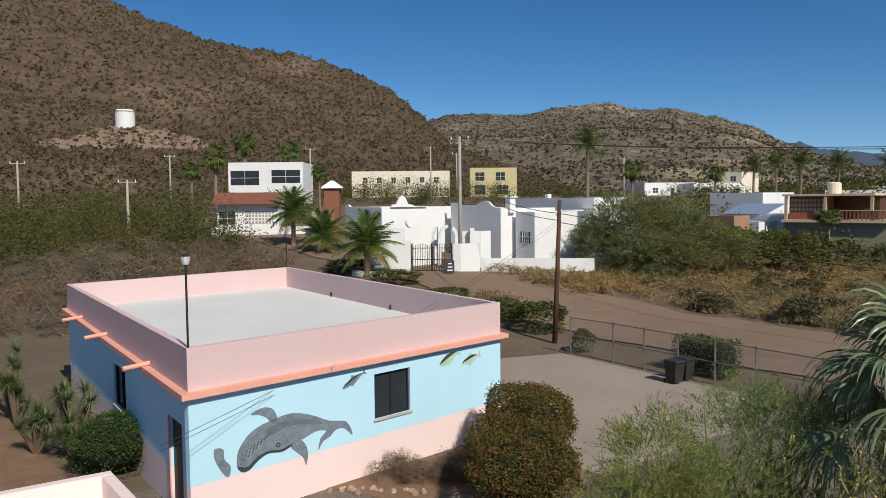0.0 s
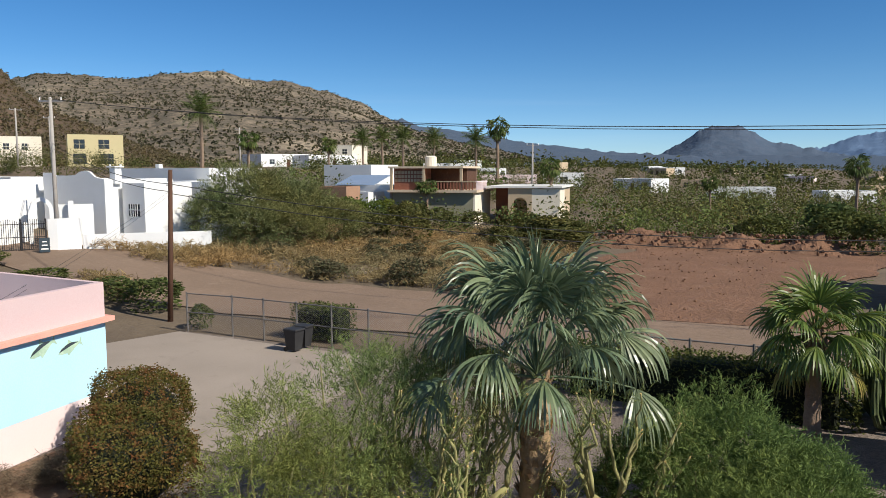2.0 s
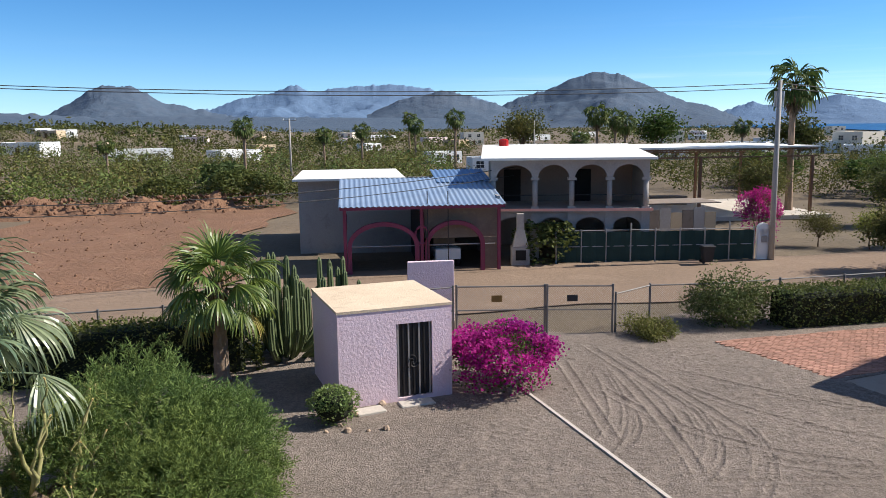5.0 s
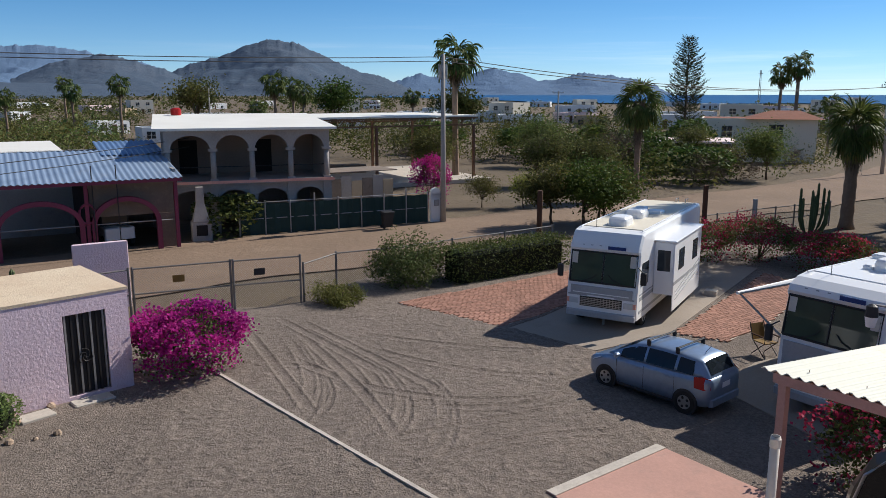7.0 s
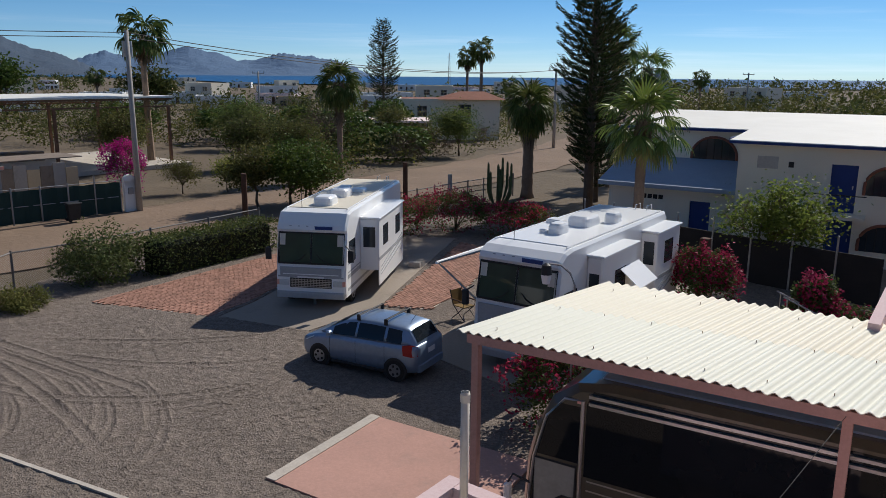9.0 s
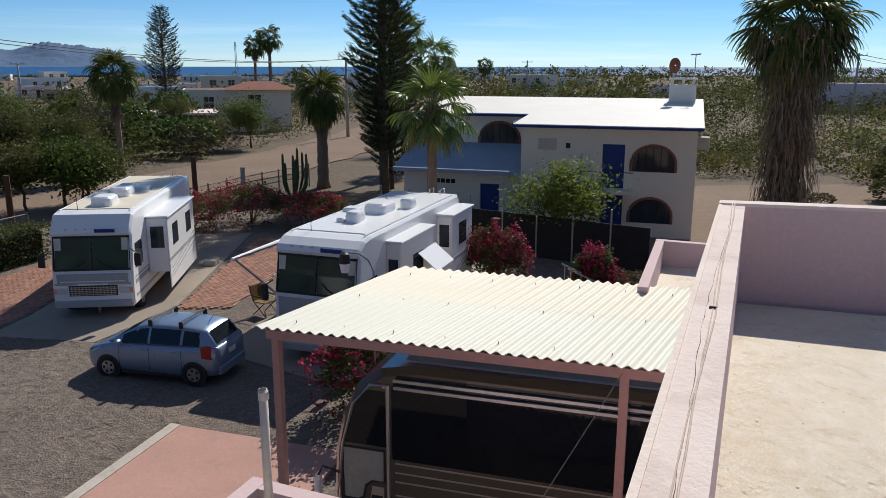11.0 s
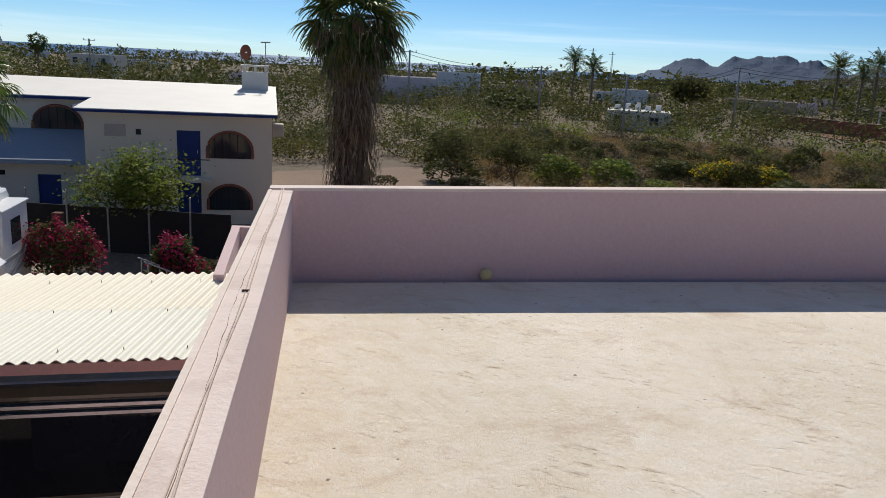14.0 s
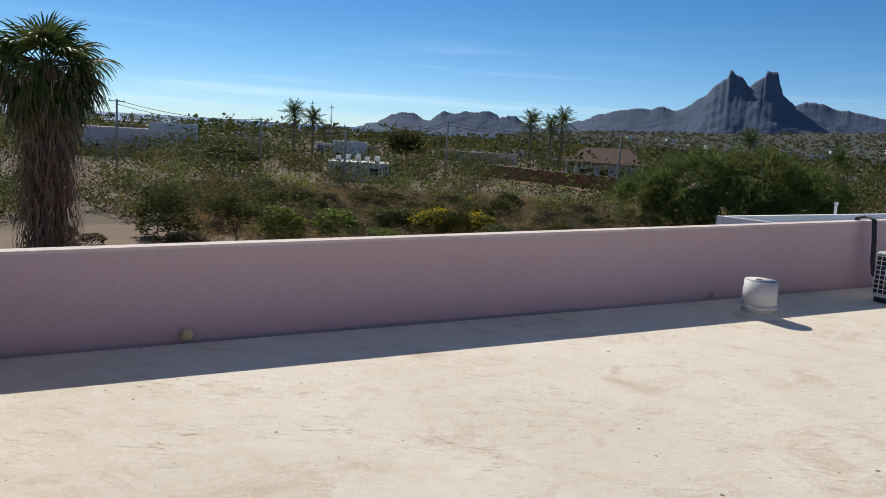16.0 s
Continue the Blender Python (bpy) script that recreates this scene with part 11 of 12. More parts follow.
for k, (x, y, w, h) in enumerate(((9.0, -55.6, 3.4, 2.3), (12.4, -52.9, 3.1, 2.4), (5.6, -54.2, 2.4, 1.3), (24.0, -46.0, 2.2, 1.2), (21.6, -45.2, 1.6, 1.0))):
    bush("lime" if k < 3 else "scrub", 376 + k, x, y, w, h, 0.0, "leafy yellow-green shrub at the lot edge")
GARDEN = [(56.3, -5.0, 2.3, 1.3, M_SCRUBGREEN), (56.0, -8.0, 2.5, 1.4, M_LIME), (70.0, -11.0, 4.8, 3.4, M_SCRUBGREEN), (71.0, -2.0, 5.0, 3.4, M_SCRUBGREEN), (75.0, -20.0, 5.2, 3.0, M_TWIG), (82.0, -30.0, 4.6, 2.8, M_SCRUBGREEN),
          (47.1, -10.4, 3.7, 1.9, M_BRIGHT), (88.0, -14.0, 5.5, 3.4, M_MESQGREEN), (73.9, -34.1, 5.2, 3.2, M_MESQGREEN), (60.0, -42.0, 5.2, 3.0, M_TWIG), (66.5, -15.5, 4.2, 2.8, M_SCRUBGREEN), (49.0, -12.2, 3.4, 1.6, M_BRIGHT)]
for k, (x, y, h, w, mat) in enumerate(GARDEN):
    bare = mat is M_TWIG
    twig_tree("garden_tree", "bare twiggy brown tree on dry ground" if bare else "small leafy tree on the bare lot" if h < 3 else "leafy green garden tree on bare ground", x, y, h, w, 380 + k, mat, 3500 if h < 3 else 6500, 7, 0, M_BARK,
              (0.45, 0.012) if bare else (0.11, 0.06) if h < 3 else (0.20, 0.11), 0, 0.5, 0.05 if h < 3 else 0.12, 0.35 if h < 3 else 0.6, 0.25, 4)


def norfolk_pine(x, y, h, spread, seed, label, dense=1.0, foot=0.1):
    """A tapering trunk with rising whorls of branches, each a row of upturned needle ropes."""
    rng, nr = random.Random(seed), np.random.default_rng(seed)
    ob = thing("norfolk_pine", label, "conifer", pose(x, y, rise(x, y)))
    part("trunk", Shape().tube([(0, 0, 0), (0.08, 0, h * 0.3), (-0.05, 0.05, h * 0.65), (0, 0, h)], [h * 0.014, h * 0.012, h * 0.008, 0.02], 9), M_BARK, ob)
    quads, limbs, near = [], Shape(), math.hypot(x, y) < 80
    levels = int(h * 2.1)
    for i in range(levels):
        t = foot + (0.99 - foot) * i / levels
        if foot > 0.15 and i < 3 and rng.random() < 0.4:
            continue
        R = spread * min(1.0, 0.55 + 2.2 * (t - foot)) * (1.03 - t) ** 0.45 * rng.uniform(0.82, 1.15)
        turn = rng.uniform(0, 6.283)
        arms = 6 if R > spread * 0.35 else 5
        for k in range(arms):
            a = turn + 6.283 * k / arms + rng.uniform(-0.25, 0.25)
            r = R * rng.uniform(0.7, 1.12)
            o, side = Vector((math.cos(a), math.sin(a), 0)), Vector((-math.sin(a), math.cos(a), 0))
            pts = [Vector((0, 0, h * t)) + o * r * u + Vector((0, 0, r * (0.10 * u + 0.30 * u ** 3))) for u in (0, 0.35, 0.7, 1.0)]
            if near:
                part("branch", Shape().tube(pts, [0.04, 0.03, 0.02, 0.01], 4), M_BARK, ob)
            else:
                limbs.tube(pts, [0.05, 0.04, 0.03, 0.02], 3)
            n = max(14, int(130 * dense * r / spread))
            u = 0.18 + 0.82 * nr.random(n) ** 0.8
            base = np.array([o.x, o.y, 0])[None] * (r * u)[:, None]
            base[:, 2] = h * t + r * (0.10 * u + 0.30 * u ** 3)
            off = nr.normal(size=n) * 0.11 * r * (0.35 + u)
            base += np.array([side.x, side.y, 0])[None] * off[:, None]
            base[:, 2] += 0.25 * np.abs(off) + np.abs(nr.normal(size=n)) * 0.07 + 0.16 * (nr.random(n) < 0.3) * nr.random(n)
            way = np.array([o.x, o.y, 0.55])[None] + nr.normal(size=(n, 3)) * 0.35
            way /= np.linalg.norm(way, axis=1)[:, None]
            sd = np.cross(way, nr.normal(size=(n, 3)))
            sd /= np.linalg.norm(sd, axis=1)[:, None]
            L, wd = (0.11 + 0.09 * nr.random(n))[:, None] * spread / 2.6, 0.026 * spread / 2.6
            quads.append(np.stack([base - way * L, base + sd * wd, base + way * L, base - sd * wd], 1))
    f = Shape()
    f.v, f.f = lattice(np.concatenate(quads))
    part("needles", f, M_PINE, ob)
    if not near:
        tagged(part("branchwork", limbs, M_BARK, ob), kind="stuff")


norfolk_pine(40.7, -27.6, 22.5, 2.75, 401, "tall dark dense Norfolk pine beside the road", 1.5, 0.13)
norfolk_pine(43.2, -29.9, 12.5, 2.3, 404, "dark Norfolk pine standing close to another", 1.1, 0.08)
norfolk_pine(131, -46, 17.5, 4.2, 402, "tall open-branched Norfolk pine in the town", 0.5, 0.2)
for k, (x, y, h, w, mat) in enumerate(((150, 40, 11.0, 4.0, M_SCRUBGREEN), (150, 14, 10.5, 5.0, M_BRIGHT), (148, -10, 9.0, 5.5, M_WOODS))):
    twig_tree("shade_tree", "large leafy shade tree among the town roofs", x, y, h, w, 403 + k, mat, 3200, 8, 0, M_BARK, (0.55, 0.32), 0, 0.8, 0.25, 1.2)


def far_palm_set():
    """Two palms with few leaves, to be copied over the town."""
    out = []
    for v in range(2):
        ob = thing("town_palm", "tall palm standing among the town roofs", "palm", pose(300, 260 + 10 * v, 0), "palms of the town")
        part("trunk", Shape().tube([(0, 0, 0), (0.1, 0, 4), (0, 0.1, 8)], [0.26, 0.2, 0.18], 7), M_PALEBARK, ob)
        s, rng = Shape(), random.Random(v)
        for k in range(30):
            up = 80 - 125 * (k / 30) + rng.uniform(-14, 14)
            m = Matrix.Translation((0, 0, 8)) @ pose(0, 0, 0, 0, 0, k * 137.5)
            if v:
                f, m = feather_leaf(k % 4, 2.6, 0.5, 14), m @ pose(0, 0, 0, 0, -up, 0)
            else:
                f = fan_leaf(k, up * 0.85, rng.uniform(0.7, 1.2), rng.uniform(0.9, 1.25), 2.2, 11, 95)
            s.add(f.v, f.f, m)
        part("crown", s, M_PALMFAR, ob)
        d = Shape()
        for k in range(0 if v else 26):
            a, q = rng.uniform(0, 6.283), rng.uniform(0.3, 0.75)
            f = fan_leaf(k + 50, -75, 0.3, rng.uniform(0.7, 1.1), 0.6, 7, 60)
            d.add(f.v, f.f, Matrix.Translation((0, 0, 8.0 - q)) @ pose(0, 0, 0, 0, 0, math.degrees(a)))
        if not v:
            part("dead_leaf_skirt", d, M_SKIRT, ob, "hanging dry dead leaves")
        out.append(ob)
    return out


FAR_PALMS = far_palm_set()


def town_palm(x, y, h, v=0, s=None):
    k = s or h / 8.0
    copy_thing(FAR_PALMS[v], Matrix.LocRotScale((x, y, rise(x, y)), Euler((0, 0, x)), (k if k > 0.8 else 0.9, k if k > 0.8 else 0.9, h / 8.0)))


for az, d, h, v in ((-16.2, 118, 9.2, 0), (-14.2, 150, 11, 0), (-11.0, 140, 9.5, 0), (-9.0, 128, 6.5, 0), (-17.8, 130, 7.0, 0),
                    (10.4, 135, 11.5, 1), (13.6, 120, 8.0, 0), (19.2, 140, 7.5, 0), (24.5, 150, 9.5, 1), (26.8, 160, 9.5, 1), (29.8, 150, 10, 1), (21.6, 150, 8.5, 1), (23.0, 160, 9, 1), (31.4, 170, 12.8, 0),
                    (35.2, 105, 7.6, 0), (26.2, 96, 4.6, 0), (46.2, 130, 5.8, 0), (55.2, 120, 8.4, 0), (60.8, 130, 7.0, 0), (63.5, 140, 7.6, 0), (67.4, 150, 8.4, 0), (70.3, 150, 9.6, 0), (67.0, 220, 10.5, 0),
                    (80.4, 120, 9.6, 0), (81.7, 130, 9.0, 0), (82.4, 120, 8.2, 0), (79.2, 110, 6.2, 0), (93.2, 76, 11.4, 0), (90.2, 140, 7.6, 0), (115.38, 168, 11.8, 0), (116.31, 165, 13.4, 0), (118.4, 120, 6.8, 0),
                    (167.5, 150, 9.6, 1), (168.8, 145, 8.6, 1), (184.5, 170, 10.9, 1), (185.9, 175, 10.4, 1), (186.7, 180, 11.9, 1), (199.4, 150, 9.6, 1), (204.9, 110, 7.5, 1), (126.5, 130, 7.5, 0), (131.5, 150, 8.0, 0)):
    town_palm(d * math.sin(radians(az)), d * math.cos(radians(az)), h, v)


def far_woods(name, seed, count, az0, az1, d0, d1, h0, h1, material, label, power=1.3, thin=False):
    """Distant trees and bushes too many to count, in one mesh."""
    rng = np.random.default_rng(seed)
    a = np.radians(rng.uniform(az0, az1, count))
    d = d0 + (d1 - d0) * rng.random(count) ** power
    out = []
    for i in range(count):
        x, y = d[i] * math.sin(a[i]), d[i] * math.cos(a[i])
        if built(x, y):
            continue
        h = rng.uniform(h0, h1) * (1.0 if rng.random() < 0.85 else 1.45)
        w = h * rng.uniform(0.9, 2.0)
        n, leaf = (140, 0.10) if d[i] < 200 else (56, 0.17) if d[i] < 360 else (20, 0.32)
        p = lobed_points(rng, n, w, h) + np.array([x, y, rise(x, y) - 0.2])
        out.append(leaf_quads(rng, p, h * leaf * (2.2 if thin else 1.0), h * leaf * (0.10 if thin else 0.48)))
    s = Shape()
    s.v, s.f = lattice(np.concatenate(out))
    return solid(name, s, material, label, "trees", "stuff")


far_woods("far_woods", 501, 750, -34, 70, 130, 420, 1.8, 3.8, M_WOODS, "distant dense green trees of the valley")
far_woods("far_woods", 511, 170, 17, 70, 86, 190, 2.6, 4.8, M_MESQGREEN, "dense green thicket behind the graded lot", 1.0)
far_woods("far_woods", 509, 330, 17, 70, 84, 200, 2.4, 4.6, M_SCRUBGREEN, "dense green thicket behind the graded lot", 1.0)
far_woods("far_woods", 510, 700, 14, 72, 180, 480, 3.0, 5.5, M_WOODS, "distant dense green trees of the valley", 1.0)
far_woods("far_woods", 502, 800, 40, 128, 130, 640, 1.8, 4.0, M_SCRUBGREEN, "distant dense green trees of the town")
far_woods("far_woods", 507, 460, 124, 225, 110, 230, 3.2, 6.0, M_WOODS, "dark green trees between the southern houses")
far_woods("far_woods", 508, 320, 76, 130, 100, 240, 2.6, 5.2, M_WOODS, "green trees between the eastern houses")
far_woods("far_woods", 512, 420, 160, 226, 240, 560, 6.0, 9.0, M_WOODS, "tall dark trees of the southern town", 1.0)
far_woods("far_woods", 513, 260, 178, 226, 300, 620, 5.0, 7.5, M_WOODS, "tall dark trees before the twin-peaked mountain", 1.0)
far_woods("far_woods", 503, 1450, 122, 225, 130, 640, 3.0, 5.6, M_SCRUBGREEN, "distant dense green trees towards the sea")
far_woods("far_woods", 504, 1600, 20, 90, 400, 1700, 4, 7, M_WOODS, "hazy far woods of the plain", 1.0)
far_woods("far_woods", 505, 1500, 124, 225, 380, 1500, 4, 7, M_WOODS, "hazy far woods of the plain", 1.0)
far_woods("far_woods", 506, 380, 30, 225, 80, 320, 2.0, 3.5, M_TWIG, "bare brown brush among the green", 1.3, True)


def hill_scrub(rows, count, seed, size, material, name, label):
    """Bushes on a hillside, too many to count."""
    rng = np.random.default_rng(seed)
    out = []
    n, k = len(rows), len(rows[0])
    for i in range(count):
        a, b = rng.integers(0, n - 1), rng.random() * (k - 5.01)
        j = int(b)
        p = np.array(rows[a][j]) + (np.array(rows[a][j + 1]) - np.array(rows[a][j])) * (b - j)
        p = p + (np.array(rows[a + 1][j]) - np.array(rows[a][j])) * rng.random()
        h = size * rng.uniform(0.5, 1.3)
        q = shell_points(rng, 6, h * 0.6, h * 0.6, h * 0.5, 0.1, 0.1, 2.0) + p
        out.append(leaf_quads(rng, q, h * 0.85, h * 0.7))
    s = Shape()
    s.v, s.f = lattice(np.concatenate(out))
    return solid(name, s, material, label, "scrub", "stuff")


M_HILLSCRUB = foliage("hill_scrub_leaves", (0.075, 0.068, 0.038), (0.165, 0.142, 0.078), (0.17, 0.125, 0.075), 0.3, 0.9, 0.1)
M_ROCKSCRUB = foliage("rock_scrub_leaves", (0.055, 0.055, 0.035), (0.11, 0.105, 0.06), None, 0, 0.9, 0.1)
hill_scrub(ROCK_ROWS, 9000, 602, 2.0, M_ROCKSCRUB, "rock_scrub", "dark desert scrub on the pale rocky hill")
hill_scrub(RISE_ROWS, 5200, 603, 3.0, M_SCRUB, "slope_woods", "trees of the town covering the low slope")
hill_scrub(HILL_ROWS, 20000, 601, 0.85, M_HILLSCRUB, "hill_scrub", "desert scrub dotting the brown hillside")

# ---- far houses of the town ----


def town_house(v):
    w, dp, h = ((11, 8, 3.2), (8, 7, 3.0), (15, 9, 3.4), (9, 8, 5.8), (12, 8, 3.0), (7, 6, 2.8))[v]
    material = (M_WHITE, M_TAN, M_WHITE, M_CREAM, M_PINKWALL, M_WHITE)[v]
    return simple_house("town_house", ("white flat-roofed town house", "tan flat-roofed town house", "long white town house with pale roof", "cream two-storey town house", "faded pink town house", "small white town house")[v] + " among trees",
                        -w / 2, w / 2, 0, dp, 0, h, material, [(-w * 0.3, 0.9, 1.4, 1.2, "window"), (0.2, 0.1, 1.0, 2.0, "door"), (w * 0.3, 0.9, 1.4, 1.2, "window")] + ([(-w * 0.2, 3.6, 1.4, 1.2, "window"), (w * 0.25, 3.6, 1.4, 1.2, "window")] if v == 3 else []), 0.25, (M_WHITEROOF, M_CREAMTOP, M_WHITEROOF, M_WHITEROOF, M_TILERED, M_WHITEROOF)[v], 0, None, "houses of the town")


PROTO = [town_house(v) for v in range(6)]
for v, ob in enumerate(PROTO):
    a = radians(98 + v * 5)
    ob.matrix_basis = pose(190 * math.sin(a), 190 * math.cos(a), 0, 0, 0, -90 - math.degrees(a) + 90)
rt = random.Random(77)
for k in range(150):
    az = rt.uniform(12, 222)
    d = 135 + 480 * rt.random() ** 1.2
    if az > 88:
        d = max(d, 230)
    if az < 60:
        d = max(d, 200)
    x, y = d * math.sin(radians(az)), d * math.cos(radians(az))
    if built(x, y):
        continue
    copy_thing(PROTO[rt.choice((1, 1, 4, 1, 5, 4)) if az > 140 else rt.randrange(6)], pose(x, y, rise(x, y) - 0.2, 0, 0, -az + rt.uniform(-40, 40)))

for k in range(34):
    row = RISE_ROWS[rt.randrange(10, len(RISE_ROWS) - 14)]
    x, y, z = row[rt.randrange(3, 34)]
    copy_thing(PROTO[rt.choice((0, 1, 3, 5, 4))], pose(x, y, z + 0.4, 0, 0, -math.degrees(math.atan2(x, y)) + rt.uniform(-40, 40)))

# ---- poles and cables ----


def cable(a, b, sag, r=0.025, n=14):
    a, b = Vector(a), Vector(b)
    return Shape().tube([a.lerp(b, k / n) - Vector((0, 0, sag * 4 * (k / n) * (1 - k / n))) for k in range(n + 1)], r, 4)


def utility_pole(x, y, h, rz, label="tall concrete utility pole with a cross arm", arms=1, material=None):
    z = rise(x, y)
    ob = thing("utility_pole", label, "pole", pose(x, y, z, 0, 0, rz), "utility poles")
    part("pole", Shape().tube([(0, 0, 0), (0, 0, h)], [0.19, 0.12], 10), material or M_POLE, ob, smooth=True)
    for k in range(arms):
        arm = part("cross_arm", Shape().box(0, 0, h - 0.3 - k * 0.8, 1.9, 0.1, 0.1), M_STEEL, ob)
        for j in (-0.85, 0.0, 0.85):
            part("insulator", Shape().tube([(j, 0, h - 0.2 - k * 0.8), (j, 0, h + 0.05 - k * 0.8)], 0.05, 6), M_WHITEPAINT, arm)
    return Vector((x, y, z + h))


PN = utility_pole(1.4, 69.0, 11.8, -30)
PE = utility_pole(49.7, -1.9, 10.5, 20, arms=0)
part("transformer", Shape().tube([(50.05, -1.9, 9.0), (50.05, -1.9, 9.9)], 0.28, 10), M_STEEL, thing("transformer", "grey transformer drum on the utility pole", "transformer"))
PS = utility_pole(78, -48, 9.0, 40)
line_ob = thing("power_line", "pair of thin overhead power cables", "cable")
for off in (0.0, 0.5):
    part("cable", cable(PN + Vector((0.5 * off, 0.3, -0.1)), PE + Vector((off * 0.4, 0, -0.15 - off * 0.5)), 1.7, 0.02), M_WIRE, line_ob)
    part("cable", cable(PE + Vector((off * 0.4, 0, -0.15 - off * 0.5)), PS + Vector((off, 0, -0.2)), 1.0, 0.025), M_WIRE, line_ob)
svc = thing("service_cable", "sagging dark service cable along the road", "cable")
WT = Vector((6.38, 43.6, 7.3))
for k in range(2):
    part("cable", cable(WT - Vector((0, 0, 0.5 * k)), (46.5, 13.0, 5.6 - 0.5 * k), 1.6, 0.02), M_WIRE, svc)
    part("cable", cable(WT - Vector((0, 0, 0.4 * k)), PN - Vector((0, 0, 3.5 + 0.4 * k)), 0.6, 0.02), M_WIRE, svc)
hs = thing("house_cable", "thin cables from the pole across the house roof", "cable")
for k in range(2):
    part("cable", cable(WT - Vector((0, 0, 0.3 + 0.2 * k)), (-6.27, 16.58, 2.85 - 0.12 * k), 0.5, 0.007), M_WIRE, hs)
for az, d, h in ((-28.5, 120, 9), (-19.2, 150, 9), (-9.6, 150, 10), (-0.9, 150, 10), (1.0, 160, 9), (13.0, 160, 9), (33.9, 120, 10.5), (58.4, 118, 9.5), (76.0, 150, 9), (100.6, 130, 8.5), (134.5, 150, 9), (155.8, 110, 9.6), (165.2, 120, 8.4), (171.2, 100, 7.6), (178.5, 130, 9.9), (190.9, 120, 9.6), (-22.0, 90, 7.5)):
    utility_pole(d * math.sin(radians(az)), d * math.cos(radians(az)), h, -az, "distant utility pole among the houses", 1, M_POLE)
sl = thing("south_line", "thin power cables over the southern scrub", "cable")
pts = [(d * math.sin(radians(az)), d * math.cos(radians(az)), h) for az, d, h in ((155.8, 110, 9.5), (165.2, 120, 8.3), (171.2, 100, 7.5), (178.5, 130, 9.7), (190.9, 120, 9.4), (204, 100, 8.6))]
for a, b in zip(pts, pts[1:]):
    for k in range(2):
        part("cable", cable((a[0], a[1], a[2] - 0.5 * k), (b[0], b[1], b[2] - 0.5 * k), 0.9, 0.03), M_WIRE, sl)


def radio_mast(x, y, h, label):
    ob = thing("radio_mast", label, "mast", pose(x, y, 0))
    for k in range(3):
        a = k * 2.094
        part("leg", Shape().tube([(0.5 * math.cos(a), 0.5 * math.sin(a), 0), (0.15 * math.cos(a), 0.15 * math.sin(a), h)], 0.07, 5), M_STEEL, ob)
    for j in range(12):
        z = h * j / 12
        w = 0.5 - 0.35 * j / 12
        part("brace", Shape().tube([(w, 0, z), (-w * 0.5, w * 0.87, z + h / 12), (-w * 0.5, -w * 0.87, z)], 0.04, 4), M_STEEL, ob)
    part("antenna_rod", Shape().tube([(-1.4, 0, h - 1), (1.4, 0, h - 1)], 0.05, 4), M_STEEL, ob)


radio_mast(215, -96, 14.5, "thin lattice radio mast on the skyline")
radio_mast(60, -300, 16.5, "thin lattice radio mast on the skyline")
radio_mast(53, -302, 15.5, "thin lattice radio mast on the skyline")

# dirt mound and stones
mr = random.Random(91)
BA, BB = Vector((53.0, 68.0, 0)), Vector((69.0, 46.5, 0))
bank_rows = []
for i in range(61):
    c = BA.lerp(BB, i / 60)
    sd = Vector((0.8, 0.6, 0))
    row = []
    for j in range(15):
        w = (j / 14 - 0.5) * 9
        x, y = c.x + sd.x * w, c.y + sd.y * w
        h = 1.7 * math.exp(-(w / 2.6) ** 2) * (0.75 + 0.5 * noise.noise((i * 0.13, 0, 4))) + 0.7 * noise.fractal((x * 0.45, y * 0.45, 2), 1.0, 2.0, 4) * math.exp(-(w / 3.4) ** 2)
        row.append((x, y, rise(x, y) - 0.15 + max(0.0, h * min(1, i / 5, (60 - i) / 5))))
    bank_rows.append(row)
solid("dirt_bank", Shape().sheet(bank_rows), M_REDDIRT, "bulldozed bank of red dirt and rubble", "dirt bank", "thing")


def stone_mesh(seed):
    s = round_ball(1.0, 7)
    s.v = [tuple(Vector(p) * (1 + 0.28 * noise.noise((p[0] * 1.3 + seed, p[1] * 1.3, p[2] * 1.3)))) for p in s.v]
    return s.mesh("stone", M_STONE)


STONES = [stone_mesh(k * 3.7) for k in range(4)]
for k in range(34):
    if k < 22:
        t = k / 21
        x, y, r = -3.2 + 2.6 * t + mr.uniform(-0.15, 0.15), 21.2 - 0.3 * t + mr.uniform(-0.2, 0.2), mr.uniform(0.05, 0.13)
    else:
        x, y, r = 17.6 + mr.uniform(-0.8, 3.4), 10.4 + mr.uniform(-1.2, 0.6) - 0.3 * (k - 22) / 4, mr.uniform(0.06, 0.15)
    st_ = part("stone", STONES[k % 4], None)
    st_.matrix_basis = Matrix.LocRotScale((x, y, 0.08 + r * 0.3), Euler((mr.random() * 6, mr.random() * 6, mr.random() * 6)), (r, r, r * 0.8))
    tagged(st_, "rough tan field stone edging the bed" if k < 22 else "small tan stone on the gravel", "stone", "field stones", "thing")
flat_area("garden_bed", [(-3.6, 21.4), (-1.5, 20.4), (1.0, 21.0), (2.4, 25.6), (1.2, 25.4)], 0.12, M_SOIL, "dry brown garden bed along the house", "garden bed", 0.3)
flat_area("side_bed", [(-7.2, 17.6), (-20, 33), (-26, 30), (-12, 14)], 0.115, M_SOIL, "bare brown soil beside the house", "garden bed", 0.3)
for k in range(16):
    bush("twig", 700 + k, -1.4 + mr.uniform(-0.6, 2.4), 22.2 + mr.uniform(-0.6, 0.9), 0.9, 0.7, 0.1, "small dry twiggy garden plant")


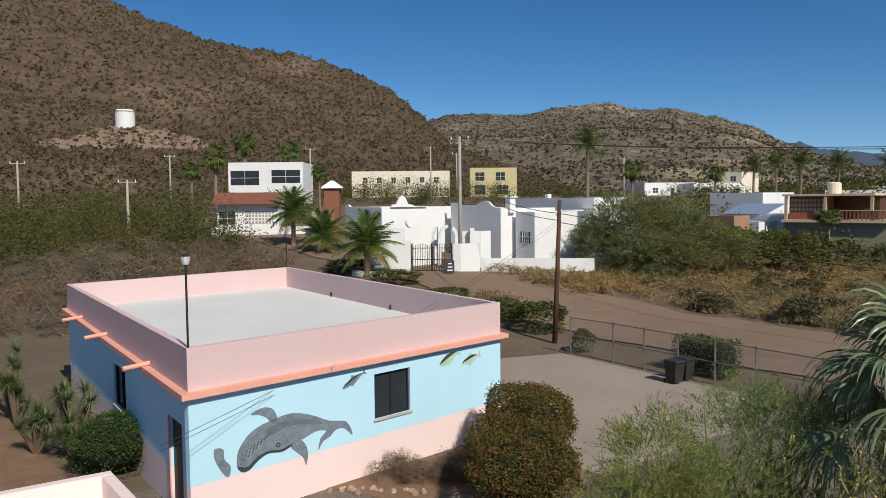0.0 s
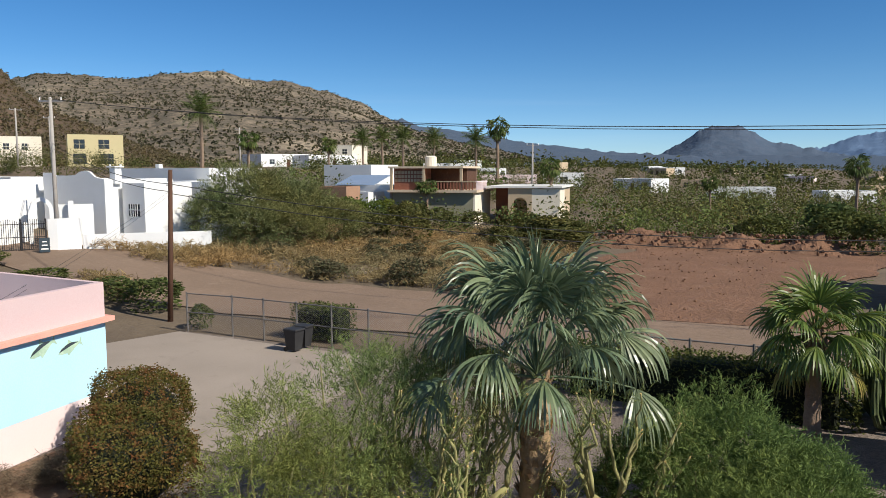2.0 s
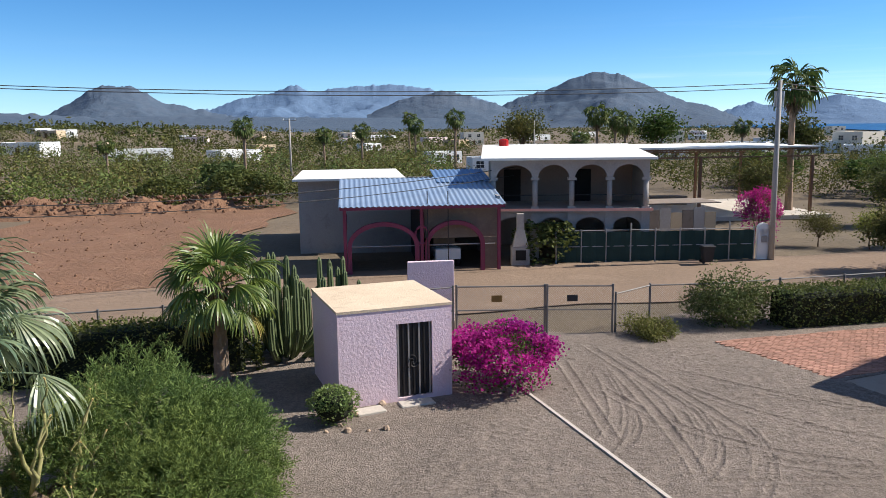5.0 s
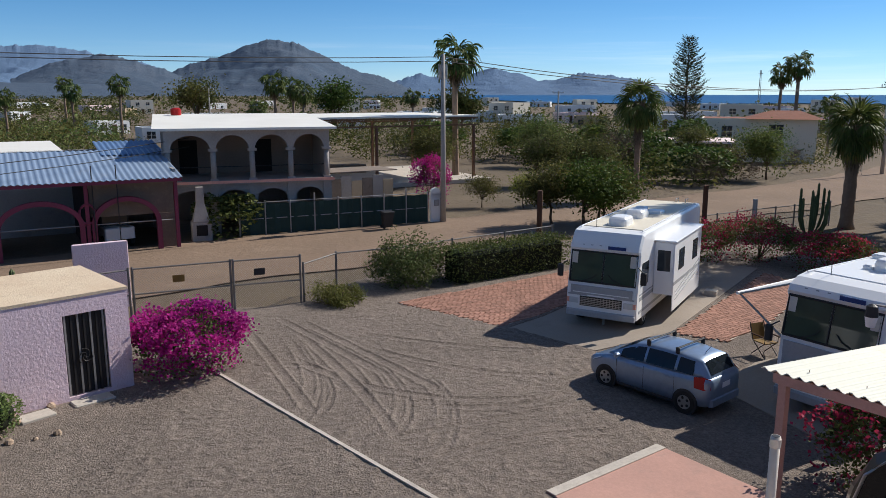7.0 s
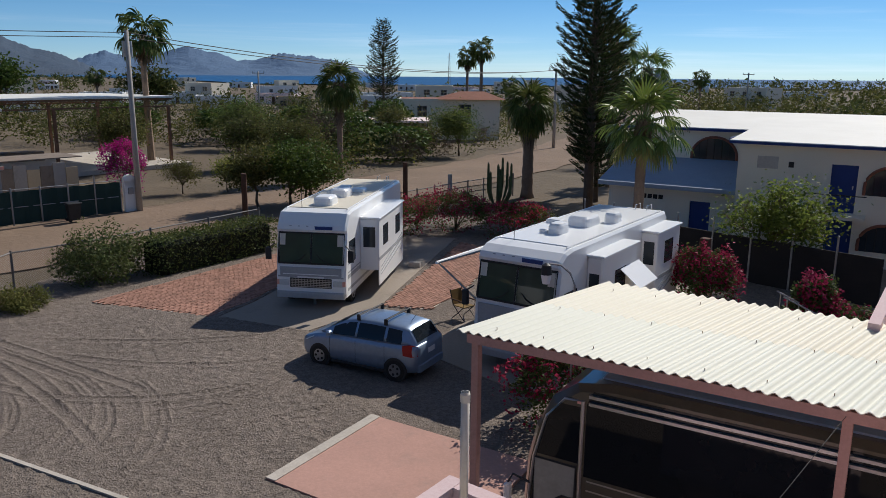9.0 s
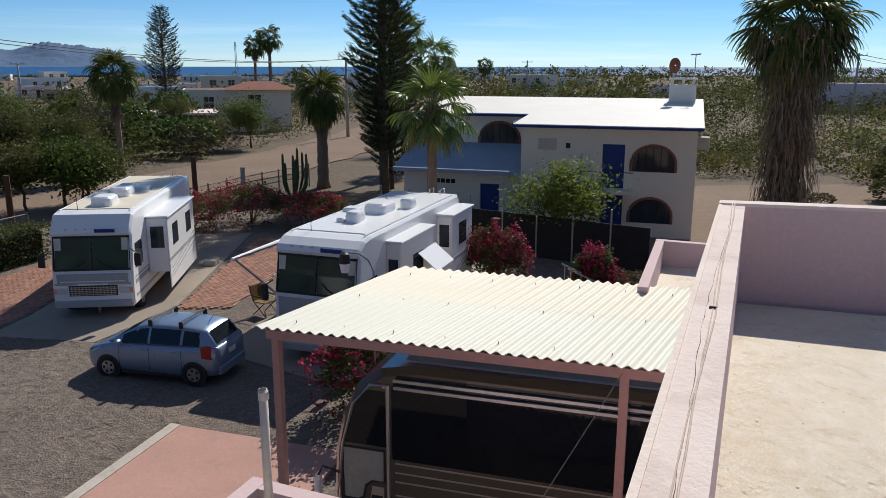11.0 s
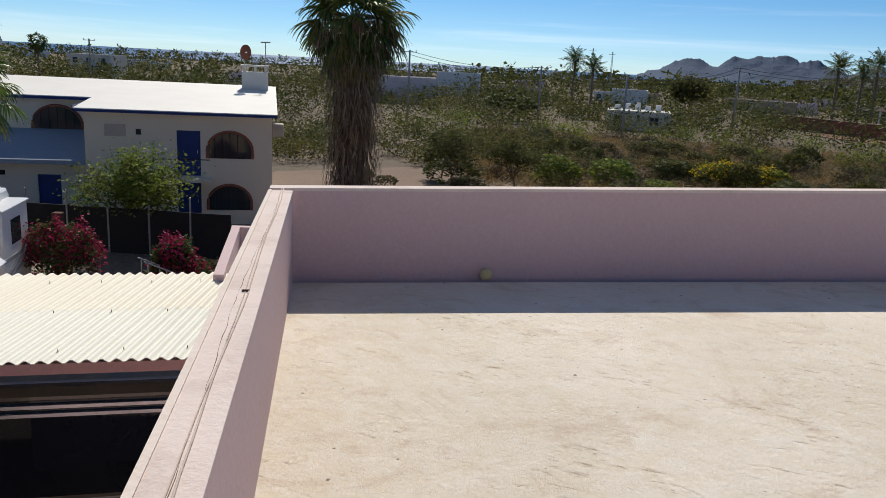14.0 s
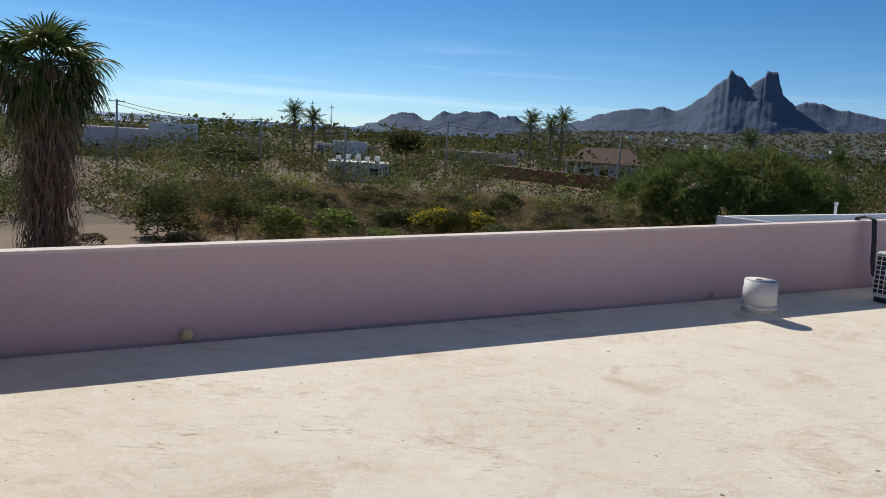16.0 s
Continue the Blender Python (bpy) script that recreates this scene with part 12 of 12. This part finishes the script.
# clods and rubble on the graded lot
cl = np.random.default_rng(17)
rub = Shape()
for k in range(900):
    if k < 420:
        c = BA.lerp(BB, cl.random())
        x, y, r = c.x + cl.normal() * 2.2, c.y + cl.normal() * 1.6, cl.uniform(0.05, 0.24)
    else:
        x, y, r = cl.uniform(30, 66), cl.uniform(30, 60), cl.uniform(0.04, 0.13)
        if not (26 + 0.55 * x < y + 12 and y < x + 6):
            continue
    hgt = rise(x, y) + 0.1
    if k < 420:
        w = (x - BA.lerp(BB, 0.5).x) * 0.8 + (y - BA.lerp(BB, 0.5).y) * 0.6
        hgt += 1.4 * math.exp(-(w / 2.6) ** 2)
    q = STONES[k % 4].vertices
    m = Matrix.LocRotScale((x, y, hgt), Euler(tuple(cl.random(3) * 6)), (r, r * cl.uniform(0.6, 1.2), r * 0.7))
    rub.add([v.co for v in q], [tuple(f.vertices) for f in STONES[k % 4].polygons], m)
solid("rubble", rub, M_REDDIRT, "loose clods and rubble of red dirt", "rubble", "stuff")

# ---- terracotta pavers ----
PAVER = [Shape().box(0, 0, 0, 0.245, 0.118, 0.035, 0, 0.008).mesh("paver", M_PAVER), Shape().box(0, 0, 0, 0.242, 0.119, 0.033, 0, 0.01).mesh("paver", M_PAVER)]
bed = bpy.data.objects["paver_bed"]
rest, made, pr = Shape(), 0, random.Random(5)
ang = radians(-54)
ux, uy = Vector((math.cos(ang), math.sin(ang), 0)), Vector((-math.sin(ang), math.cos(ang), 0))
for i in range(-60, 90):
    for j in range(-75, 120):
        p = Vector((29.0, -5.0, 0)) + ux * (i * 0.262 + (0.131 if j % 2 else 0)) + uy * (j * 0.134)
        if not any(inside(r, p.x, p.y) for r in PADS):
            continue
        z = 0.116 + pr.uniform(0, 0.006)
        if made < 300 and p.x < 28.2 and p.y > -6:
            ob = part("paver", PAVER[made % 2], None, bed)
            ob.matrix_basis = pose(p.x, p.y, z, 0, 0, -54 + pr.uniform(-1.5, 1.5))
            made += 1
        else:
            rest.box(p.x, p.y, z, 0.245, 0.118, 0.035, -54 + pr.uniform(-1.5, 1.5))
tagged(part("paver_field", rest, M_PAVER, bed, "weathered terracotta pavers"), kind="stuff")
